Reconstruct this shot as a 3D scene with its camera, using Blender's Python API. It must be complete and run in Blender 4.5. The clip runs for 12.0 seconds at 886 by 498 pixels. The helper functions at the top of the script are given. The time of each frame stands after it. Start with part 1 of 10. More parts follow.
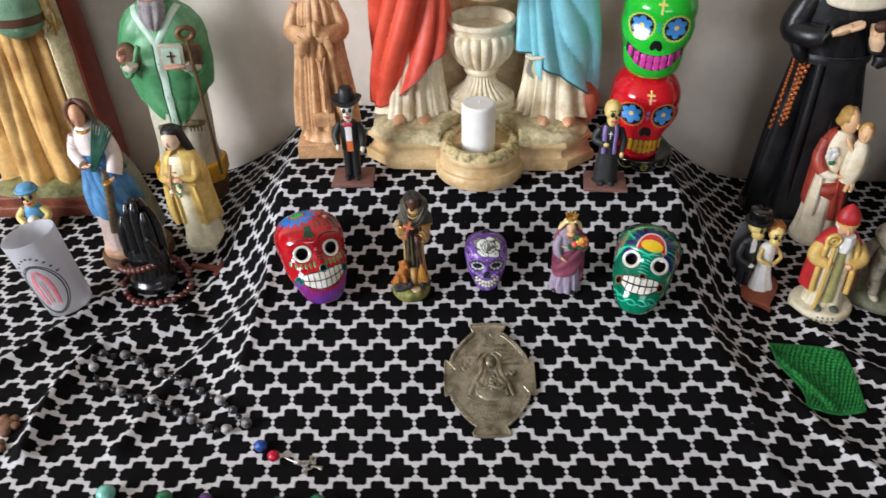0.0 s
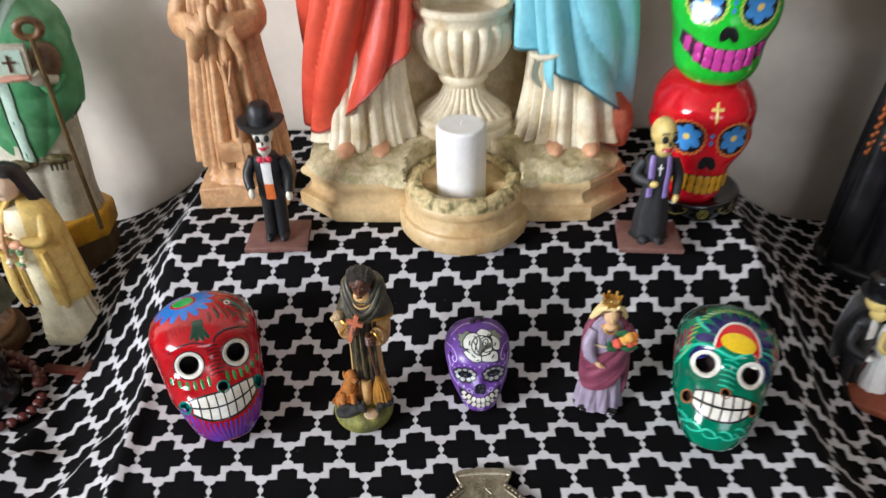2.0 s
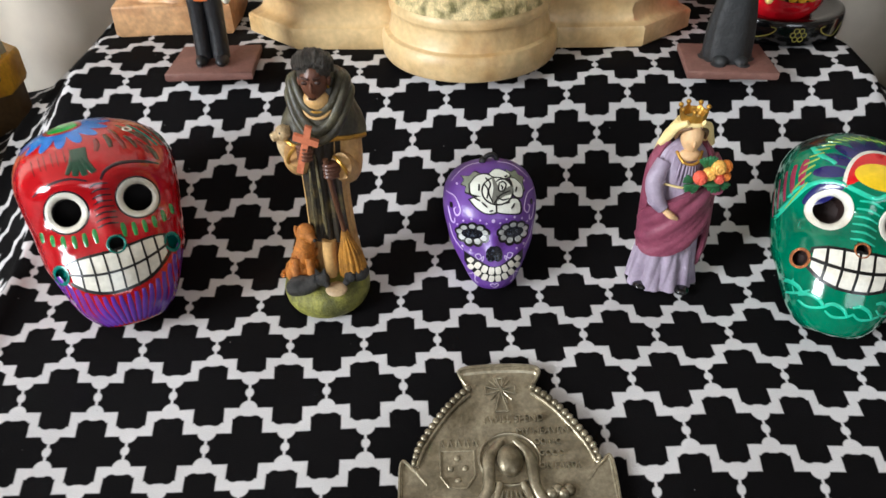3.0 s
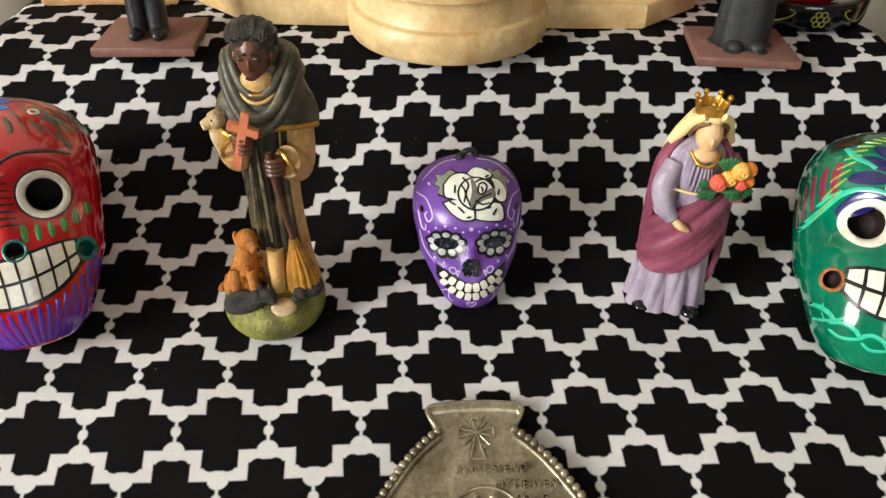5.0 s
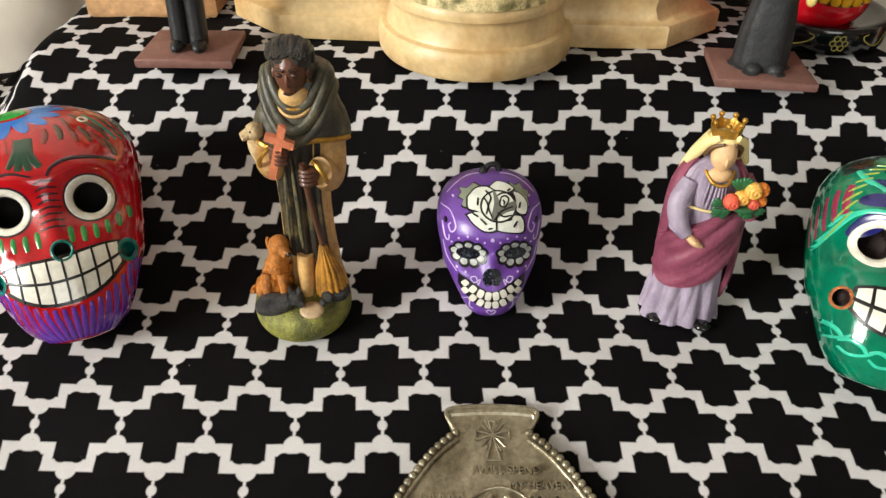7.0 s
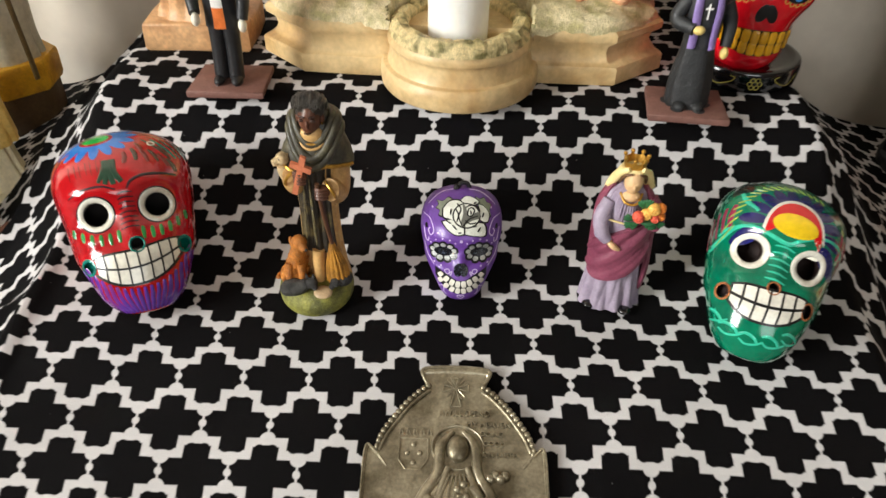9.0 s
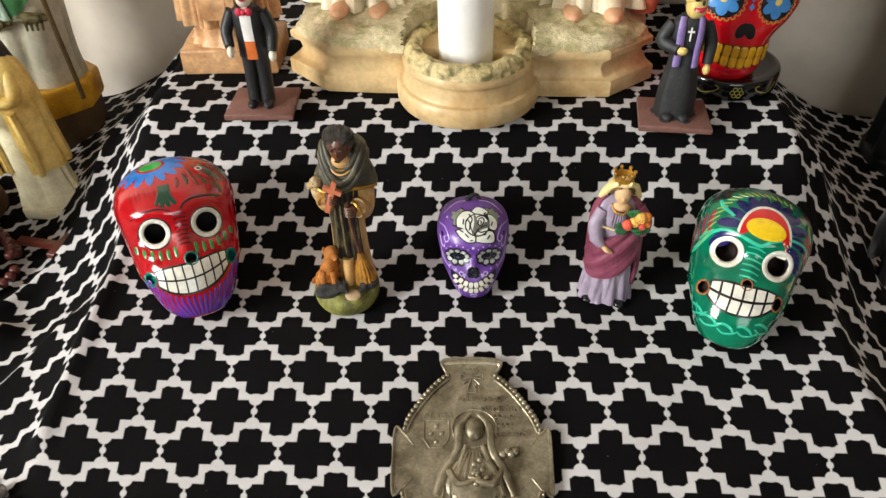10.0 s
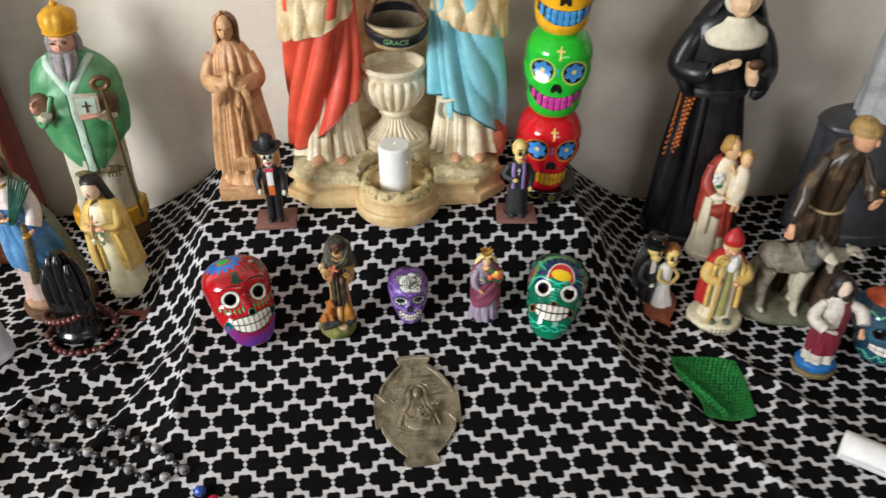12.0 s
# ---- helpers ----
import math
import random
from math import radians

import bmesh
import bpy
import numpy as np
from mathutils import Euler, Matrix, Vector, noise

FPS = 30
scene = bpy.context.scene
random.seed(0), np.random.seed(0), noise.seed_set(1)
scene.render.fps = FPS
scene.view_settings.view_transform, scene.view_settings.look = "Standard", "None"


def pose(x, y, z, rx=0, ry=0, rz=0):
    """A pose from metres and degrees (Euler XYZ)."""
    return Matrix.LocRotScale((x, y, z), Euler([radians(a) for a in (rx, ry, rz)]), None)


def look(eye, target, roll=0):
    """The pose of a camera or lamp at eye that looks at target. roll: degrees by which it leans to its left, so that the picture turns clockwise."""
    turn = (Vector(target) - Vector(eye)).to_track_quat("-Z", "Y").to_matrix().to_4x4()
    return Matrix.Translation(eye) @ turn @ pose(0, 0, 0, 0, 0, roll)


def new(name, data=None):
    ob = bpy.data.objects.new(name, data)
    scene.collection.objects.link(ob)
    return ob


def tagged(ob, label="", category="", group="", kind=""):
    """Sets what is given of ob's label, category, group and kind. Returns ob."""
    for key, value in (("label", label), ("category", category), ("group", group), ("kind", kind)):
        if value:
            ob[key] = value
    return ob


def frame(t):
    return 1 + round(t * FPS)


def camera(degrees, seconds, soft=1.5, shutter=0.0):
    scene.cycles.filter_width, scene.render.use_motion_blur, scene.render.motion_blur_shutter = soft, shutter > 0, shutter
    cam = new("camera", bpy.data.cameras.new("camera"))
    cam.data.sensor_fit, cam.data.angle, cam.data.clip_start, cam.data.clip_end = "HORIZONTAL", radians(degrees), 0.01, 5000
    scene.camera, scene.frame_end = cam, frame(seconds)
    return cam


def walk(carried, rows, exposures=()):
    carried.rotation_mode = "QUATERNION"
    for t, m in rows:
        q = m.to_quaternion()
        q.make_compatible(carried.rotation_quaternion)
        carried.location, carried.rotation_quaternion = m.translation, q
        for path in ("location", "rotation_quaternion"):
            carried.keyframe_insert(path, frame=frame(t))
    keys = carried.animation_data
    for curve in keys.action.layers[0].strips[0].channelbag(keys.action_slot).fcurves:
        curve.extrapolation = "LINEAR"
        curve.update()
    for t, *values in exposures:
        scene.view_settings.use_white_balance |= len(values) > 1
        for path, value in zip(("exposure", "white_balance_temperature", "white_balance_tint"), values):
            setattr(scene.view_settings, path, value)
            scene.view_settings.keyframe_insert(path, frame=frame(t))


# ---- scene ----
cam = camera(60.10, 12.0, soft=1.4, shutter=0.4)
# the camera's way: seconds, eye, target, lean
PATH = [
    (0, (0.07523, 0.01377, 0.54379), (0.01430, 0.82147, -0.04265), -1.585),
    (0.5, (0.03669, 0.02255, 0.54862), (-0.00265, 0.83599, -0.03170), -2.338),
    (1, (0.02922, 0.08349, 0.52694), (0.07851, 0.88673, -0.06666), -1.355),
    (1.5, (0.06465, 0.15664, 0.50223), (0.08565, 0.96920, -0.08026), -0.442),
    (2, (0.06559, 0.24865, 0.43300), (0.03365, 1.07407, -0.13061), -1.468),
    (2.5, (0.06518, 0.30701, 0.33569), (0.01814, 1.12285, -0.24066), -2.259),
    (3, (0.06149, 0.32938, 0.29308), (0.03041, 1.13020, -0.30501), -1.339),
    (4.8, (0.06578, 0.37465, 0.26811), (0.05714, 1.16667, -0.34232), 0.118),
    (5, (0.06391, 0.37470, 0.26953), (0.05953, 1.16768, -0.33970), 0.638),
    (5.5, (0.06702, 0.37239, 0.27054), (0.06202, 1.16399, -0.34048), 0.763),
    (6, (0.06753, 0.37012, 0.27255), (0.05463, 1.16338, -0.33620), 0.718),
    (6.5, (0.06343, 0.36778, 0.27807), (0.04079, 1.16313, -0.32766), 0.803),
    (7, (0.06347, 0.36526, 0.27729), (0.03159, 1.16379, -0.32382), 0.884),
    (8.8, (0.08408, 0.31751, 0.31564), (0.02822, 1.10755, -0.29486), 1.208),
    (9, (0.08310, 0.30016, 0.33538), (0.03145, 1.08599, -0.28091), 1.036),
    (9.5, (0.08609, 0.27700, 0.36551), (0.02612, 1.05228, -0.26325), -0.656),
    (10, (0.08551, 0.27197, 0.38206), (0.01562, 1.03236, -0.26363), -1.376),
    (10.5, (0.08605, 0.22252, 0.41639), (0.00364, 0.99025, -0.21906), -1.511),
    (11, (0.05776, 0.14152, 0.48404), (-0.00193, 0.94877, -0.10315), -2.275),
    (11.5, (0.04385, 0.05403, 0.54129), (0.06355, 0.86940, -0.03731), -1.569),
    (12, (0.07515, 0.00258, 0.59732), (0.11765, 0.81003, 0.00892), -0.035),
]
# small shifts of brightness as the phone's camera meters
EXPOSURES = [(0.0, -0.20, 5860, 11), (1.5, -0.14, 5900, 10), (2.5, -0.07, 5680, 9), (3.2, 0.03, 6100, 6), (5.0, 0.12, 6600, 5), (7.0, 0.11, 6600, 5), (9.0, 0.05, 6500, 6), (10.5, 0.00, 6400, 7), (11.2, -0.12, 6250, 8), (12.0, -0.22, 6100, 8)]
walk(cam, [(t, look(eye, target, roll)) for t, eye, target, roll in PATH], EXPOSURES)

# ---- world, window light, rear fill light ----
TOP = 0.032          # level of the draped table top
WALL_Y = 0.887       # face of the wall behind the table
world = bpy.data.worlds.new("sky")
scene.world = world
world.use_nodes = True
wn = world.node_tree
sky = wn.nodes.new("ShaderNodeTexSky")
sky.sky_type, sky.sun_disc = "NISHITA", False
sky.sun_elevation, sky.sun_rotation = radians(35), radians(200)
wn.links.new(sky.outputs["Color"], wn.nodes["Background"].inputs["Color"])
wn.nodes["Background"].inputs["Strength"].default_value = 0.10


def area_lamp(name, m, width, height, watts, colour):
    lamp = bpy.data.lights.new(name, "AREA")
    lamp.shape, lamp.size, lamp.size_y = "RECTANGLE", width, height
    lamp.energy, lamp.color = watts, colour
    ob = new(name, lamp)
    ob.matrix_world = m
    return ob


area_lamp("window_daylight", look((-2.22, -0.95, 1.08), (0.0, 0.50, 0.10)), 1.1, 1.1, 108.0, (1.0, 0.98, 0.965))
# added fill lamp behind the camera; no window is known there
area_lamp("rear_window_daylight", look((0.85, -2.13, 1.05), (0.3, 0.7, 0.15)), 1.3, 1.1, 14.0, (1.0, 0.98, 0.97))


# ---- materials ----
def rgb(r, g, b):
    """Linear colour from the 0-255 values of a paint chip."""
    return tuple(((c / 255 + 0.055) / 1.055) ** 2.4 if c > 10 else c / 255 / 12.92 for c in (r, g, b)) + (1.0,)


MADE = {}


def paint(name, chip, rough=0.45, var=0.18, scale=70, bump=0.12, metal=0.0, coat=0.0, chip2=None, amount=0.5, sss=0.0):
    """A painted, glazed or raw surface: chip with patches of chip2, grain, and fine relief."""
    if name in MADE:
        return MADE[name]
    m = bpy.data.materials.new(name)
    m.use_nodes = True
    t = m.node_tree
    bs = t.nodes["Principled BSDF"]
    co = t.nodes.new("ShaderNodeTexCoord")
    big, fine = t.nodes.new("ShaderNodeTexNoise"), t.nodes.new("ShaderNodeTexNoise")
    big.inputs["Scale"].default_value, big.inputs["Detail"].default_value = scale, 5
    fine.inputs["Scale"].default_value, fine.inputs["Detail"].default_value = scale * 9, 4
    for nz in (big, fine):
        t.links.new(co.outputs["Object"], nz.inputs["Vector"])
    c = rgb(*chip)
    c2 = rgb(*chip2) if chip2 else tuple(x * (1 - 1.6 * var) for x in c[:3]) + (1,)
    ramp = t.nodes.new("ShaderNodeMapRange")
    ramp.inputs["From Min"].default_value, ramp.inputs["From Max"].default_value = 0.62 - 0.3 * amount, 0.85 - 0.3 * amount
    t.links.new(big.outputs["Fac"], ramp.inputs["Value"])
    mix = t.nodes.new("ShaderNodeMix")
    mix.data_type = "RGBA"
    mix.inputs["A"].default_value, mix.inputs["B"].default_value = c, c2
    t.links.new(ramp.outputs["Result"], mix.inputs["Factor"])
    grain = t.nodes.new("ShaderNodeMix")
    grain.data_type, grain.blend_type = "RGBA", "MULTIPLY"
    t.links.new(mix.outputs["Result"], grain.inputs["A"])
    val = t.nodes.new("ShaderNodeMapRange")
    val.inputs["From Min"].default_value, val.inputs["From Max"].default_value = 0.3, 0.7
    val.inputs["To Min"].default_value, val.inputs["To Max"].default_value = 1 - var, 1 + 0.5 * var
    t.links.new(fine.outputs["Fac"], val.inputs["Value"])
    worn = t.nodes.new("ShaderNodeTexNoise")
    worn.inputs["Scale"].default_value, worn.inputs["Detail"].default_value = scale * 2.7, 6
    t.links.new(co.outputs["Object"], worn.inputs["Vector"])
    grime = t.nodes.new("ShaderNodeMapRange")
    grime.inputs["From Min"].default_value, grime.inputs["From Max"].default_value = 0.40, 0.62
    grime.inputs["To Min"].default_value, grime.inputs["To Max"].default_value = 1 - 0.6 * var, 1.04
    t.links.new(worn.outputs["Fac"], grime.inputs["Value"])
    both = t.nodes.new("ShaderNodeMath")
    both.operation = "MULTIPLY"
    t.links.new(val.outputs["Result"], both.inputs[0])
    t.links.new(grime.outputs["Result"], both.inputs[1])
    t.links.new(both.outputs[0], grain.inputs["B"])
    grain.inputs["Factor"].default_value = 1.0
    t.links.new(grain.outputs["Result"], bs.inputs["Base Color"])
    rr = t.nodes.new("ShaderNodeMapRange")
    rr.inputs["To Min"].default_value, rr.inputs["To Max"].default_value = max(rough - 0.08, 0.03), min(rough + 0.12, 1)
    t.links.new(big.outputs["Fac"], rr.inputs["Value"])
    t.links.new(rr.outputs["Result"], bs.inputs["Roughness"])
    bs.inputs["Metallic"].default_value = metal
    bs.inputs["Coat Weight"].default_value, bs.inputs["Coat Roughness"].default_value = coat, 0.06
    if sss:
        bs.inputs["Subsurface Weight"].default_value = sss
        bs.inputs["Subsurface Radius"].default_value = (0.006, 0.005, 0.004)
    if bump:
        bp = t.nodes.new("ShaderNodeBump")
        bp.inputs["Strength"].default_value, bp.inputs["Distance"].default_value = bump, 0.002
        t.links.new(fine.outputs["Fac"], bp.inputs["Height"])
        if bump >= 0.1:
            lumps = t.nodes.new("ShaderNodeBump")
            lumps.inputs["Strength"].default_value, lumps.inputs["Distance"].default_value = 0.16, 0.003
            t.links.new(worn.outputs["Fac"], lumps.inputs["Height"])
            t.links.new(lumps.outputs["Normal"], bp.inputs["Normal"])
        t.links.new(bp.outputs["Normal"], bs.inputs["Normal"])
    MADE[name] = m
    return m


def glass(name, tint=(1, 1, 1, 1), rough=0.0):
    m = bpy.data.materials.new(name)
    m.use_nodes = True
    bs = m.node_tree.nodes["Principled BSDF"]
    bs.inputs["Base Color"].default_value, bs.inputs["Roughness"].default_value = tint, rough
    bs.inputs["Transmission Weight"].default_value = 1.0
    return m


# ---- sculpting tools ----
def spline(keys, sub):
    """Catmull-Rom through tuples of numbers."""
    k = np.array(keys, float)
    if len(k) < 3:
        return [(k[0] + (k[-1] - k[0]) * i / sub).tolist() for i in range(sub + 1)]
    k = np.vstack([2 * k[0] - k[1], k, 2 * k[-1] - k[-2]])
    out = []
    for i in range(1, len(k) - 2):
        for j in range(sub):
            u = j / sub
            a, b, c, d = k[i - 1], k[i], k[i + 1], k[i + 2]
            out.append(0.5 * (2 * b + (c - a) * u + (2 * a - 5 * b + 4 * c - d) * u * u + (3 * b - a - 3 * c + d) * u ** 3))
    out.append(k[-2])
    return [q.tolist() for q in out]


def crease(t):
    """Round ridges with sharp valleys, -1 to 1."""
    return 2.4 * abs(math.sin(0.5 * t)) ** 0.8 - 1.4


class Clay:
    """One mesh in the making: lofts, tubes, blobs and slabs, each with its paint."""

    def __init__(self):
        self.v, self.f, self.mi, self.mats, self.cuts = [], [], [], [], []
        self.M = Matrix()

    def slot(self, mat):
        if mat not in self.mats:
            self.mats.append(mat)
        return self.mats.index(mat)

    def add(self, verts, faces, mat, per_face=None):
        o = len(self.v)
        self.cuts.append((o, len(self.f)))
        self.v += [tuple(self.M @ Vector(p)) for p in verts]
        for i, f in enumerate(faces):
            self.f.append(tuple(o + j for j in f))
            self.mi.append(self.slot(per_face[i] if per_face else mat))

    def rings(self, rows, mat, closed=True, cap0=True, cap1=True, pick=None):
        n = len(rows[0])
        v = [p for r in rows for p in r]
        faces, per = [], []
        for i in range(len(rows) - 1):
            for j in range(n if closed else n - 1):
                k = (j + 1) % n
                faces.append((i * n + j, i * n + k, (i + 1) * n + k, (i + 1) * n + j))
                per.append(pick(i / (len(rows) - 1), j / n) if pick else mat)
        for on, r, flip in ((cap0, 0, True), (cap1, len(rows) - 1, False)):
            if on and closed:
                v.append(tuple(np.mean(np.array(rows[r], float), axis=0)))
                c = len(v) - 1
                for j in range(n):
                    a, b = r * n + j, r * n + (j + 1) % n
                    faces.append((c, b, a) if flip else (c, a, b))
                    per.append(per[0] if r == 0 else per[-1] if not pick else pick(r / (len(rows) - 1), j / n))
        self.add(v, faces, mat, per)

    def loft(self, keys, mat, n=44, sub=5, nf=9, ph=0.0, tw=0.0, p=2.0, cap0=True, cap1=True, pick=None, arc=None, thick=0.0, warp=0.16):
        """Stacked ellipses; keys: (z, cx, cy, rx, ry, fold). pick(z, angle in degrees) chooses a paint. arc: an open sheet between two angles."""
        keys = [tuple(k) + (0.0,) * (6 - len(k)) for k in keys]
        ks = spline(keys, sub)
        rows = []

        def ring(k, shrink=0.0):
            z, cx, cy, rx, ry, amp = k
            out = []
            for i in range(n):
                a = 2 * math.pi * i / n if arc is None else radians(arc[0] + (arc[1] - arc[0]) * i / (n - 1))
                c, s = math.cos(a), math.sin(a)
                if p != 2.0:
                    c, s = math.copysign(abs(c) ** (2 / p), c), math.copysign(abs(s) ** (2 / p), s)
                q = a + warp * math.sin(2 * a + 1.7 * ph + 9 * z * warp) + 0.5 * warp * math.sin(3 * a - ph)
                w = 0.75 * crease(nf * q + ph + tw * z) + (0.35 * crease((nf + 5) * q + 2.1 * ph - 1.4 * tw * z) if warp else 0.0)
                d = 0.5 * (rx + ry) * amp * w - shrink
                out.append((cx + (rx + d) * c, cy + (ry + d) * s, z))
            return out
        rows = [ring(k) for k in ks]
        if arc is None:
            fn = None
            if pick:
                zs = [k[0] for k in ks]
                fn = lambda u, w: pick(zs[min(int(u * (len(zs) - 1) + 0.5), len(zs) - 1)], w * 360 + 180 / n)
            self.rings(rows, mat, True, cap0, cap1, fn)
        else:
            inner = [ring(k, thick) for k in ks]
            loop = [r + q[::-1] for r, q in zip(rows, inner)]
            self.rings(loop, mat, True, True, True)

    def tube(self, pts, radii, mat, n=12, sub=6, flat=1.0, caps=True):
        if not hasattr(radii, "__len__"):
            radii = [radii] * len(pts)
        ks = spline([tuple(p) + (r,) for p, r in zip(pts, radii)], sub)
        P = [Vector(k[:3]) for k in ks]
        rows, up = [], Vector((0.13, 0.21, 0.97)).normalized()
        for i, k in enumerate(ks):
            d = (P[min(i + 1, len(P) - 1)] - P[max(i - 1, 0)]).normalized()
            s = d.cross(up)
            s = s.normalized() if s.length > 1e-4 else Vector((1, 0, 0))
            u = s.cross(d).normalized()
            up = u
            rows.append([tuple(P[i] + k[3] * (math.cos(a) * s + flat * math.sin(a) * u)) for a in (2 * math.pi * j / n for j in range(n))])
        self.rings(rows, mat, True, caps, caps)

    def blob(self, c, r, mat, rot=(0, 0, 0), n=16, lump=0.0, seed=0.0, p=2.0):
        r = (r, r, r) if not hasattr(r, "__len__") else r
        m = pose(*c, *rot)
        rows = []
        for i in range(1, n):
            th = math.pi * i / n - math.pi / 2
            row = []
            for j in range(2 * n):
                a = math.pi * j / n
                d = Vector((math.cos(th) * math.cos(a), math.cos(th) * math.sin(a), math.sin(th)))
                if p != 2.0:
                    d = Vector([math.copysign(abs(x) ** (2 / p), x) for x in d])
                k = 1 + lump * noise.noise(d * 2.3 + Vector((seed, seed * 1.7, 0)))
                row.append(tuple(m @ Vector((d.x * r[0] * k, d.y * r[1] * k, d.z * r[2] * k))))
            rows.append(row)
        self.rings(rows, mat)

    def slab(self, outline, z0, z1, mat, bevel=0.001, side=None, top=None):
        """A plate with the outline (x, y), rounded at its upper and lower edges."""
        o = np.array(outline, float)
        c = o.mean(axis=0)

        def inset(d):
            q = o - c
            return c + q * (1 - d / np.linalg.norm(q, axis=1).mean())
        rows = []
        for d, z in ((bevel, z0), (0, z0 + bevel), (0, z1 - bevel), (bevel * 0.3, z1 - 0.3 * bevel), (bevel, z1)):
            rows.append([(x, y, z) for x, y in inset(d)])
        self.rings(rows, side or mat)

    def ring(self, c, R, r, mat, rot=(0, 0, 0), n=40, k=10, squash=1.0):
        m = pose(*c, *rot)
        rows = []
        for i in range(n + 1):
            a = 2 * math.pi * i / n
            rows.append([tuple(m @ Vector(((R + r * math.cos(b)) * math.cos(a), (R + r * math.cos(b)) * math.sin(a), squash * r * math.sin(b))))
                         for b in (2 * math.pi * j / k for j in range(k))])
        self.rings(rows, mat, True, False, False)

    def head(self, c, r, skin, hair=None, long=0.0, tip=0.0, face=(0, -1)):
        """A plain head: egg, nose ridge, cap of hair (long: how far the hair falls)."""
        x, y, z = c
        fx, fy = face
        self.blob(c, (r * 0.80, r * 0.9, r * 1.12), skin, n=14)
        self.blob((x + fx * r * 0.15, y + fy * r * 0.15, z - r * 0.55), (r * 0.55, r * 0.62, r * 0.55), skin, n=10)
        self.blob((x + fx * r * 0.86, y + fy * r * 0.86, z - r * 0.18), (r * 0.13, r * 0.17, r * 0.3), skin, n=8)
        if hair:
            self.blob((x - fx * r * 0.22, y - fy * r * 0.22, z + r * 0.24), (r * 0.92, r * 0.92, r * 1.0), hair, n=14, lump=0.14, seed=x * 50)
            if long:
                self.loft([(z - long, x - fx * r * 0.35, y - fy * r * 0.35, r * 0.75, r * 0.5, 0.08), (z - long * 0.4, x - fx * r * 0.3, y - fy * r * 0.3, r * 0.98, r * 0.72, 0.08),
                           (z + r * 0.3, x - fx * r * 0.25, y - fy * r * 0.25, r * 0.93, r * 0.8, 0.05)], hair, n=28, nf=7)

    def palm(self, c, way, size, mat, spread=0.0):
        """A simple mitten with finger ridges, reaching along way."""
        w = Vector(way).normalized()
        s = w.cross(Vector((0, 0, 1)))
        s = s.normalized() if s.length > 1e-3 else Vector((1, 0, 0))
        c = Vector(c)
        self.tube([c - w * size * 0.5, c, c + w * size * 0.4], [size * 0.28, size * 0.42, size * 0.36], mat, n=10, sub=3, flat=0.55)
        for i in range(4):
            o = s * (i - 1.5) * size * 0.2
            self.tube([c + w * size * 0.3 + o, c + w * size * 0.7 + o * 1.05, c + w * size * (1.05 - 0.08 * abs(i - 1.3)) + o], [size * 0.12, size * 0.12, size * 0.08], mat, n=8, sub=3)

    def object(self, name, m=None, parent=None, label="", sharp=50):
        me = bpy.data.meshes.new(name)
        me.from_pydata(self.v, [], self.f)
        for mt in self.mats:
            me.materials.append(mt)
        me.polygons.foreach_set("material_index", self.mi)
        bm = bmesh.new()
        bm.from_mesh(me)
        bmesh.ops.recalc_face_normals(bm, faces=bm.faces)
        bm.to_mesh(me)
        bm.free()
        me.shade_smooth()
        me.set_sharp_from_angle(angle=radians(sharp))
        ob = new(name, me)
        if parent:
            ob.parent = parent
        if m is not None:
            ob.matrix_local = m
        if label:
            ob["label"] = label
        return ob


def part(name, clay, parent, label="", sharp=50):
    return clay.object(name, None, parent, label, sharp)


def singles(name, clay, parent, label="", sharp=50):
    """Each stroke, dot or bead of the clay as a part of its own."""
    ends = clay.cuts[1:] + [(len(clay.v), len(clay.f))]
    for (v0, f0), (v1, f1) in zip(clay.cuts, ends):
        one = Clay()
        one.add(clay.v[v0:v1], [tuple(j - v0 for j in f) for f in clay.f[f0:f1]], None, [clay.mats[i] for i in clay.mi[f0:f1]])
        one.object(name, None, parent, label, sharp)


def thing(name, m, label, category, group=""):
    e = new(name)
    e.matrix_world = m
    e.empty_display_size = 0.01
    return tagged(e, label, category, group)


def ngon(n, rx, ry=None, cx=0.0, cy=0.0, turn=0.0):
    return [(cx + rx * math.cos(2 * math.pi * i / n + turn), cy + (ry or rx) * math.sin(2 * math.pi * i / n + turn)) for i in range(n)]


# ---- the draped table ----
PROFILE_Y = [0.10, 0.36, 0.41, 0.435, 0.456, 0.478, 0.500, 0.525, 0.546, 0.563, 0.585, 0.607, 0.628, 0.646, 0.666, 0.684, 0.700, 0.72, 1.0]
PROFILE_Z = [0.032, 0.032, 0.033, 0.036, 0.041, 0.046, 0.052, 0.058, 0.065, 0.0705, 0.0735, 0.077, 0.085, 0.096, 0.108, 0.122, 0.131, 0.133, 0.133]
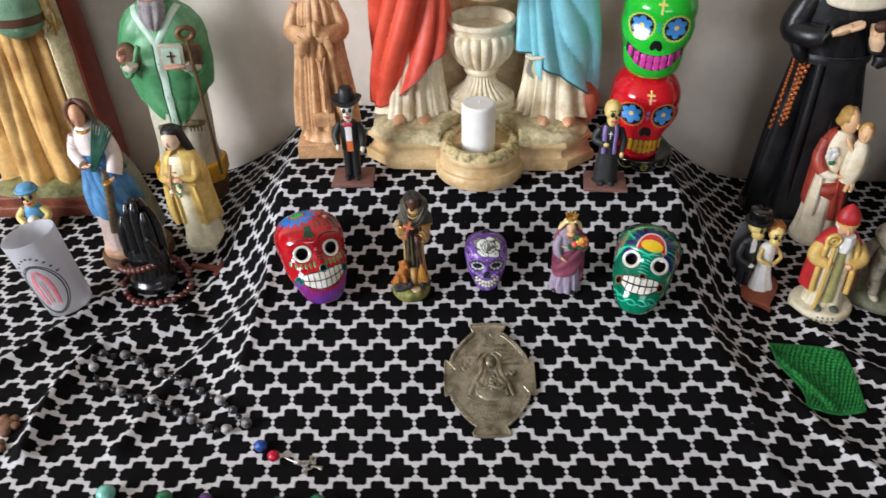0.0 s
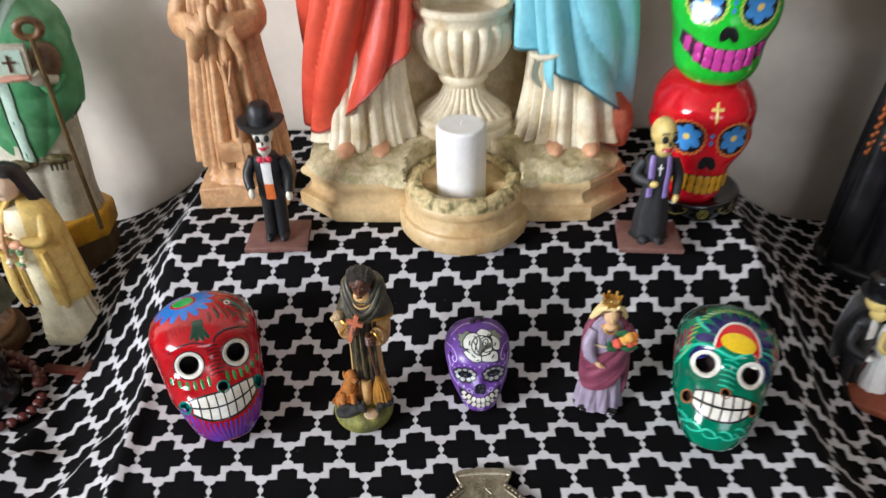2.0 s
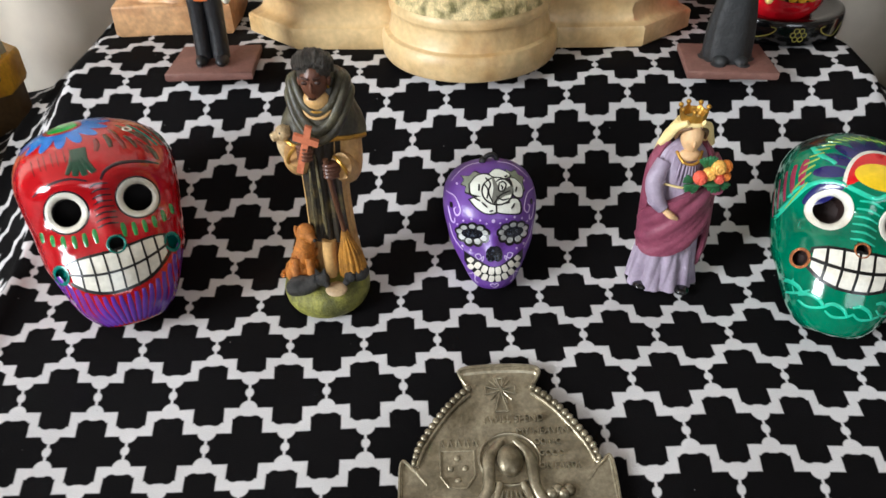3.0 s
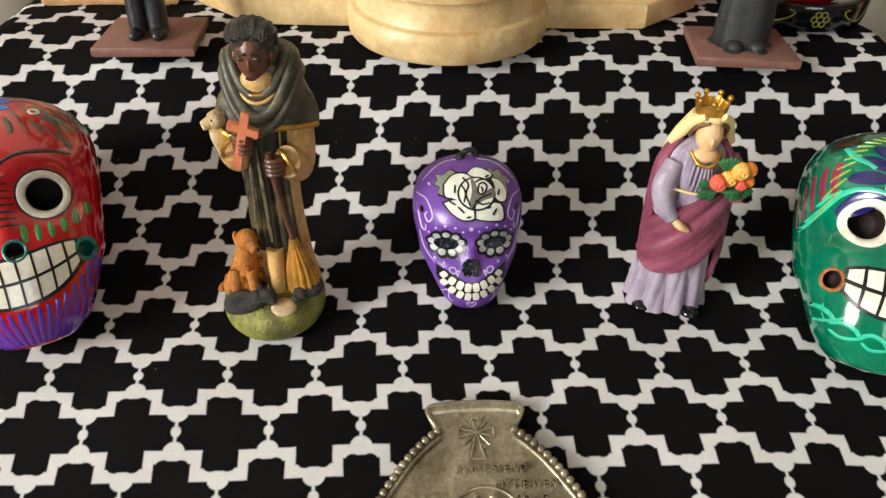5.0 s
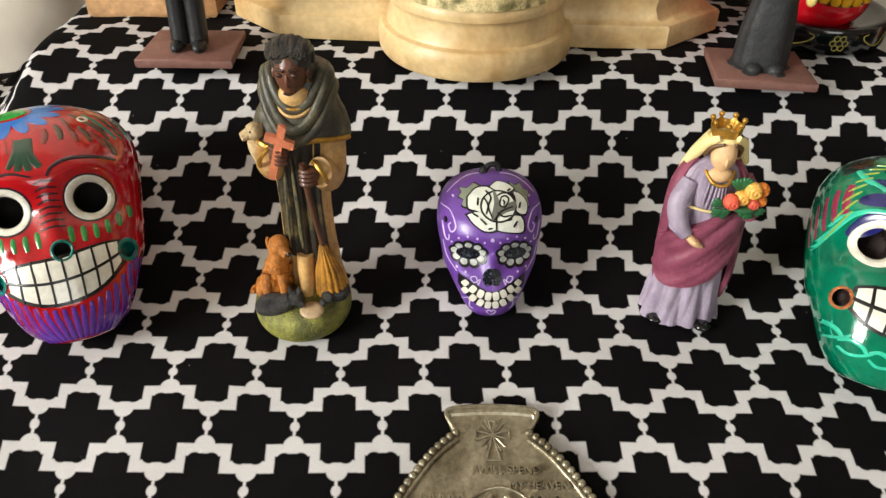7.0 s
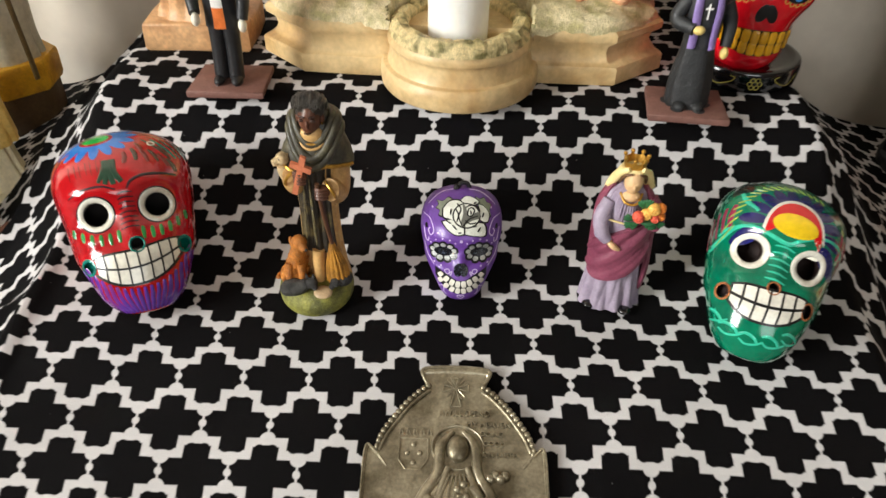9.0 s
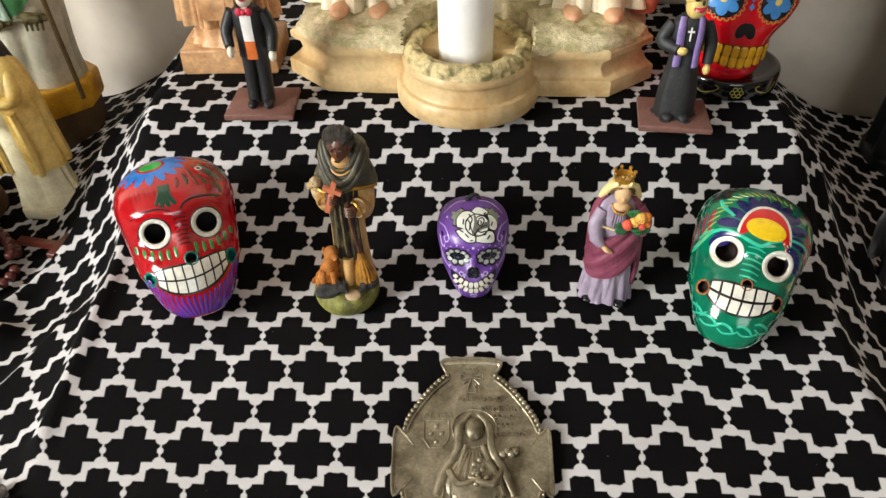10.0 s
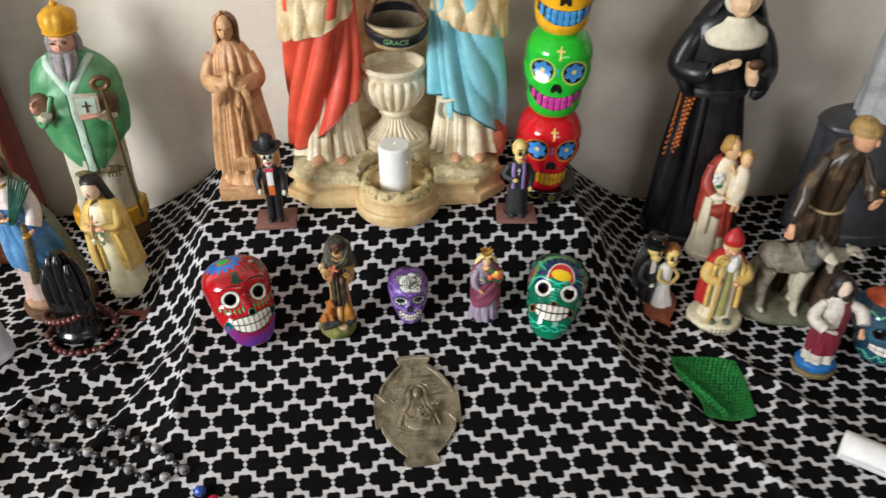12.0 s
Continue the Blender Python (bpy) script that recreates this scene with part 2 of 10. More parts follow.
# creases of the cloth: from, to, height, half width
RIDGES = [([(-0.150, 0.820), (-0.176, 0.770), (-0.191, 0.740), (-0.196, 0.708), (-0.198, 0.677), (-0.211, 0.646), (-0.226, 0.615), (-0.245, 0.581), (-0.275, 0.555)], 0.0062, 0.008),
          ([(-0.223, 0.581), (-0.255, 0.564), (-0.299, 0.543), (-0.312, 0.509), (-0.318, 0.465), (-0.313, 0.413)], 0.0095, 0.010),
          ([(-0.28, 0.648), (-0.32, 0.619), (-0.341, 0.582), (-0.366, 0.541), (-0.40, 0.50)], 0.0080, 0.010),
          ([(-0.150, 0.640), (-0.145, 0.590), (-0.147, 0.535), (-0.149, 0.495)], 0.0036, 0.006), ([(-0.170, 0.575), (-0.215, 0.500), (-0.235, 0.42)], 0.0045, 0.011),
          ([(0.29, 0.803), (0.287, 0.69), (0.297, 0.600), (0.314, 0.580), (0.330, 0.550), (0.338, 0.499), (0.354, 0.473), (0.369, 0.446), (0.384, 0.423), (0.41, 0.385)], 0.0052, 0.008),
          ([(0.318, 0.685), (0.332, 0.599), (0.342, 0.55), (0.372, 0.49)], 0.0040, 0.007), ([(0.296, 0.44), (0.322, 0.39)], 0.0030, 0.010),
          ([(0.375, 0.62), (0.402, 0.572), (0.420, 0.546), (0.436, 0.528), (0.465, 0.48)], 0.0048, 0.009), ([(0.43, 0.50), (0.50, 0.43)], 0.0035, 0.012),
          ([(0.305, 0.78), (0.325, 0.70)], 0.0030, 0.006), ([(-0.42, 0.60), (-0.50, 0.52)], 0.0040, 0.012)]
# creases of the cloth: from, to, height, half width
FOLDS = [(p, q, h, w) for line, h, w in RIDGES for p, q in zip(line, line[1:])]


def smooth_profile():
    ys = np.linspace(0.10, 1.0, 361)
    zs = np.interp(ys, PROFILE_Y, PROFILE_Z)
    k = np.exp(-0.5 * (np.arange(-12, 13) / 3.2) ** 2)
    return ys, np.convolve(np.pad(zs, 12, mode="edge"), k / k.sum(), mode="valid")


PYS, PZS = smooth_profile()


def cloth_z(x, y, crisp=1.6):
    """Height of the cloth over the point (x, y); works on arrays. crisp: how high the creases stand."""
    x, y = np.asarray(x, float), np.asarray(y, float)
    c = np.interp(y, PYS, PZS)
    left = np.interp(y, [0.40, 0.5, 0.6, 0.75, 0.9], [-0.150, -0.146, -0.145, -0.147, -0.140])
    right = np.interp(y, [0.40, 0.45, 0.5, 0.56, 0.66, 0.76, 0.9], [0.330, 0.318, 0.297, 0.277, 0.270, 0.261, 0.252])
    wide_l = np.interp(y, [0.45, 0.60, 0.66, 0.72, 0.90], [0.075, 0.072, 0.105, 0.160, 0.200])
    wide_r = np.interp(y, [0.45, 0.60, 0.66, 0.72, 0.90], [0.060, 0.060, 0.095, 0.130, 0.175])
    tl = np.clip((left - x) / wide_l, 0, 1)
    tr = np.clip((x - right) / wide_r, 0, 1)
    sag = np.interp(y, [0.60, 0.72, 0.90], [1.55, 1.85, 2.35])
    z = TOP + (c - TOP) * (1 - np.maximum(tl, tr)) ** sag
    lift = np.zeros_like(z)
    for (x0, y0), (x1, y1), h, w in FOLDS:
        dx, dy = x1 - x0, y1 - y0
        ll = math.hypot(dx, dy)
        s = np.clip(((x - x0) * dx + (y - y0) * dy) / ll ** 2, 0, 1)
        d = np.hypot(x - x0 - s * dx, y - y0 - s * dy)
        lift = np.maximum(lift, h * (0.55 * np.exp(-(d / w) ** 2) + 0.45 * np.exp(-d / (0.6 * w))))
    z = z + crisp * lift
    z = z + 0.0009 * np.sin(x * 41 + 3 * y) * np.sin(y * 37 + 1.3) + 0.0006 * np.sin(x * 90 - y * 60)
    return z


def seat(x, y):
    return float(cloth_z(x, y))


class Net:
    """Shorthand for arithmetic in a node tree."""

    def __init__(self, tree):
        self.t = tree

    def op(self, kind, a, b=None, c=None):
        n = self.t.nodes.new("ShaderNodeMath")
        n.operation = kind
        for i, x in enumerate((a, b, c)):
            if x is None:
                continue
            if isinstance(x, (int, float)):
                n.inputs[i].default_value = x
            else:
                self.t.links.new(x, n.inputs[i])
        return n.outputs[0]


def trellis_cloth():
    """Black cotton printed with a white quatrefoil trellis; the print lies in the cloth's own UV, in repeats."""
    m = bpy.data.materials.new("printed_cotton")
    m.use_nodes = True
    t = m.node_tree
    bs = t.nodes["Principled BSDF"]
    g = Net(t)
    uv = t.nodes.new("ShaderNodeUVMap")
    uv.uv_map = "print"
    wob = t.nodes.new("ShaderNodeTexNoise")
    wob.inputs["Scale"].default_value, wob.inputs["Detail"].default_value = 9.0, 3
    t.links.new(uv.outputs["UV"], wob.inputs["Vector"])
    sep = t.nodes.new("ShaderNodeSeparateXYZ")
    t.links.new(uv.outputs["UV"], sep.inputs["Vector"])
    wsep = t.nodes.new("ShaderNodeSeparateColor")
    t.links.new(wob.outputs["Color"], wsep.inputs["Color"])
    u = g.op("ADD", sep.outputs["X"], g.op("MULTIPLY", g.op("SUBTRACT", wsep.outputs[0], 0.5), 0.012))
    v = g.op("ADD", sep.outputs["Y"], g.op("MULTIPLY", g.op("SUBTRACT", wsep.outputs[1], 0.5), 0.012))
    B = 0.743

    def box(x, y, hx, hy):
        return g.op("MINIMUM", g.op("SUBTRACT", hx, x), g.op("SUBTRACT", hy, y))

    def disc(x, y, cx, cy, r):
        dx, dy = g.op("SUBTRACT", x, cx), g.op("SUBTRACT", y, cy)
        return g.op("SUBTRACT", r, g.op("SQRT", g.op("ADD", g.op("MULTIPLY", dx, dx), g.op("MULTIPLY", dy, dy))))

    def union(*s):
        o = s[0]
        for q in s[1:]:
            o = g.op("MAXIMUM", o, q)
        return o

    def cross(du, dv):
        x = g.op("ABSOLUTE", g.op("WRAP", g.op("ADD", u, du), 0.5, -0.5))
        y = g.op("ABSOLUTE", g.op("WRAP", g.op("ADD", v, dv), B, -B))
        arms = union(box(x, y, 0.520, 0.205), box(x, y, 0.195, 0.398), box(x, y, 0.115, 0.428), disc(x, y, 0.092, 0.345, 0.094))
        # the white knobs above and below each neck, and the bead between them
        knobs = union(disc(x, y, 0.5, 0.228, 0.118), disc(x, y, 0.0, 0.553, 0.092), disc(x, g.op("MULTIPLY", y, 0.86), 0.5, 0.0, 0.054), box(g.op("ABSOLUTE", g.op("SUBTRACT", x, 0.5)), y, 0.016, 0.14))
        return g.op("MINIMUM", arms, g.op("MULTIPLY", knobs, -1.0))

    dark = g.op("MAXIMUM", cross(0.0, 0.0), cross(0.5, B))
    edge = t.nodes.new("ShaderNodeMapRange")
    edge.inputs["From Min"].default_value, edge.inputs["From Max"].default_value = -0.010, 0.010
    t.links.new(dark, edge.inputs["Value"])
    # weave, fade and lint
    weave = t.nodes.new("ShaderNodeTexNoise")
    weave.inputs["Scale"].default_value, weave.inputs["Detail"].default_value = 60.0, 3
    t.links.new(uv.outputs["UV"], weave.inputs["Vector"])
    fade = t.nodes.new("ShaderNodeTexNoise")
    fade.inputs["Scale"].default_value, fade.inputs["Detail"].default_value = 1.3, 4
    t.links.new(uv.outputs["UV"], fade.inputs["Vector"])
    black = t.nodes.new("ShaderNodeMix")
    black.data_type = "RGBA"
    black.inputs["A"].default_value, black.inputs["B"].default_value = (0.0022, 0.0020, 0.0023, 1), (0.0052, 0.0047, 0.0050, 1)
    t.links.new(g.op("MULTIPLY_ADD", fade.outputs["Fac"], 0.7, g.op("MULTIPLY", weave.outputs["Fac"], 0.4)), black.inputs["Factor"])
    white = t.nodes.new("ShaderNodeMix")
    white.data_type = "RGBA"
    white.inputs["A"].default_value, white.inputs["B"].default_value = (0.50, 0.485, 0.485, 1), (0.64, 0.625, 0.62, 1)
    t.links.new(weave.outputs["Fac"], white.inputs["Factor"])
    col = t.nodes.new("ShaderNodeMix")
    col.data_type = "RGBA"
    t.links.new(edge.outputs["Result"], col.inputs["Factor"])
    t.links.new(white.outputs["Result"], col.inputs["A"])
    t.links.new(black.outputs["Result"], col.inputs["B"])
    lint = t.nodes.new("ShaderNodeTexVoronoi")
    lint.inputs["Scale"].default_value = 2.6
    t.links.new(uv.outputs["UV"], lint.inputs["Vector"])
    speck = t.nodes.new("ShaderNodeMapRange")
    speck.inputs["From Min"].default_value, speck.inputs["From Max"].default_value = 0.030, 0.016
    t.links.new(lint.outputs["Distance"], speck.inputs["Value"])
    dust = t.nodes.new("ShaderNodeMix")
    dust.data_type = "RGBA"
    dust.inputs["B"].default_value = (0.30, 0.29, 0.28, 1)
    t.links.new(g.op("MULTIPLY", speck.outputs["Result"], 0.55), dust.inputs["Factor"])
    t.links.new(col.outputs["Result"], dust.inputs["A"])
    t.links.new(dust.outputs["Result"], bs.inputs["Base Color"])
    bs.inputs["Roughness"].default_value = 0.76
    bs.inputs["Specular IOR Level"].default_value = 0.06
    bp = t.nodes.new("ShaderNodeBump")
    bp.inputs["Strength"].default_value, bp.inputs["Distance"].default_value = 0.25, 0.0006
    t.links.new(weave.outputs["Fac"], bp.inputs["Height"])
    t.links.new(bp.outputs["Normal"], bs.inputs["Normal"])
    return m


def tablecloth():
    x = np.arange(-0.78, 0.8601, 0.004)
    y = np.arange(0.10, WALL_Y - 0.0035, 0.004)
    X, Y = np.meshgrid(x, y)
    Z = cloth_z(X, Y)
    flat_z = cloth_z(X, Y, 1.0)
    i0, j0 = int(np.argmin(abs(x - 0.048))), int(np.argmin(abs(y - 0.562)))
    du = np.sqrt(np.diff(X, axis=1) ** 2 + np.diff(flat_z, axis=1) ** 2)
    U = np.concatenate([np.zeros((len(y), 1)), np.cumsum(du, axis=1)], axis=1)
    U = U - U[:, i0:i0 + 1]
    dv = np.sqrt(np.diff(Y, axis=0) ** 2 + np.diff(flat_z, axis=0) ** 2)
    V = np.concatenate([np.zeros((1, len(x))), np.cumsum(dv, axis=0)], axis=0)
    V = V - V[j0:j0 + 1, :]
    A = 0.0306
    # the print runs a little askew to the box: lean and stretch by rows
    arc = [-0.30, -0.1327, -0.1098, -0.0873, -0.0649, -0.0415, -0.0178, 0.0026, 0.0244, 0.0465, 0.0678, 0.0894, 0.1124, 0.1363, 0.36]
    row = [-13.4, -6, -5, -4, -3, -2, -1, 0, 1, 2, 3, 4, 5, 6, 15.8]
    lean = [1.0, 0.45, 0.36, 0.27, 0.19, 0.16, 0.09, 0.02, -0.02, -0.05, -0.02, 0.03, 0.05, 0.10, 0.2]
    pu = U / A - np.interp(V, arc, lean) + 0.5
    pv = 0.743 * np.interp(V, arc, row) - 0.037 * U / A - 0.03
    # slack and pull of the cotton over the box, as a low polynomial
    a, b = (np.clip(X, -0.075, 0.235) - 0.07) / 0.2, (np.clip(Y, 0.517, 0.703) - 0.59) / 0.12
    ease = np.clip((Y - 0.485) / 0.03, 0, 1)
    terms = [(i, j) for i in range(4) for j in range(6 - i)]
    pull_u = [0.015, -0.041, -0.011, 0.04, 0.016, -0.014, 0.005, -0.166, 0.043, 0.119, -0.066, -0.079, -0.007, 0.101, 0.041, 0.025, 0.056, 0.029]
    pull_v = [0.043, 0.125, 0.072, -0.094, -0.095, -0.228, 0.073, -0.146, -0.014, 0.125, 0.012, -0.096, -0.037, 0.073, -0.015, -0.201, 0.134, 0.063]
    pu = pu - ease * sum(c * a ** i * b ** j for c, (i, j) in zip(pull_u, terms))
    pv = pv - ease * sum(c * a ** i * b ** j for c, (i, j) in zip(pull_v, terms))
    ny, nx = X.shape
    verts = np.stack([X, Y, Z], axis=-1).reshape(-1, 3)
    idx = np.arange(ny * nx).reshape(ny, nx)
    quads = np.stack([idx[:-1, :-1], idx[:-1, 1:], idx[1:, 1:], idx[1:, :-1]], axis=-1).reshape(-1, 4)
    me = bpy.data.meshes.new("tablecloth")
    me.from_pydata(verts.tolist(), [], quads.tolist())
    lay = me.uv_layers.new(name="print")
    flat = np.stack([pu, pv], axis=-1).reshape(-1, 2)[quads.reshape(-1)]
    lay.data.foreach_set("uv", flat.reshape(-1).astype(np.float32))
    me.materials.append(trellis_cloth())
    me.shade_smooth()
    ob = new("tablecloth", me)
    sol = ob.modifiers.new("thickness", "SOLIDIFY")
    sol.thickness, sol.offset = 0.0008, -1
    return tagged(ob, "black cotton tablecloth with white trellis print, draped over a box", "tablecloth")


def room():
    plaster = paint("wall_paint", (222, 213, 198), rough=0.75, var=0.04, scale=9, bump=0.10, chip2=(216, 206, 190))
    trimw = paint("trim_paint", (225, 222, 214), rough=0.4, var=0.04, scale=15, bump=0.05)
    # unseen walls, painted dark to cut the light they bounce back
    low_bounce = paint("low_bounce_wall_paint", (96, 86, 76), rough=0.75, var=0.06, scale=9, bump=0.1)
    floor_m = paint("floor_wood", (128, 92, 62), rough=0.45, var=0.25, scale=12, bump=0.1, chip2=(96, 66, 42))
    ceil_m = paint("ceiling_paint", (176, 170, 162), rough=0.8, var=0.04, scale=12, bump=0.08)
    x0, x1, y0, y1, z0, z1 = -2.3, 1.9, -2.2, WALL_Y, -0.72, 1.68

    def slab(name, a, b, mat):
        k = Clay()
        c = [(a[0], a[1]), (b[0], a[1]), (b[0], b[1]), (a[0], b[1])]
        k.rings([[(p[0], p[1], a[2]) for p in c], [(p[0], p[1], b[2]) for p in c]], mat)
        return tagged(k.object(name, sharp=30), kind="structure")

    slab("wall_north", (x0 - 0.1, y1, z0), (x1 + 0.1, y1 + 0.1, z1), plaster)
    slab("wall_east", (x1, y0, z0), (x1 + 0.1, y1, z1), low_bounce)
    slab("floor", (x0 - 0.1, y0 - 0.1, z0 - 0.1), (x1 + 0.1, y1 + 0.1, z0), floor_m)
    slab("ceiling", (x0 - 0.1, y0 - 0.1, z1), (x1 + 0.1, y1 + 0.1, z1 + 0.1), ceil_m)

    def pierced(name, place, lo, hi, o0, o1, zb, zt, mat):
        """A wall with one window opening, built of the four pieces round it."""
        k = Clay()
        for a0, a1, b0, b1 in ((lo, o0, z0, z1), (o1, hi, z0, z1), (o0, o1, z0, zb), (o0, o1, zt, z1)):
            c = place(a0, a1)
            k.rings([[(p[0], p[1], b0) for p in c], [(p[0], p[1], b1) for p in c]], mat)
        return tagged(k.object(name, sharp=30), kind="structure")

    pierced("wall_west", lambda a, b: [(x0 - 0.1, a), (x0, a), (x0, b), (x0 - 0.1, b)], y0, y1, -1.60, -0.30, 0.45, 1.62, low_bounce)
    pierced("wall_south", lambda a, b: [(a, y0 - 0.1), (b, y0 - 0.1), (b, y0), (a, y0)], x0 - 0.1, x1 + 0.1, 0.15, 1.55, 0.45, 1.6, low_bounce)
    # the second, southern window is added to go with the rear fill lamp
    for name, pts in (("window_1", [(x0 - 0.05, -1.60, 0.45), (x0 - 0.05, -0.30, 1.62)]), ("window_2", [(0.15, y0 - 0.05, 0.45), (1.55, y0 - 0.05, 1.60)])):
        (ax, ay, az), (bx, by, bz) = pts
        w = tagged(new(name), "white painted window with two panes", "window", kind="structure")
        along = Vector((bx - ax, by - ay, 0)).normalized()
        L = math.hypot(bx - ax, by - ay)
        fr = Clay()
        for p, q in (((0, 0), (L, 0)), ((0, bz - az), (L, bz - az)), ((0, 0), (0, bz - az)), ((L, 0), (L, bz - az)), ((0, (bz - az) / 2), (L, (bz - az) / 2))):
            P = [Vector((ax, ay, az)) + along * a + Vector((0, 0, h)) for a, h in (p, q)]
            fr.tube(P, [0.022, 0.022], trimw, n=4, sub=1)
        part("window_frame", fr, w)
        for h0 in (0.02, (bz - az) / 2 + 0.02):
            pn = Clay()
            c = [Vector((ax, ay, az + h0)) + along * s for s in (0.02, L - 0.02)]
            nrm = Vector((along.y, -along.x, 0)) * 0.002
            ring0 = [tuple(c[0] - nrm), tuple(c[1] - nrm), tuple(c[1] + nrm), tuple(c[0] + nrm)]
            pn.rings([ring0, [(a, b, d + (bz - az) / 2 - 0.04) for a, b, d in ring0]], MADE.setdefault("pane", glass("pane_glass")))
            ob = part("pane", pn, w)
            ob.visible_shadow = False
    # the table under the cloth and the boxes that raise its middle
    wood = paint("table_wood", (110, 74, 46), rough=0.5, var=0.2, scale=20)
    tb = thing("altar_table", pose(0.04, 0.50, 0), "brown wooden table hidden under a printed cloth", "table")
    k = Clay()
    k.slab([(-0.80, -0.39), (0.80, -0.39), (0.80, 0.383), (-0.80, 0.383)], 0.004, 0.0285, wood, 0.003)
    part("tabletop", k, tb)
    for sx in (-0.75, 0.75):
        for sy in (-0.34, 0.34):
            k = Clay()
            k.loft([(-0.72, sx, sy, 0.022, 0.022), (0.004, sx, sy, 0.032, 0.032)], wood, n=20, p=6)
            part("leg", k, tb)


room()
CLOTH = tablecloth()


# ---- paints ----
CREAM = paint("aged_cream", (226, 205, 160), rough=0.42, var=0.14, scale=55, chip2=(190, 158, 104), amount=0.55)
PLASTER = paint("white_plaster", (234, 222, 192), rough=0.42, var=0.10, scale=60, chip2=(204, 182, 138), amount=0.45)
STONE = paint("plaster_stone", (214, 186, 136), rough=0.40, var=0.12, scale=40, chip2=(186, 150, 98), amount=0.5)
MOSS = paint("mossy_plaster", (222, 206, 164), rough=0.55, var=0.25, scale=120, bump=0.5, chip2=(180, 168, 116), amount=0.6)
ORANGE_RED = paint("orange_red_robe", (216, 84, 58), rough=0.42, var=0.08, scale=30, chip2=(196, 62, 42), amount=0.4)
SKY_BLUE = paint("sky_blue_robe", (140, 204, 214), rough=0.42, var=0.07, scale=30, chip2=(110, 182, 200), amount=0.4)
SKIN = paint("painted_skin", (222, 168, 128), rough=0.45, var=0.10, scale=60)
SKIN_DARK = paint("dark_painted_skin", (98, 60, 42), rough=0.35, var=0.15, scale=80)
WHITE_WAX = paint("white_wax", (244, 242, 236), rough=0.42, var=0.03, scale=30, bump=0.03, sss=0.25)
TAN = paint("carved_tan_wood", (214, 168, 120), rough=0.46, var=0.22, scale=45, chip2=(176, 126, 80), amount=0.45)
BLACK = paint("black_paint", (26, 26, 28), rough=0.42, var=0.2, scale=60, chip2=(40, 40, 42))
BLACK_GLOSS = paint("black_glaze", (12, 12, 13), rough=0.14, var=0.15, scale=40, bump=0.04, coat=0.6)
BONE = paint("bone_paint", (232, 226, 206), rough=0.4, var=0.08, scale=90)
BONE_YELLOW = paint("yellow_bone_paint", (226, 200, 120), rough=0.42, var=0.1, scale=90)
TILE = paint("brown_clay_tile", (126, 88, 78), rough=0.6, var=0.12, scale=60)
LILAC = paint("lilac_paint", (150, 128, 190), rough=0.45, var=0.1, scale=80)
PINK_RED = paint("pink_red_paint", (200, 40, 66), rough=0.4, var=0.1, scale=80)
WHITE = paint("white_paint", (236, 234, 228), rough=0.4, var=0.06, scale=80)
ORANGE = paint("orange_paint", (222, 116, 50), rough=0.45, var=0.1, scale=80)
GOLD = paint("gold_paint", (196, 148, 62), rough=0.3, var=0.15, scale=90, metal=0.7)
BROWN = paint("brown_paint", (92, 58, 36), rough=0.45, var=0.2, scale=70)


def slim(k, table):
    """Narrow a figure by height: rows of (z, factor across, factor in depth)."""
    z, fx, fy = zip(*table)
    k.v = [(x * float(np.interp(q, z, fx)), y * float(np.interp(q, z, fy)), q) for x, y, q in k.v]


def fluted(k, z0, z1, r0, r1, mat, n=18, c=(0, 0), depth=0.06):
    k.loft([(z0, c[0], c[1], r0, r0, depth), (0.5 * (z0 + z1), c[0], c[1], 0.5 * (r0 + r1) * 0.96, 0.5 * (r0 + r1) * 0.96, depth), (z1, c[0], c[1], r1, r1, depth)], mat, n=n * 8, nf=n, warp=0)


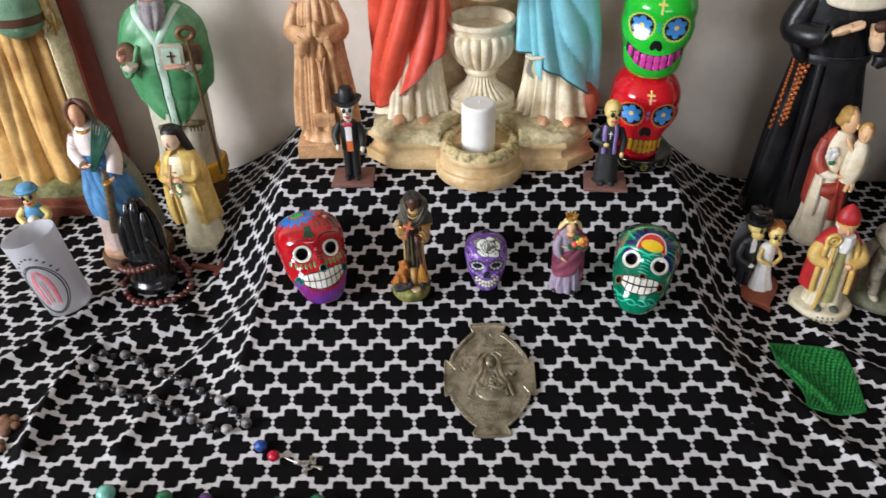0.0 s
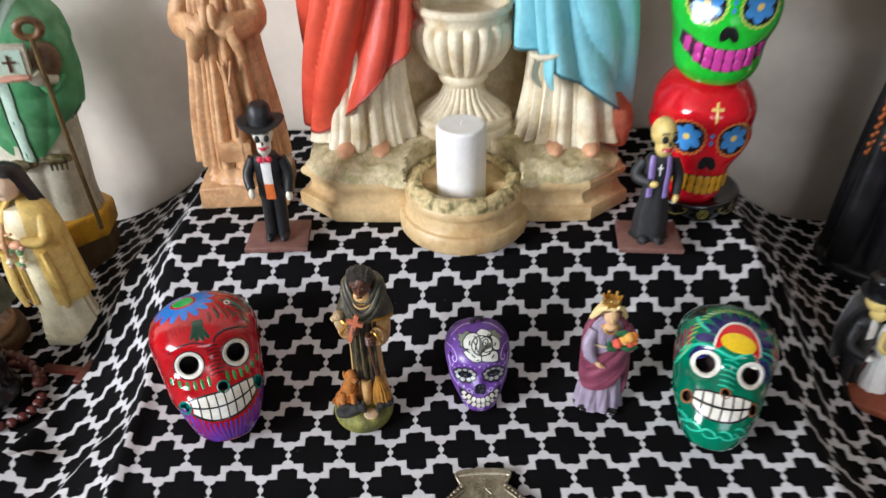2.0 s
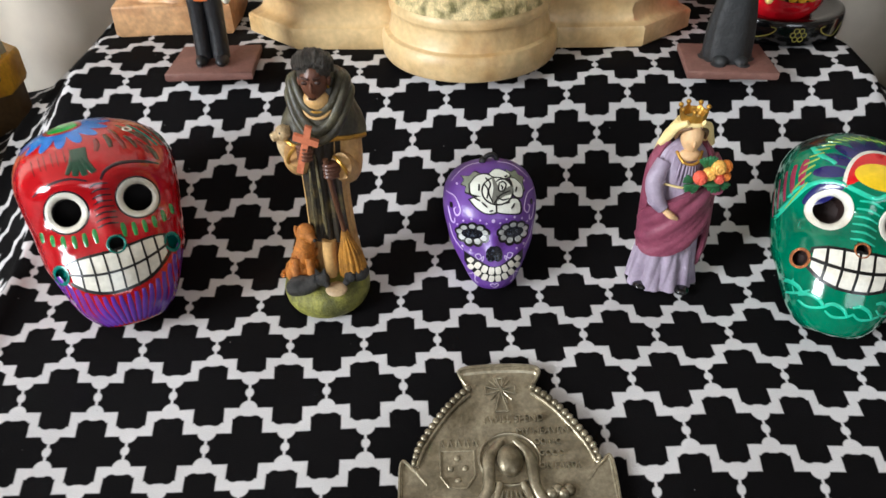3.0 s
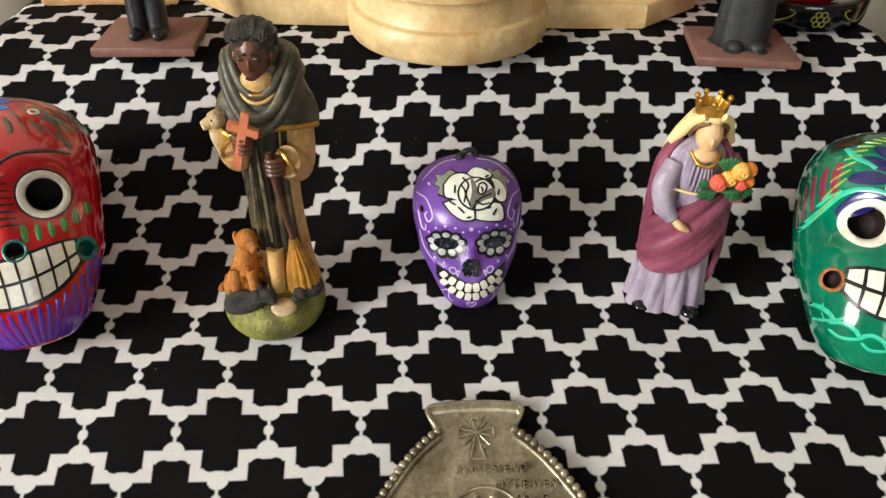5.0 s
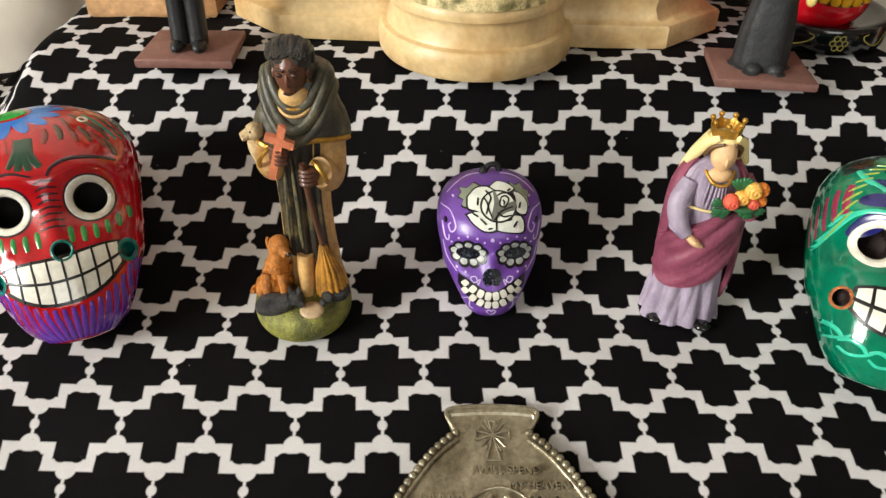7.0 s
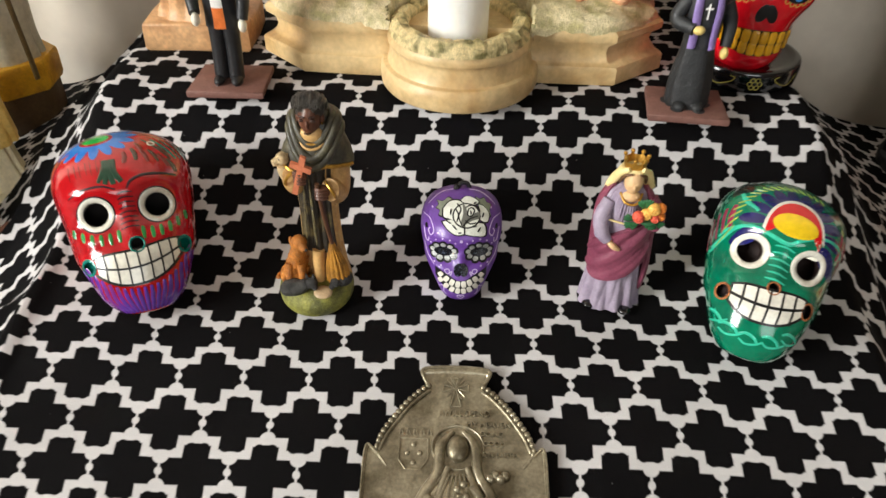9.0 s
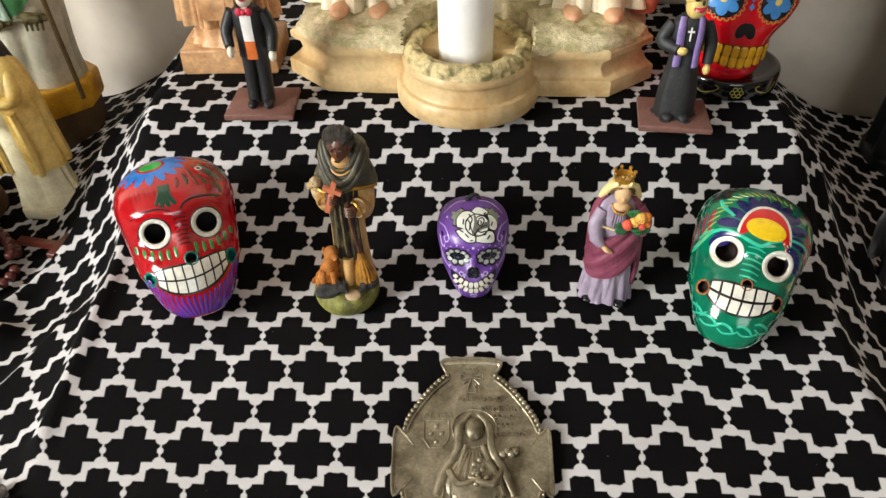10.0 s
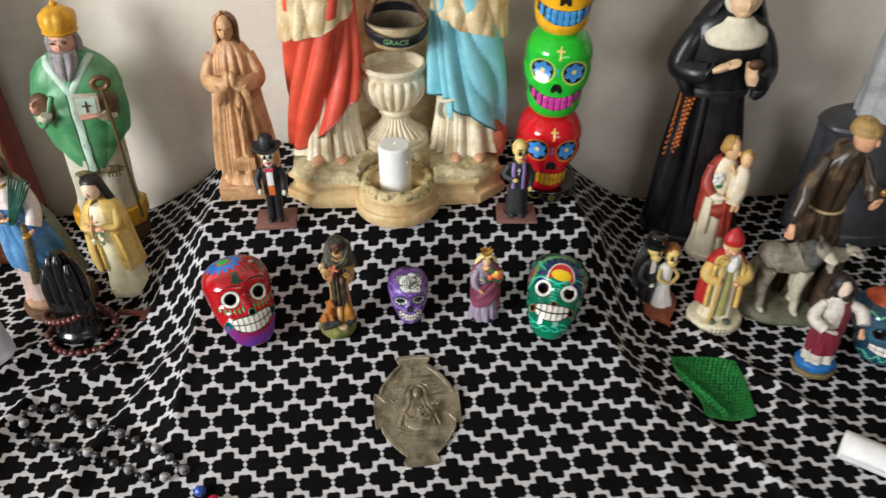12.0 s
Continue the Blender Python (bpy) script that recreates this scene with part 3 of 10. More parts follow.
def well_statue():
    """Two robed figures beside a fountain, on one moulded base with a candle cup."""
    k = Clay()
    base = [(-0.105, 0.080), (-0.121, -0.012), (-0.124, -0.020), (-0.094, -0.047), (-0.06, -0.048), (0.0, -0.048), (0.06, -0.048), (0.092, -0.047), (0.122, -0.020), (0.119, -0.012), (0.110, 0.080), (0.0, 0.088)]

    def grow(s, dz):
        return [(x * s, y * s + 0.0) for x, y in base]
    steps = ((0.99, 0.0), (1.0, 0.001), (1.0, 0.0100), (0.992, 0.0112), (0.958, 0.0122), (0.940, 0.0136), (0.922, 0.0185), (0.930, 0.0225), (0.962, 0.0250), (0.976, 0.0262), (0.978, 0.0300), (0.96, 0.032))
    k.rings([[(x, y, z) for x, y in grow(s, z)] for s, z in steps], STONE)
    # uneven grassy top
    rows = []
    for s, z in spline([(0.955, 0.031), (0.93, 0.036), (0.84, 0.040), (0.66, 0.0435), (0.4, 0.046), (0.15, 0.047)], 5):
        row = []
        for i in range(160):
            a = 2 * math.pi * i / 160
            b = np.array(base)
            ang = np.unwrap(np.arctan2(b[:, 1], b[:, 0]))
            order = np.argsort(np.arctan2(b[:, 1], b[:, 0]))
            aa = np.arctan2(b[order, 1], b[order, 0])
            rr = np.hypot(b[order, 0], b[order, 1])
            x_ = ((a + math.pi) % (2 * math.pi)) - math.pi
            r = float(np.interp(x_, aa, rr, period=2 * math.pi)) * s
            p = Vector((r * math.cos(a), r * math.sin(a), z))
            p.z += 0.0028 * noise.noise(p * 90) + 0.0016 * noise.noise(p * 240)
            if math.hypot(p.x, p.y + 0.044) < 0.0405:
                p.z = 0.012
            row.append(tuple(p))
        rows.append(row)
    k.rings(rows, MOSS, cap0=False)
    # candle cup in front
    cy = -0.044
    first = len(k.v)
    k.rings([[(r * math.cos(a), cy + 0.98 * r * math.sin(a), z) for a in (2 * math.pi * i / 72 for i in range(72))] for r, z in ((0.0428, 0.0), (0.0437, 0.0012), (0.0440, 0.0060), (0.0436, 0.0092), (0.0424, 0.0106), (0.0402, 0.0112), (0.0396, 0.0124), (0.0390, 0.0160), (0.0384, 0.0185), (0.0388, 0.0200), (0.0397, 0.0208), (0.0399, 0.0226), (0.0394, 0.0242), (0.0388, 0.025))], STONE, cap1=False)
    rows = []
    for r, z in ((0.0388, 0.025), (0.0375, 0.0285), (0.0345, 0.0312), (0.0305, 0.0312), (0.0285, 0.029), (0.0280, 0.0235), (0.0265, 0.0150), (0.012, 0.0140)):
        row = []
        for i in range(96):
            a = 2 * math.pi * i / 96
            p = Vector((r * math.cos(a), cy + r * math.sin(a), z))
            if 0.029 < r < 0.0385:
                p += Vector((math.cos(a), math.sin(a), 1.2)) * 0.0016 * noise.noise(p * 330)
            row.append(tuple(p))
        rows.append(row)
    k.rings(rows, paint("carved_wreath", (226, 204, 148), rough=0.45, var=0.3, scale=170, bump=0.4, chip2=(120, 112, 62), amount=0.55), cap0=False)
    k.v[first:] = [(x * 1.06, cy + (y - cy) * 1.12, z * 1.2) for x, y, z in k.v[first:]]
    # rock behind the fountain
    k.loft([(0.038, 0.0, 0.066, 0.080, 0.012, 0.05), (0.075, 0.0, 0.070, 0.070, 0.010, 0.07), (0.13, 0.0, 0.074, 0.062, 0.009, 0.06), (0.19, 0.0, 0.076, 0.050, 0.009, 0.07), (0.23, 0, 0.074, 0.036, 0.009, 0.05)], CREAM, n=56, nf=5, ph=0.7, tw=30)
    # fountain: foot, fluted stem, gadrooned bowl
    fy = 0.020
    k.loft([(0.040, 0, fy, 0.0375, 0.034), (0.0505, 0, fy, 0.0375, 0.034), (0.0525, 0, fy, 0.0350, 0.0315), (0.0545, 0, fy, 0.0365, 0.033), (0.058, 0, fy, 0.0355, 0.032), (0.0595, 0, fy, 0.033, 0.030)], PLASTER, n=48)
    k.loft([(0.0585, 0, fy, 0.0335, 0.0305, 0.05), (0.064, 0, fy, 0.0265, 0.0245, 0.06), (0.072, 0, fy, 0.0175, 0.0168, 0.06), (0.082, 0, fy, 0.0135, 0.0135, 0.05)], PLASTER, n=26 * 8, nf=26, warp=0)
    k.loft([(0.081, 0, fy, 0.0150, 0.0150), (0.085, 0, fy, 0.0182, 0.0182), (0.089, 0, fy, 0.0182, 0.0182), (0.0925, 0, fy, 0.0160, 0.0160)], PLASTER, n=36)
    first = len(k.v)
    k.loft([(0.0905, 0, fy, 0.0190, 0.0190, 0.05), (0.097, 0, fy, 0.0265, 0.0265, 0.065), (0.108, 0, fy, 0.0335, 0.0335, 0.065), (0.120, 0, fy, 0.0368, 0.0368, 0.06), (0.128, 0, fy, 0.0355, 0.0355, 0.05), (0.131, 0, fy, 0.032, 0.032, 0.02)], PLASTER, n=20 * 9, nf=20, warp=0)
    rows = []
    for r, z in ((0.0335, 0.130), (0.0345, 0.135), (0.0368, 0.1375), (0.0368, 0.1405), (0.0345, 0.142), (0.0320, 0.141), (0.0305, 0.136), (0.026, 0.126), (0.014, 0.119)):
        rows.append([(r * math.cos(a), fy + r * math.sin(a), z) for a in (2 * math.pi * i / 56 for i in range(56))])
    k.rings(rows, PLASTER, cap0=False)
    k.v[first:] = [(x * 0.97, fy + (y - fy) * 0.97, z) for x, y, z in k.v[first:]]
    # bucket held over the bowl
    k.loft([(0.172, 0.004, -0.004, 0.022, 0.022), (0.187, 0.005, -0.012, 0.028, 0.026), (0.2, 0.005, -0.016, 0.031, 0.028)], CREAM, n=40, cap1=False)
    # inner wall of the cream bucket, coloured darker for the shade in it
    k.loft([(0.2, 0.005, -0.016, 0.031, 0.028), (0.201, 0.005, -0.016, 0.0295, 0.0265), (0.192, 0.005, -0.013, 0.0270, 0.0245), (0.180, 0.004, -0.008, 0.0225, 0.0215)], paint("shaded_bucket_inside", (120, 104, 82), rough=0.6, var=0.25, scale=60), n=40, cap0=False)
    k.tube([(-0.024, -0.016, 0.200), (-0.01, -0.014, 0.226), (0.014, -0.012, 0.227), (0.035, -0.016, 0.200)], 0.0028, BROWN, n=8)

    def robed(sx, cx, robe, hem_low, hem_high, hem, bend):
        inner = PLASTER
        # pleated underskirt
        k.loft([(0.044, cx, 0.008, 0.038, 0.026, 0.16), (0.060, cx, 0.010, 0.0340, 0.0235, 0.14), (0.090, cx, 0.012, 0.031, 0.021, 0.09), (0.14, cx, 0.014, 0.029, 0.021, 0.04)], inner, n=160, nf=13, ph=sx)
        # mantle, falling lower on its outer side
        rows = []
        for i, f in enumerate(np.linspace(0, 1, 40)):
            row = []
            for j in range(220):
                a = 2 * math.pi * j / 220
                side = 0.5 - 0.5 * sx * math.cos(a)
                low = hem_high + (hem_low - hem_high) * max(0.0, min(1.0, side * 1.12 + bend * side * (1 - side)))
                z = low + (0.235 - low) * f
                q = a + 0.20 * math.sin(2 * a + sx) + 0.08 * math.sin(3 * a)
                w = 0.5 * crease(11 * q - sx * (64 + 40 * z) * z + 1.1 + 0.5 * math.sin(31 * z)) + 0.7 * crease(5 * q - sx * 44 * z + 0.4)
                d = 0.0074 * w * (1 - 0.35 * f)
                rx = np.interp(z, [0.05, 0.12, 0.18, 0.235], [0.0395, 0.0380, 0.0350, 0.0320])
                ry = np.interp(z, [0.05, 0.12, 0.18, 0.235], [0.027, 0.029, 0.028, 0.026])
                row.append((cx + (rx + d) * math.cos(a), 0.012 + (ry + d) * math.sin(a), z))
            rows.append(row)
        k.rings(rows, robe, cap0=False)
        k.tube([(x, y - 0.0004, z) for x, y, z in rows[0][116:214:4]], 0.0009, hem, n=6, sub=2)
        # pale overfold at the waist, torso, arms, head
        first = len(k.v)
        k.loft([(0.188, cx - sx * 0.003, 0.010, 0.0380, 0.0325, 0.08), (0.196, cx - sx * 0.003, 0.010, 0.0375, 0.0318, 0.08), (0.206, cx - sx * 0.003, 0.010, 0.0368, 0.030, 0.07), (0.222, cx, 0.012, 0.0395, 0.029, 0.06), (0.26, cx, 0.014, 0.035, 0.026, 0.05), (0.295, cx, 0.016, 0.037, 0.024, 0.02), (0.318, cx, 0.018, 0.018, 0.016), (0.326, cx, 0.018, 0.010, 0.010)], CREAM, n=160, nf=11, tw=60)
        k.v[first:] = [(x, y, z + max(0.0, (0.25 - z) / 0.06) * (0.34 * sx * (x - cx) + 0.002 * crease(90 * x))) for x, y, z in k.v[first:]]
        k.head((cx + sx * 0.004, 0.010, 0.345), 0.019, SKIN, BROWN, 0.035)
        for s in (1, -1):
            k.tube([(cx + s * 0.033, 0.014, 0.30), (cx + s * 0.038, -0.002, 0.262), (cx + sx * 0.02 + s * 0.010, -0.024, 0.245)], [0.012, 0.012, 0.009], robe, n=12)
            k.blob((cx + sx * 0.022 + s * 0.008, -0.028, 0.243), 0.008, SKIN, n=10)
        for s in (-0.012, 0.014):
            k.blob((cx + s, -0.018, 0.0445), (0.0065, 0.012, 0.005), SKIN, n=10)

    robed(1, -0.074, ORANGE_RED, 0.054, 0.126, paint("dark_red_hem", (150, 44, 30), rough=0.4), 0.3)
    robed(-1, 0.078, SKY_BLUE, 0.068, 0.116, paint("teal_hem", (52, 104, 116), rough=0.4), -0.5)
    # folded blue sleeve end over the fountain side
    k.tube([(0.0450, -0.0180, 0.1150), (0.050, -0.0215, 0.1140), (0.058, -0.0230, 0.1145), (0.0640, -0.0225, 0.1160)], [0.0012, 0.0020, 0.0020, 0.0012], PLASTER, n=8)
    k.tube([(0.050, -0.0190, 0.113), (0.048, -0.0205, 0.102), (0.054, -0.0205, 0.092)], [0.0060, 0.0055, 0.0012], PLASTER, n=10, flat=0.4)
    k.tube([(0.058, -0.0205, 0.114), (0.0585, -0.0215, 0.100), (0.062, -0.0205, 0.090)], [0.0050, 0.0045, 0.0012], SKY_BLUE, n=10, flat=0.4)
    # terracotta jar edge behind the blue robe
    k.loft([(0.04, 0.112, 0.006, 0.010, 0.014, 0.1), (0.06, 0.113, 0.008, 0.012, 0.014, 0.1), (0.078, 0.108, 0.012, 0.008, 0.010, 0.1)], paint("terracotta_rock", (182, 92, 62), rough=0.55, var=0.2), n=24, nf=4)
    ob = k.object("well_statue", pose(0.063, 0.770, 0.1335), sharp=33)
    tagged(ob, "painted plaster statue of two robed figures at a fountain", "statue")
    # candle in the cup
    c = thing("pillar_candle", pose(0.0615, 0.7255, 0.1508) @ Matrix.Diagonal((0.89, 0.89, 1.03, 1)), "short white wax candle standing in a plaster cup", "candle")
    w = Clay()
    w.loft([(0.0, 0, 0, 0.0190, 0.0190), (0.002, 0, 0, 0.0195, 0.0195), (0.004, 0, 0, 0.0195, 0.0195), (0.02, 0, 0, 0.0195, 0.0195), (0.036, 0, 0, 0.0195, 0.0195), (0.052, 0, 0, 0.0195, 0.0195), (0.0555, 0, 0, 0.0193, 0.0193), (0.0572, 0, 0, 0.0184, 0.0184), (0.0576, 0, 0, 0.0168, 0.0168), (0.0574, 0, 0, 0.012, 0.012), (0.0573, 0, 0, 0.005, 0.005)], WHITE_WAX, n=48, sub=2)
    part("wax_body", w, c)
    w = Clay()
    w.tube([(0, 0, 0.056), (0.0003, 0, 0.0585), (0.0008, -0.0003, 0.0600)], 0.0005, WHITE, n=6)
    part("wick", w, c)
    # rubber wristband hung over the bucket
    b = thing("rubber_wristband", pose(0.068, 0.752, 0.330, 16, 3, 0), "black rubber wristband with green letters hung on the statue", "wristband")
    w = Clay()
    w.loft([(-0.0045, 0, 0, 0.0318, 0.0300), (0.0045, 0, 0, 0.0322, 0.0304)], BLACK, n=64, sub=3, cap0=False, cap1=False)
    w.loft([(-0.0045, 0, 0, 0.0304, 0.0286), (0.0045, 0, 0, 0.0308, 0.0290)], BLACK, n=64, sub=3, cap0=False, cap1=False)
    for z, o in ((-0.0045, 0.0), (0.0045, 0.0004)):
        w.ring((0, 0, z), 0.0311 + o, 0.0008, BLACK, n=64, k=6)
    part("band", w, b)
    letters("GRACE", b, 0.0078, paint("pale_green_ink", (140, 190, 140), rough=0.5), lambda x, y: ((0.0324) * math.sin(x / 0.032), -0.0306 * math.cos(x / 0.032), y - 0.0028))


def letters(text, parent, size, mat, bend, depth=0.0003, name="lettering"):
    """Built-in font letters, laid along a bent surface."""
    cu = bpy.data.curves.new("type", "FONT")
    cu.body, cu.size, cu.align_x, cu.extrude = text, size, "CENTER", depth
    ob = new("type", cu)
    dg = bpy.context.evaluated_depsgraph_get()
    me = bpy.data.meshes.new_from_object(ob.evaluated_get(dg))
    bpy.data.objects.remove(ob)
    for v in me.vertices:
        p = Vector(bend(v.co.x, v.co.y))
        q = Vector(bend(v.co.x + 1e-4, v.co.y)) - p
        r = Vector(bend(v.co.x, v.co.y + 1e-4)) - p
        v.co = p + q.cross(r).normalized() * v.co.z
    me.materials.clear()
    me.materials.append(mat)
    o = new(name, me)
    o.parent = parent
    return o


def monk_statue():
    k = Clay()
    k.slab([(-0.033, -0.024), (0.033, -0.024), (0.034, 0.0), (0.033, 0.024), (-0.033, 0.024), (-0.034, 0)], 0.0, 0.018, TAN, 0.002)
    k.loft([(0.016, 0, 0, 0.030, 0.022, 0.06), (0.024, 0, 0, 0.025, 0.018, 0.12), (0.034, 0, 0, 0.024, 0.018, 0.14)], TAN, n=70, nf=11)
    k.loft([(0.033, 0, 0, 0.0330, 0.0225, 0.15), (0.07, 0, 0, 0.031, 0.0215, 0.17), (0.11, 0, 0.001, 0.0275, 0.0195, 0.15), (0.14, 0, 0.002, 0.026, 0.019, 0.11), (0.160, 0, 0.003, 0.024, 0.017, 0.09), (0.172, 0, 0.004, 0.018, 0.013, 0.02), (0.178, 0, 0.003, 0.009, 0.008)], TAN, n=220, nf=15, ph=0.4)
    for s in (1, -1):
        k.tube([(s * 0.022, 0.002, 0.163), (s * 0.031, -0.006, 0.139), (s * 0.012, -0.024, 0.139), (s * 0.005, -0.025, 0.144)], [0.0080, 0.0098, 0.0088, 0.0070], TAN, n=16, flat=0.8)
        k.tube([(s * 0.012, -0.027, 0.139), (s * 0.017, -0.023, 0.122), (s * 0.019, -0.019, 0.114)], [0.0075, 0.006, 0.002], TAN, n=10, flat=0.6)
        k.blob((s * 0.003, -0.030, 0.147), (0.0045, 0.005, 0.0085), TAN, rot=(-15, 0, s * 8), n=10)
    # knotted cord and the scapular
    k.tube([(0.002, -0.024, 0.112), (0.004, -0.0258, 0.088), (0.003, -0.0265, 0.060)], [0.0016, 0.0016, 0.0014], TAN, n=8)
    k.blob((0.004, -0.0265, 0.086), (0.0028, 0.002, 0.005), TAN, n=8)
    k.tube([(-0.001, -0.0235, 0.115), (0.004, -0.0255, 0.098), (0.009, -0.0235, 0.115)], 0.0012, TAN, n=8)
    k.slab([(-0.011, -0.0262), (0.012, -0.0262), (0.012, -0.019), (-0.011, -0.019)], 0.040, 0.055, TAN, 0.001)
    k.head((0.0, -0.006, 0.192), 0.0118, TAN, None)
    DUSK = paint("dark_stained_wood", (120, 84, 58), rough=0.5, var=0.3, scale=90)
    for s in (-1, 1):
        k.blob((s * 0.0042, -0.0158, 0.1935), (0.0024, 0.0012, 0.0012), DUSK, n=8)
    k.blob((0, -0.0158, 0.1845), (0.0032, 0.0012, 0.0009), DUSK, n=8)
    # waved hair to the shoulders
    for i in range(17):
        a = radians(-14 + 13 * i)
        c, q = math.cos(a), math.sin(a)
        k.tube([(0.003 * c, -0.002 + 0.003 * q, 0.2065), (0.0108 * c, -0.002 + 0.0105 * q, 0.2000), (0.0128 * c, 0.0 + 0.0115 * q, 0.1900), (0.0122 * c, 0.001 + 0.0115 * q, 0.1820), (0.0140 * c, 0.002 + 0.0120 * q, 0.1735)], [0.0016, 0.0026, 0.0027, 0.0026, 0.0012], TAN if i % 3 else DUSK, n=8)
    slim(k, [(0.0, 1.0, 1.0), (0.05, 0.96, 1.0), (0.12, 0.86, 0.95), (0.21, 0.84, 0.9)])
    ob = k.object("monk_statue", pose(-0.104, 0.768, 0.1335, 0, 0, 4))
    tagged(ob, "tan carved wooden statue of a robed monk praying", "statue")


def skeleton_head(k, c, r, bone, yaw=0.0, lips=True):
    """A small painted skull: crown, cheeks, sockets, jaw with a red mouth."""
    keep = k.M.copy()
    k.M = keep @ pose(*c, 0, 0, yaw)
    k.blob((0, 0.08 * r, 0.25 * r), (r * 0.86, r * 0.98, r * 0.95), bone, n=14)
    k.blob((0, -0.22 * r, -0.62 * r), (r * 0.60, r * 0.62, r * 0.66), bone, n=12, p=2.4)
    for s in (1, -1):
        k.blob((s * 0.36 * r, -0.80 * r, 0.10 * r), (0.24 * r, 0.14 * r, 0.27 * r), BLACK, n=10)
        k.tube([(s * 0.12 * r, -0.88 * r, 0.46 * r), (s * 0.36 * r, -0.88 * r, 0.52 * r), (s * 0.6 * r, -0.72 * r, 0.44 * r)], 0.05 * r, BLACK, n=6)
    k.blob((0, -0.92 * r, -0.22 * r), (0.10 * r, 0.08 * r, 0.15 * r), BLACK, n=8)
    if lips:
        k.tube([(-0.42 * r, -0.66 * r, -0.58 * r), (0, -0.86 * r, -0.64 * r), (0.42 * r, -0.66 * r, -0.58 * r)], [0.10 * r, 0.14 * r, 0.10 * r], PINK_RED, n=8)
        for i in range(7):
            x = (-0.33 + 0.11 * i) * r
            k.blob((x, (-0.90 + 0.7 * (x / r) ** 2) * r, -0.63 * r), (0.05 * r, 0.06 * r, 0.07 * r), WHITE, n=6)
    k.M = keep


def charro_figure():
    k = Clay()
    k.slab([(-0.0205, -0.018), (0.0205, -0.018), (0.0195, 0.018), (-0.0195, 0.018)], 0.0, 0.0042, TILE, 0.0008)
    for s in (1, -1):
        k.tube([(s * 0.0052, -0.003, 0.006), (s * 0.0050, 0.0, 0.026), (s * 0.0048, 0.001, 0.045)], [0.0054, 0.0056, 0.0064], BLACK, n=14)
        k.blob((s * 0.0062, -0.0065, 0.0062), (0.0040, 0.0075, 0.0030), BLACK, n=10)
    k.loft([(0.036, 0, 0.001, 0.0120, 0.0080), (0.044, 0, 0.001, 0.0116, 0.0080), (0.054, 0, 0, 0.0115, 0.0078), (0.064, 0, 0, 0.0120, 0.0076), (0.068, 0, 0, 0.0085, 0.006)], BLACK, n=36,
           pick=lambda z, a: ORANGE if 245 < a < 292 and z < 0.0475 else WHITE if 250 < a < 290 else BLACK)
    for s in (1, -1):
        k.tube([(s * 0.0115, 0, 0.0645), (s * 0.0165, -0.001, 0.053), (s * 0.0155, -0.005, 0.041)] if s > 0 else [(-0.0115, 0, 0.0645), (-0.0175, -0.002, 0.053), (-0.0150, -0.009, 0.0455)], [0.0045, 0.0045, 0.0038], BLACK, n=12)
        k.blob((0.0155, -0.006, 0.038) if s > 0 else (-0.0145, -0.0105, 0.0425), (0.0030, 0.0032, 0.0038), BONE, n=10)
    k.blob((0, -0.0085, 0.0665), (0.0022, 0.0018, 0.0018), PINK_RED, n=8)
    for s in (1, -1):
        k.blob((s * 0.0034, -0.0082, 0.0668), (0.0030, 0.0014, 0.0026), PINK_RED, n=8)
    skeleton_head(k, (0, -0.001, 0.0810), 0.0098, BONE, 6)
    # hat
    k.rings([[(r * math.cos(a) * 1.06, r * math.sin(a), z + 0.0035 * abs(math.cos(a)) ** 2 * (r / 0.018) ** 2) for a in (2 * math.pi * i / 44 for i in range(44))]
             for r, z in ((0.0085, 0.0890), (0.0175, 0.0886), (0.0182, 0.0896), (0.0172, 0.0906), (0.0098, 0.0908), (0.0092, 0.0960), (0.0084, 0.1010), (0.0060, 0.1035), (0.002, 0.1035))], BLACK, cap0=False)
    k.v = [(x * 0.80, y * 0.88, z) if z > 0.0044 else (x * 1.06, y, z) for x, y, z in k.v]
    ob = k.object("charro_skeleton_figure", pose(-0.068, 0.7015, 0.1335, 0, 0, 3))
    tagged(ob, "painted clay skeleton figure in black suit and hat", "figurine")


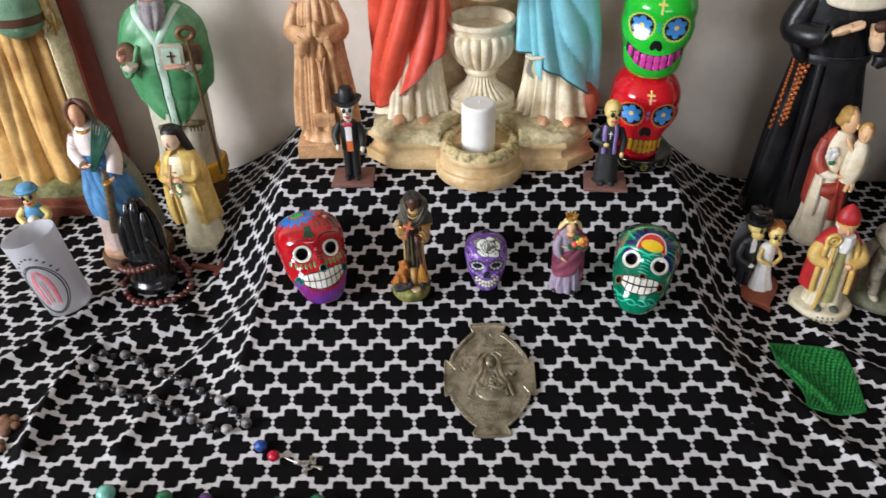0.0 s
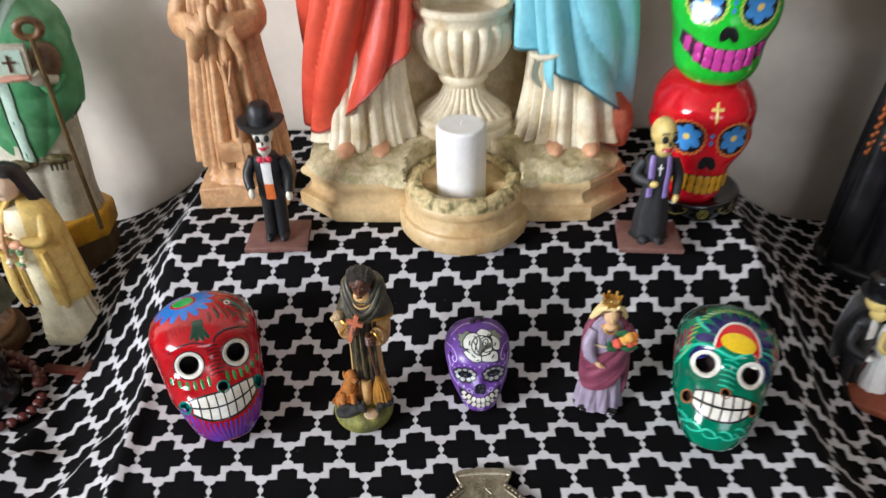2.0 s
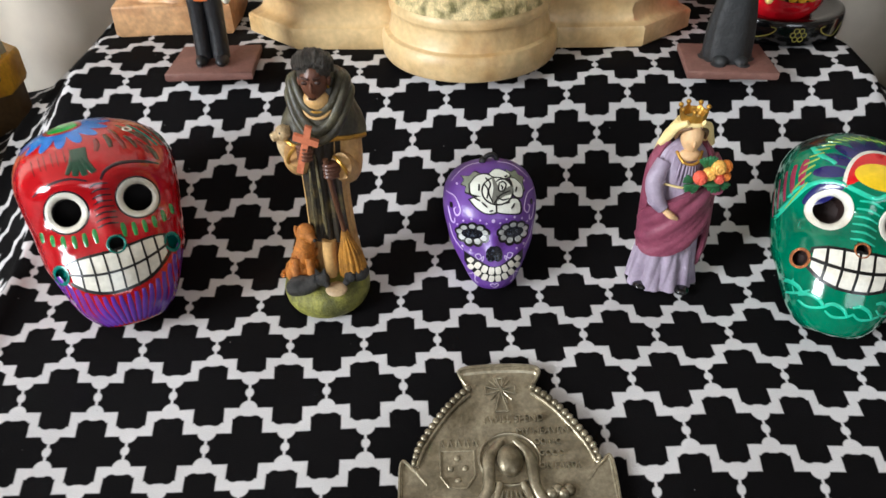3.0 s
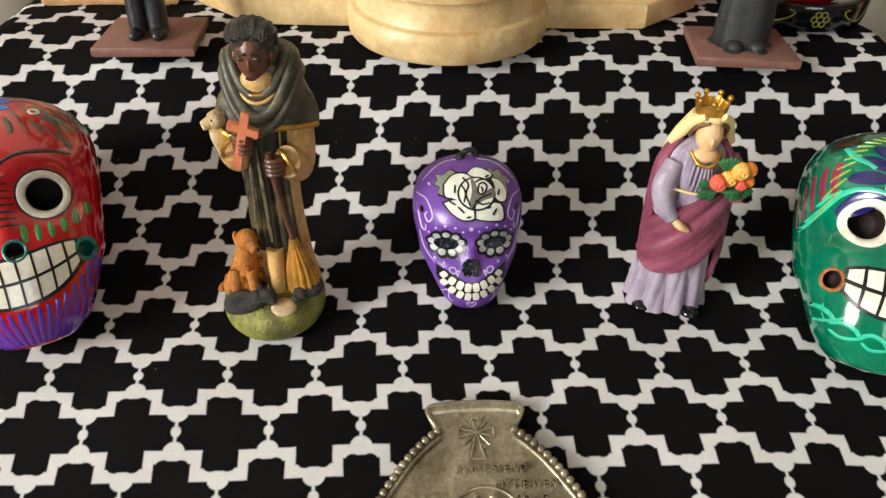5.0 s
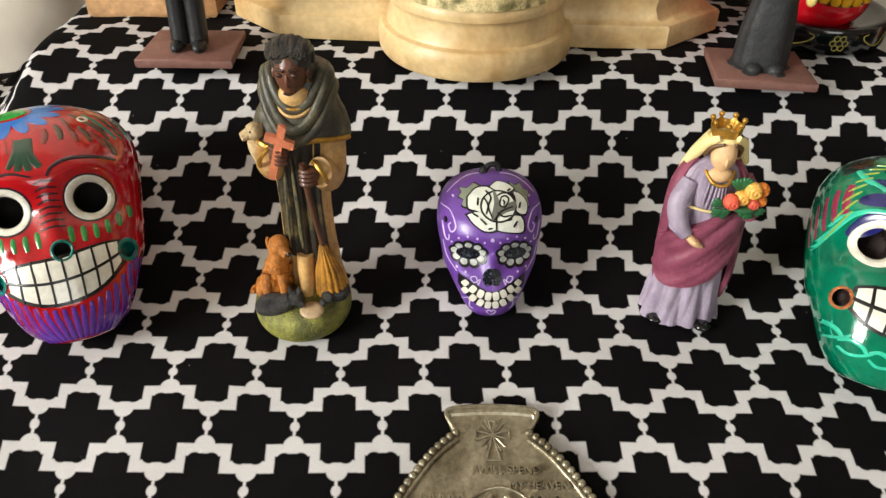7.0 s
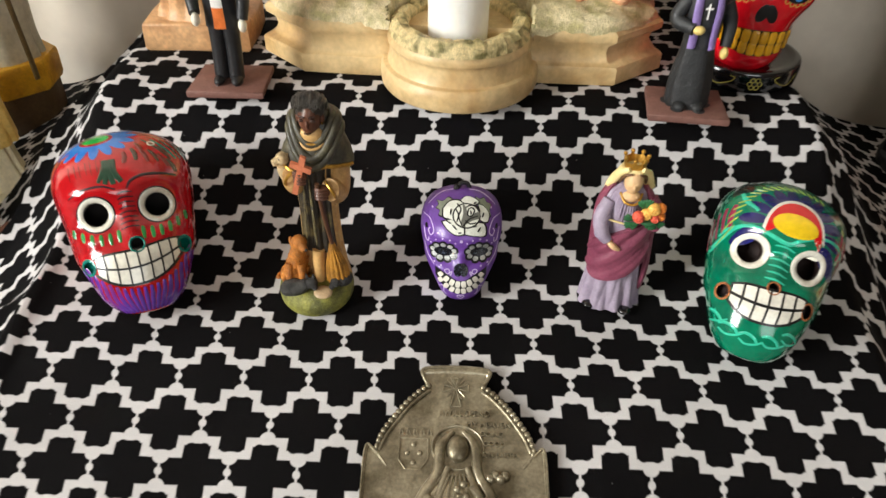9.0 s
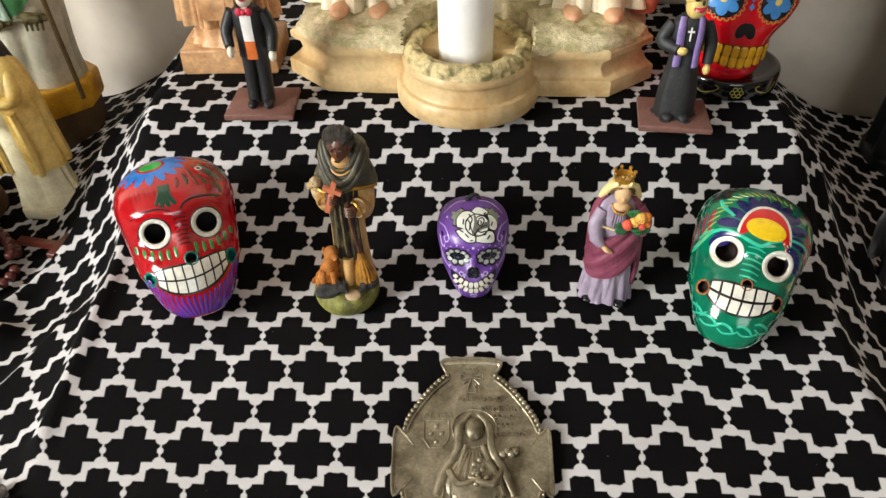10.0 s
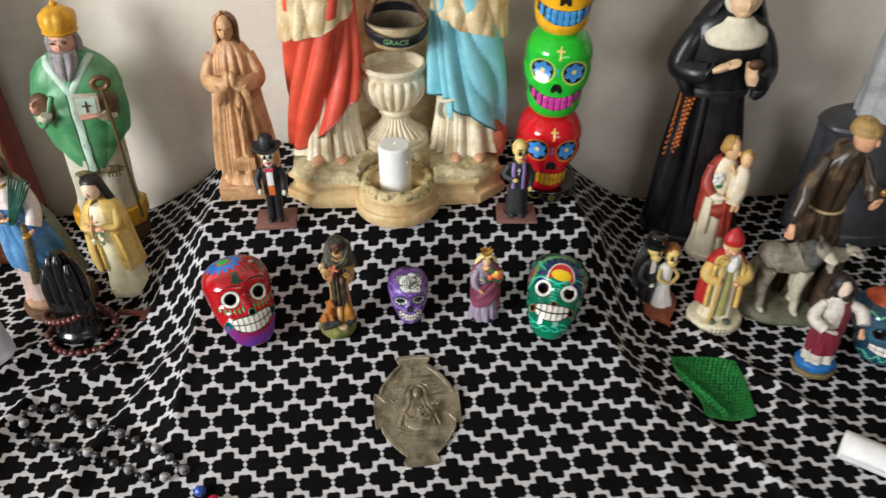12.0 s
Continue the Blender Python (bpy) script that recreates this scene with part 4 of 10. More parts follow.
def priest_figure():
    k = Clay()
    CASSOCK = paint("charcoal_cassock", (40, 41, 42), rough=0.55, var=0.2, scale=90, bump=0.2)
    k.slab([(-0.0205, -0.018), (0.0205, -0.018), (0.0195, 0.018), (-0.0195, 0.018)], 0.0, 0.0042, TILE, 0.0008)
    k.loft([(0.004, 0, 0.001, 0.0132, 0.0108, 0.05), (0.009, 0, 0.001, 0.0134, 0.0108, 0.05), (0.022, 0, 0.001, 0.0126, 0.0098, 0.05), (0.040, 0, 0, 0.0098, 0.0076, 0.03), (0.054, 0, 0, 0.0112, 0.0078, 0.0), (0.063, 0, 0, 0.0110, 0.0074), (0.067, 0, 0, 0.0070, 0.0056)], CASSOCK, n=44, nf=7)
    for s in (1, -1):
        k.blob((s * 0.0055, -0.0095, 0.0058), (0.0042, 0.0050, 0.0026), CASSOCK, n=10)
        k.tube([(s * 0.0058, -0.0055, 0.0678), (s * 0.0062, -0.0084, 0.060), (s * 0.0058, -0.0086, 0.048), (s * 0.0060, -0.0088, 0.039)], [0.0024, 0.0029, 0.0029, 0.0029], LILAC, n=10, flat=0.55)
    k.tube([(-0.011, 0, 0.062), (-0.0165, -0.002, 0.052), (-0.0065, -0.0105, 0.0495)], [0.0042, 0.0042, 0.0034], CASSOCK, n=12)
    k.tube([(0.011, 0, 0.062), (0.0155, 0.0, 0.051), (0.0150, -0.004, 0.039)], [0.0042, 0.0042, 0.0034], CASSOCK, n=12)
    k.blob((-0.004, -0.0115, 0.0495), (0.0036, 0.0026, 0.0024), BONE_YELLOW, n=10)
    k.blob((0.0150, -0.005, 0.036), (0.0026, 0.0028, 0.0034), BONE_YELLOW, n=10)
    k.tube([(0, -0.0084, 0.0545), (0, -0.0084, 0.0625)], 0.0006, WHITE, n=6, sub=2)
    k.tube([(-0.0021, -0.0085, 0.0600), (0.0021, -0.0085, 0.0600)], 0.0006, WHITE, n=6, sub=2)
    skeleton_head(k, (0.0004, -0.001, 0.0800), 0.0106, BONE_YELLOW, 20)
    k.v = [(x * 0.87, y * 0.88, z) if z > 0.0044 else (x * 1.06, y, z) for x, y, z in k.v]
    ob = k.object("priest_skeleton_figure", pose(0.1915, 0.6985, 0.1335, 0, 0, -3))
    tagged(ob, "painted clay skeleton figure in black cassock and lilac stole", "figurine")


def robe_friar_figurine():
    """The friar with dog, cat and broom on a mossy mound."""
    HABIT = paint("tan_habit", (206, 164, 104), rough=0.4, var=0.16, scale=90, chip2=(170, 122, 66), amount=0.45)
    CAPE = paint("olive_black_cape", (62, 58, 46), rough=0.42, var=0.25, scale=110, chip2=(98, 92, 66), amount=0.55)
    APRON = paint("black_olive_scapular", (48, 42, 34), rough=0.42, var=0.25, scale=120, chip2=(120, 104, 62), amount=0.35)
    MOUND = paint("yellow_green_mound", (150, 148, 66), rough=0.55, var=0.3, scale=120, bump=0.4, chip2=(96, 96, 46), amount=0.7)
    DOG = paint("ginger_fur", (196, 122, 44), rough=0.40, var=0.35, scale=220, bump=0.5, chip2=(156, 88, 28), amount=0.5)
    CAT = paint("grey_black_fur", (70, 68, 66), rough=0.5, var=0.35, scale=260, bump=0.8, chip2=(26, 26, 26), amount=0.7)
    k = Clay()
    k.loft([(0.0, 0.0005, -0.003, 0.0185, 0.0190), (0.003, 0.0005, -0.003, 0.0200, 0.0205), (0.0075, 0.0005, -0.003, 0.0200, 0.0203, 0.006), (0.0115, 0.001, -0.002, 0.0178, 0.0180, 0.012), (0.0135, 0.002, 0.0, 0.012, 0.011)], MOUND, n=48, nf=3)
    # habit, with long soft folds
    k.loft([(0.010, 0.0058, 0.003, 0.0128, 0.0090, 0.08), (0.022, 0.0052, 0.003, 0.0108, 0.0084, 0.10), (0.040, 0.0046, 0.003, 0.0097, 0.0080, 0.10), (0.058, 0.0046, 0.003, 0.0102, 0.0080, 0.05), (0.076, 0.0060, 0.003, 0.0135, 0.0085, 0.02), (0.088, 0.0066, 0.003, 0.0105, 0.0072)], HABIT, n=110, nf=10, ph=1.0)
    # dark scapular down the front
    k.loft([(0.0305, 0.0056, 0.003, 0.0128, 0.0108, 0.05), (0.0335, 0.0055, 0.003, 0.0124, 0.0105, 0.06), (0.046, 0.0052, 0.003, 0.0116, 0.0098, 0.07), (0.060, 0.0050, 0.003, 0.0116, 0.0094, 0.06), (0.080, 0.0058, 0.003, 0.0128, 0.0092, 0.02)], APRON, n=90, nf=17, ph=0.6, arc=(222, 312), thick=0.0018)
    BRUSHED = paint("dry_brushed_olive", (112, 100, 62), rough=0.5, var=0.45, scale=260, bump=0.4, chip2=(48, 46, 36), amount=0.6)
    for x0, x1, w in ((0.0004, -0.0008, 0.0006), (0.0030, 0.0042, 0.0010)):
        k.tube([(x0, -0.0064, 0.0720), (0.5 * (x0 + x1), -0.0072, 0.0560), (x1, -0.0078, 0.0345)], [w * 0.5, w, w * 0.7], BRUSHED, n=8, sub=6, flat=0.7)
    # hooded cape: shoulders, then the rolled hood
    rows = []
    for f in np.linspace(0, 1, 22):
        row = []
        for j in range(120):
            a = 2 * math.pi * j / 120
            low = 0.0775 + 0.0035 * max(0.0, -math.sin(a)) ** 2 - 0.0045 * max(0.0, -math.sin(a + 0.35)) ** 10
            z = low + (0.0985 - low) * f
            rx = float(np.interp(z, [0.074, 0.080, 0.086, 0.092, 0.0985], [0.0182, 0.0178, 0.0160, 0.0126, 0.0084]))
            ry = float(np.interp(z, [0.074, 0.080, 0.086, 0.092, 0.0985], [0.0128, 0.0126, 0.0120, 0.0104, 0.0074]))
            w = 1 + 0.030 * crease(5 * a + 190 * z + 1.0) * (1 - 0.3 * f) + 0.018 * crease(9 * a - 260 * z)
            cx = 0.0062 + 0.08 * (z - 0.08)
            row.append((cx + rx * w * math.cos(a), 0.003 + ry * w * math.sin(a), z))
        rows.append(row)
    k.rings(rows, CAPE, cap0=False, cap1=False)
    k.tube([(x, y - 0.0003, z) for x, y, z in rows[0][60:120:4]], 0.0010, GOLD, n=6, sub=2)
    # rolled cowl: two slack folds that dip in front, the tan collar inside them
    for i, (R, dip, zb, r) in enumerate(((0.0110, 0.0150, 0.0985, 0.0024), (0.0092, 0.0110, 0.1000, 0.0022), (0.0128, 0.0165, 0.0945, 0.0018))):
        loop = []
        for j in range(25):
            a = 2 * math.pi * j / 24 + math.pi / 2
            front = max(0.0, -math.sin(a))
            loop.append((0.0068 + R * (1 - 0.12 * front) * math.cos(a), 0.0015 + 0.0098 * R / 0.0110 * math.sin(a), zb - dip * front ** 1.4 * (1 - 0.05 * i)))
        k.tube(loop, r, CAPE, n=12, sub=3, flat=1.35)
    k.blob((0.0072, 0.0062, 0.0965), (0.0092, 0.0062, 0.0066), CAPE, n=14, lump=0.15)
    k.blob((0.0066, -0.0050, 0.0940), (0.0058, 0.0036, 0.0044), HABIT, n=14)
    for i in range(3):
        k.ring((0.0068, -0.0038 - 0.0006 * i, 0.0962 - 0.0018 * i), 0.0052 + 0.0004 * i, 0.0006, GOLD if i < 2 else HABIT, rot=(38, 0, 0), n=28, k=8)
    # wide sleeves, their cuffs edged in gold, and the dark fists
    for s, e, c, q in ((-1, (-0.0060, 0.001, 0.0665), (-0.0040, -0.0095, 0.0738), (0.0005, -0.0118, 0.0765)), (1, (0.0160, 0.000, 0.0645), (0.0145, -0.0105, 0.0690), (0.0112, -0.0122, 0.0690))):
        sh = (0.0066 + s * 0.0112, 0.003, 0.0840)
        k.tube([sh, e, c], [0.0042, 0.0058, 0.0046], HABIT, n=20, sub=8, flat=1.15)
        k.tube([(e[0] + 0.2 * (c[0] - e[0]), e[1] - 0.004, e[2]), (c[0] - s * -0.001, c[1] + 0.0015, c[2] - 0.006)], [0.0044, 0.0030], HABIT, n=12, sub=4, flat=0.7)
        k.ring(c, 0.0044, 0.0008, GOLD, rot=(0, 66 * s, 35 * s), n=26, k=6)
        k.blob(q, (0.0036, 0.0030, 0.0032), SKIN_DARK, n=12)
        for i in range(4):
            zz = q[2] + 0.0024 - 0.0016 * i
            k.tube([(q[0] - s * -0.0026, q[1] - 0.0014, zz), (q[0] - s * 0.0008, q[1] - 0.0036, zz + 0.0002), (q[0] - s * 0.0030, q[1] - 0.0022, zz)], 0.0009, SKIN_DARK, n=6, sub=3)
    CROSS = paint("salmon_cross", (206, 120, 84), rough=0.45, var=0.12, scale=90)
    k.M = pose(0.0012, -0.0150, 0.0790, 6, 18, 0)
    k.slab([(-0.0014, -0.0009), (0.0014, -0.0009), (0.0014, 0.0009), (-0.0014, 0.0009)], -0.0115, 0.0105, CROSS, 0.0003)
    k.slab([(-0.0052, -0.0010), (0.0052, -0.0010), (0.0052, 0.0009), (-0.0052, 0.0009)], 0.0028, 0.0056, CROSS, 0.0003)
    k.M = Matrix()
    # small cream lamb peeping from his arm
    LAMBM = paint("cream_wool", (214, 186, 140), rough=0.55, var=0.2, scale=160, bump=0.4)
    k.tube([(-0.0080, -0.0030, 0.0690), (-0.0090, -0.0040, 0.0740), (-0.0092, -0.0050, 0.0780)], [0.0030, 0.0036, 0.0032], LAMBM, n=14)
    k.blob((-0.0090, -0.0062, 0.0815), (0.0034, 0.0036, 0.0030), LAMBM, n=12, lump=0.08)
    k.tube([(-0.0108, -0.0078, 0.0812), (-0.0130, -0.0095, 0.0808)], [0.0022, 0.0015], LAMBM, n=10, sub=3)
    k.blob((-0.0095, -0.0092, 0.0826), 0.0005, BLACK, n=6)
    k.tube([(-0.0072, -0.005, 0.0832), (-0.0055, -0.005, 0.0815)], [0.0014, 0.0006], LAMBM, n=8, sub=2)
    # broom
    k.tube([(0.0090, -0.0140, 0.0740), (0.0105, -0.0138, 0.0600), (0.0132, -0.0118, 0.0390)], 0.0012, BROWN, n=8)
    STRAW = paint("broom_straw", (186, 128, 40), rough=0.6, var=0.3, scale=200)
    k.loft([(0.0160, 0.0148, -0.0105, 0.0062, 0.0038, 0.09), (0.026, 0.0145, -0.0108, 0.0054, 0.0036, 0.09), (0.034, 0.0137, -0.0114, 0.0030, 0.0024, 0.07), (0.0395, 0.0131, -0.0118, 0.0014, 0.0014, 0.02)], STRAW, n=90, nf=15, warp=0.05)
    k.tube([(0.0040, -0.0080, 0.0135), (0.0042, -0.0074, 0.0240), (0.0046, -0.0068, 0.0320)], [0.0030, 0.0034, 0.0034], HABIT, n=12)
    # ginger dog sitting, head lifted to the side
    k.loft([(0.0115, -0.0098, -0.0072, 0.0072, 0.0066), (0.017, -0.0095, -0.0070, 0.0068, 0.0064), (0.025, -0.0078, -0.0076, 0.0053, 0.0050), (0.031, -0.0064, -0.0082, 0.0042, 0.0042), (0.035, -0.0058, -0.0084, 0.0034, 0.0036)], DOG, n=40, nf=6)
    k.blob((-0.0052, -0.0088, 0.0365), (0.0042, 0.0040, 0.0038), DOG, n=14)
    k.tube([(-0.0034, -0.0108, 0.0358), (-0.0010, -0.0126, 0.0346)], [0.0026, 0.0018], DOG, n=12, sub=3)
    k.blob((-0.0004, -0.0131, 0.0352), 0.0009, BLACK, n=6)
    for s in (-1, 1):
        k.blob((-0.0066 + s * 0.0026, -0.0082 - s * 0.001, 0.0345), (0.0013, 0.0020, 0.0042), DOG, rot=(0, s * 14, 0), n=8)
        k.tube([(-0.0078 + s * 0.0030, -0.0112, 0.025), (-0.0076 + s * 0.0034, -0.0132, 0.018), (-0.0074 + s * 0.0036, -0.0142, 0.0125)], [0.0022, 0.0019, 0.0021], DOG, n=10)
    k.blob((-0.0140, -0.0065, 0.0150), (0.0040, 0.0062, 0.0046), DOG, n=12, lump=0.1)
    k.tube([(-0.0155, -0.004, 0.0130), (-0.0185, -0.0065, 0.0130), (-0.0190, -0.0095, 0.0140)], [0.0020, 0.0018, 0.0010], DOG, n=8)
    for i in range(26):
        a = 2.4 * i
        z = 0.014 + 0.0006 * i
        r = float(np.interp(z, [0.0115, 0.025, 0.031], [0.0072, 0.0052, 0.0040]))
        cx = float(np.interp(z, [0.0115, 0.031], [-0.0098, -0.0062]))
        k.tube([(cx + r * math.cos(a), -0.0074 + r * math.sin(a), z), (cx + 1.05 * r * math.cos(a), -0.0074 + 1.05 * r * math.sin(a), z - 0.0035)], [0.0011, 0.0003], DOG, n=5, sub=2)
    # grey cats eating from a dish
    k.tube([(-0.0140, -0.0150, 0.0110), (-0.0105, -0.0162, 0.0135), (-0.0055, -0.0160, 0.0142), (-0.0010, -0.0158, 0.0165)], [0.0034, 0.0046, 0.0042, 0.0028], CAT, n=16, sub=6)
    k.blob((0.0012, -0.0160, 0.0172), (0.0034, 0.0032, 0.0030), CAT, n=12)
    k.tube([(0.0028, -0.0176, 0.0164), (0.0042, -0.0186, 0.0152)], [0.0020, 0.0012], CAT, n=8, sub=2)
    for s in (-1, 1):
        k.tube([(0.0006 + s * 0.0016, -0.0156, 0.0196), (0.0004 + s * 0.0020, -0.0152, 0.0222)], [0.0012, 0.0003], CAT, n=6, sub=2)
        k.tube([(0.0142 + s * 0.0014, -0.0130, 0.0206), (0.0144 + s * 0.0018, -0.0126, 0.0228)], [0.0010, 0.0003], CAT, n=6, sub=2)
    k.tube([(0.0195, -0.0080, 0.0165), (0.0180, -0.0105, 0.0170), (0.0150, -0.0128, 0.0165)], [0.0030, 0.0040, 0.0030], CAT, n=14)
    k.blob((0.0138, -0.0142, 0.0172), (0.0028, 0.0028, 0.0026), CAT, n=10)
    k.tube([(0.0125, -0.0158, 0.0160), (0.0112, -0.0168, 0.0148)], [0.0018, 0.0011], CAT, n=8, sub=2)
    k.blob((0.0075, -0.0178, 0.0130), (0.0050, 0.0042, 0.0014), paint("dish_cream", (206, 176, 136), rough=0.4), rot=(12, 0, 0), n=14)
    # head: plain dark egg under short swept-back hair
    hx, hy, hz = 0.0062, -0.0040, 0.1025
    k.head((hx, hy, hz), 0.0070, SKIN_DARK, None)
    DARKER = paint("darker_skin", (58, 34, 24), rough=0.35)
    for sd in (-1, 1):
        k.blob((hx + sd * 0.0026, hy - 0.0056, hz + 0.0006), (0.0014, 0.0008, 0.0008), DARKER, n=8)
        k.tube([(hx + sd * 0.0010, hy - 0.0064, hz + 0.0022), (hx + sd * 0.0038, hy - 0.0052, hz + 0.0024)], 0.0005, DARKER, n=6, sub=3)
        k.blob((hx + sd * 0.0058, hy + 0.0006, hz - 0.0008), (0.0011, 0.0016, 0.0022), SKIN_DARK, n=8)
    k.tube([(hx - 0.0015, hy - 0.0058, hz - 0.0054), (hx, hy - 0.0064, hz - 0.0056), (hx + 0.0015, hy - 0.0058, hz - 0.0054)], 0.0007, DARKER, n=8, flat=0.6)
    HAIR = paint("wavy_grey_black_hair", (74, 68, 60), rough=0.35, var=0.4, scale=300, bump=0.8, chip2=(30, 27, 25), amount=0.6)
    k.blob((hx, hy + 0.0020, hz + 0.0030), (0.0068, 0.0070, 0.0064), HAIR, n=16, lump=0.10)
    for i in range(-7, 8):
        x = 0.00092 * i
        q = math.sqrt(max(0.0, 1 - (x / 0.0075) ** 2))
        w = 0.0004 * math.sin(2.3 * i)
        k.tube([(hx + x * 1.0, hy - 0.0044 * q - 0.0002, hz + 0.0026 + 0.0036 * q + w), (hx + x * 1.06, hy - 0.0020 * q, hz + 0.0036 + 0.0056 * q - w), (hx + x * 1.06, hy + 0.0036, hz + 0.0034 + 0.0058 * q + w), (hx + x * 1.02, hy + 0.0084 * q + 0.001, hz + 0.0010)], [0.0009, 0.0013, 0.0013, 0.0010], HAIR, n=8, sub=4)
    ob = k.object("friar_figurine", pose(-0.0005, 0.5945, seat(0, 0.592) - 0.0008) @ Matrix.Diagonal((0.92, 0.95, 1, 1)))
    tagged(ob, "painted resin friar figurine with cross, dog, cats and broom", "figurine")


def lady_figurine():
    MAUVE = paint("mauve_gown", (160, 147, 164), rough=0.45, var=0.1, scale=90, chip2=(134, 118, 140), amount=0.4)
    PLUM = paint("plum_mantle", (132, 66, 86), rough=0.42, var=0.12, scale=90, chip2=(112, 48, 70), amount=0.4)
    VEIL = paint("pale_yellow_veil", (236, 214, 150), rough=0.45, var=0.08, scale=90)
    FACE = paint("blank_pale_skin", (222, 182, 134), rough=0.5, var=0.06, scale=90)
    k = Clay()
    k.loft([(0.0, -0.0050, 0, 0.0150, 0.0105, 0.09), (0.006, -0.0050, 0, 0.0138, 0.0098, 0.11), (0.018, -0.0045, 0.0005, 0.0122, 0.0090, 0.10), (0.032, -0.0038, 0.001, 0.0108, 0.0082, 0.06)], MAUVE, n=130, nf=11, ph=0.6, tw=70)
    # gathered bodice
    k.loft([(0.028, -0.0040, 0.0, 0.0110, 0.0090, 0.02), (0.042, -0.0042, 0.0, 0.0100, 0.0082, 0.03), (0.0515, -0.0045, 0.0, 0.0090, 0.0076, 0.04), (0.060, -0.0045, 0.0005, 0.0100, 0.0078, 0.05), (0.0660, -0.0042, 0.001, 0.0084, 0.0066, 0.05), (0.0695, -0.0038, 0.001, 0.0040, 0.0040)], MAUVE, n=110, nf=14, warp=0.08)
    # mantle from both shoulders, open in front
    k.loft([(0.010, -0.0025, 0.002, 0.0130, 0.0110, 0.05), (0.022, -0.0030, 0.001, 0.0145, 0.0114, 0.06), (0.040, -0.0036, 0.001, 0.0146, 0.0110, 0.05), (0.055, -0.0038, 0.001, 0.0142, 0.0100, 0.05), (0.0625, -0.0040, 0.0015, 0.0122, 0.0088, 0.04), (0.0690, -0.0040, 0.002, 0.0084, 0.0070)], PLUM, n=90, nf=7, ph=0.4, arc=(-32, 202), thick=0.0018)
    rows = []
    for i in range(26):
        f = i / 25
        row = []
        for j in range(80):
            u = j / 79
            a = radians(178 + 150 * u)
            zlow = 0.0220 - 0.0035 * math.sin(min(1.0, u * 1.6) * 3.1) + 0.010 * max(0.0, u - 0.6) ** 1.2 * 2.4
            zhigh = 0.0365 + 0.022 * u
            z = zlow + (zhigh - zlow) * f
            w = 1.0 + 0.045 * crease(13 * f - 7.5 * u + 0.6) * (0.4 + 0.6 * u) + 0.02 * crease(21 * f - 15 * u)
            row.append((-0.0040 + 0.0146 * w * math.cos(a), 0.0002 + 0.0114 * w * math.sin(a), z))
        inner = [(-0.0040 + (x + 0.0040) * 0.88, y * 0.88, z) for x, y, z in row]
        rows.append(row + inner[::-1])
    k.rings(rows, PLUM)
    # one arm resting on the mantle, the other cradling roses
    k.tube([(-0.0125, -0.003, 0.0620), (-0.0160, -0.0060, 0.0545), (-0.0148, -0.0085, 0.0475), (-0.0118, -0.0100, 0.0435)], [0.0032, 0.0036, 0.0034, 0.0025], MAUVE, n=16)
    for i in range(4):
        k.ring((-0.0150 - 0.0004 * (1.5 - abs(i - 1.5)), -0.0062 - 0.0008 * i, 0.0560 - 0.0030 * i), 0.0030, 0.0005, MAUVE, rot=(24, 14 - 8 * i, 0), n=22, k=6)
    k.tube([(-0.0112, -0.0104, 0.0432), (-0.0088, -0.0116, 0.0414), (-0.0060, -0.0118, 0.0398)], [0.0019, 0.0021, 0.0010], FACE, n=10, flat=0.7)
    k.tube([(0.0060, 0.0, 0.0620), (0.0098, -0.003, 0.0545), (0.0075, -0.0095, 0.0525)], [0.0038, 0.0042, 0.0032], PLUM, n=14)
    k.tube([(-0.0125, -0.0068, 0.0535), (-0.0045, -0.0084, 0.0525), (0.003, -0.0070, 0.053)], 0.0005, VEIL, n=6)
    LEAF = paint("rose_leaf", (40, 104, 58), rough=0.5, var=0.2, scale=200)
    k.blob((0.0046, -0.0118, 0.0572), (0.0046, 0.0034, 0.0018), LEAF, n=12)
    ROSES = [paint("coral_rose", (226, 96, 72), rough=0.5, var=0.15, scale=200), paint("apricot_rose", (232, 178, 86), rough=0.5, var=0.15, scale=200), paint("orange_rose", (222, 128, 44), rough=0.5, var=0.15, scale=200)]
    for i, (x, z, m, r) in enumerate(((-0.0014, 0.0605, 0, 0.0031), (0.0030, 0.0615, 1, 0.0030), (0.0064, 0.0652, 1, 0.0032), (0.0104, 0.0650, 2, 0.0027), (0.0078, 0.0600, 0, 0.0023), (0.0112, 0.0605, 2, 0.0022))):
        c = Vector((0.0004 + 0.80 * x, -0.0135 + 0.0012 * (i % 2), 0.0008 + z * 0.985))
        k.blob(c, r * 0.92, ROSES[m], n=10)
        for j in range(5):
            a = j * 1.257 + i
            q = c + Vector((0.62 * r * math.cos(a), -0.35 * r, 0.62 * r * math.sin(a)))
            k.blob(q, (r * 0.52, r * 0.42, r * 0.16), ROSES[m], rot=(0, 90 - math.degrees(a), 0), n=8)
        for j in range(2):
            k.ring(tuple(c + Vector((0.0004 * j, -r * (0.78 + 0.14 * j), 0.0002))), r * (0.44 - 0.2 * j), r * 0.14, ROSES[m], rot=(84, 9 * i, 0), n=14, k=6)
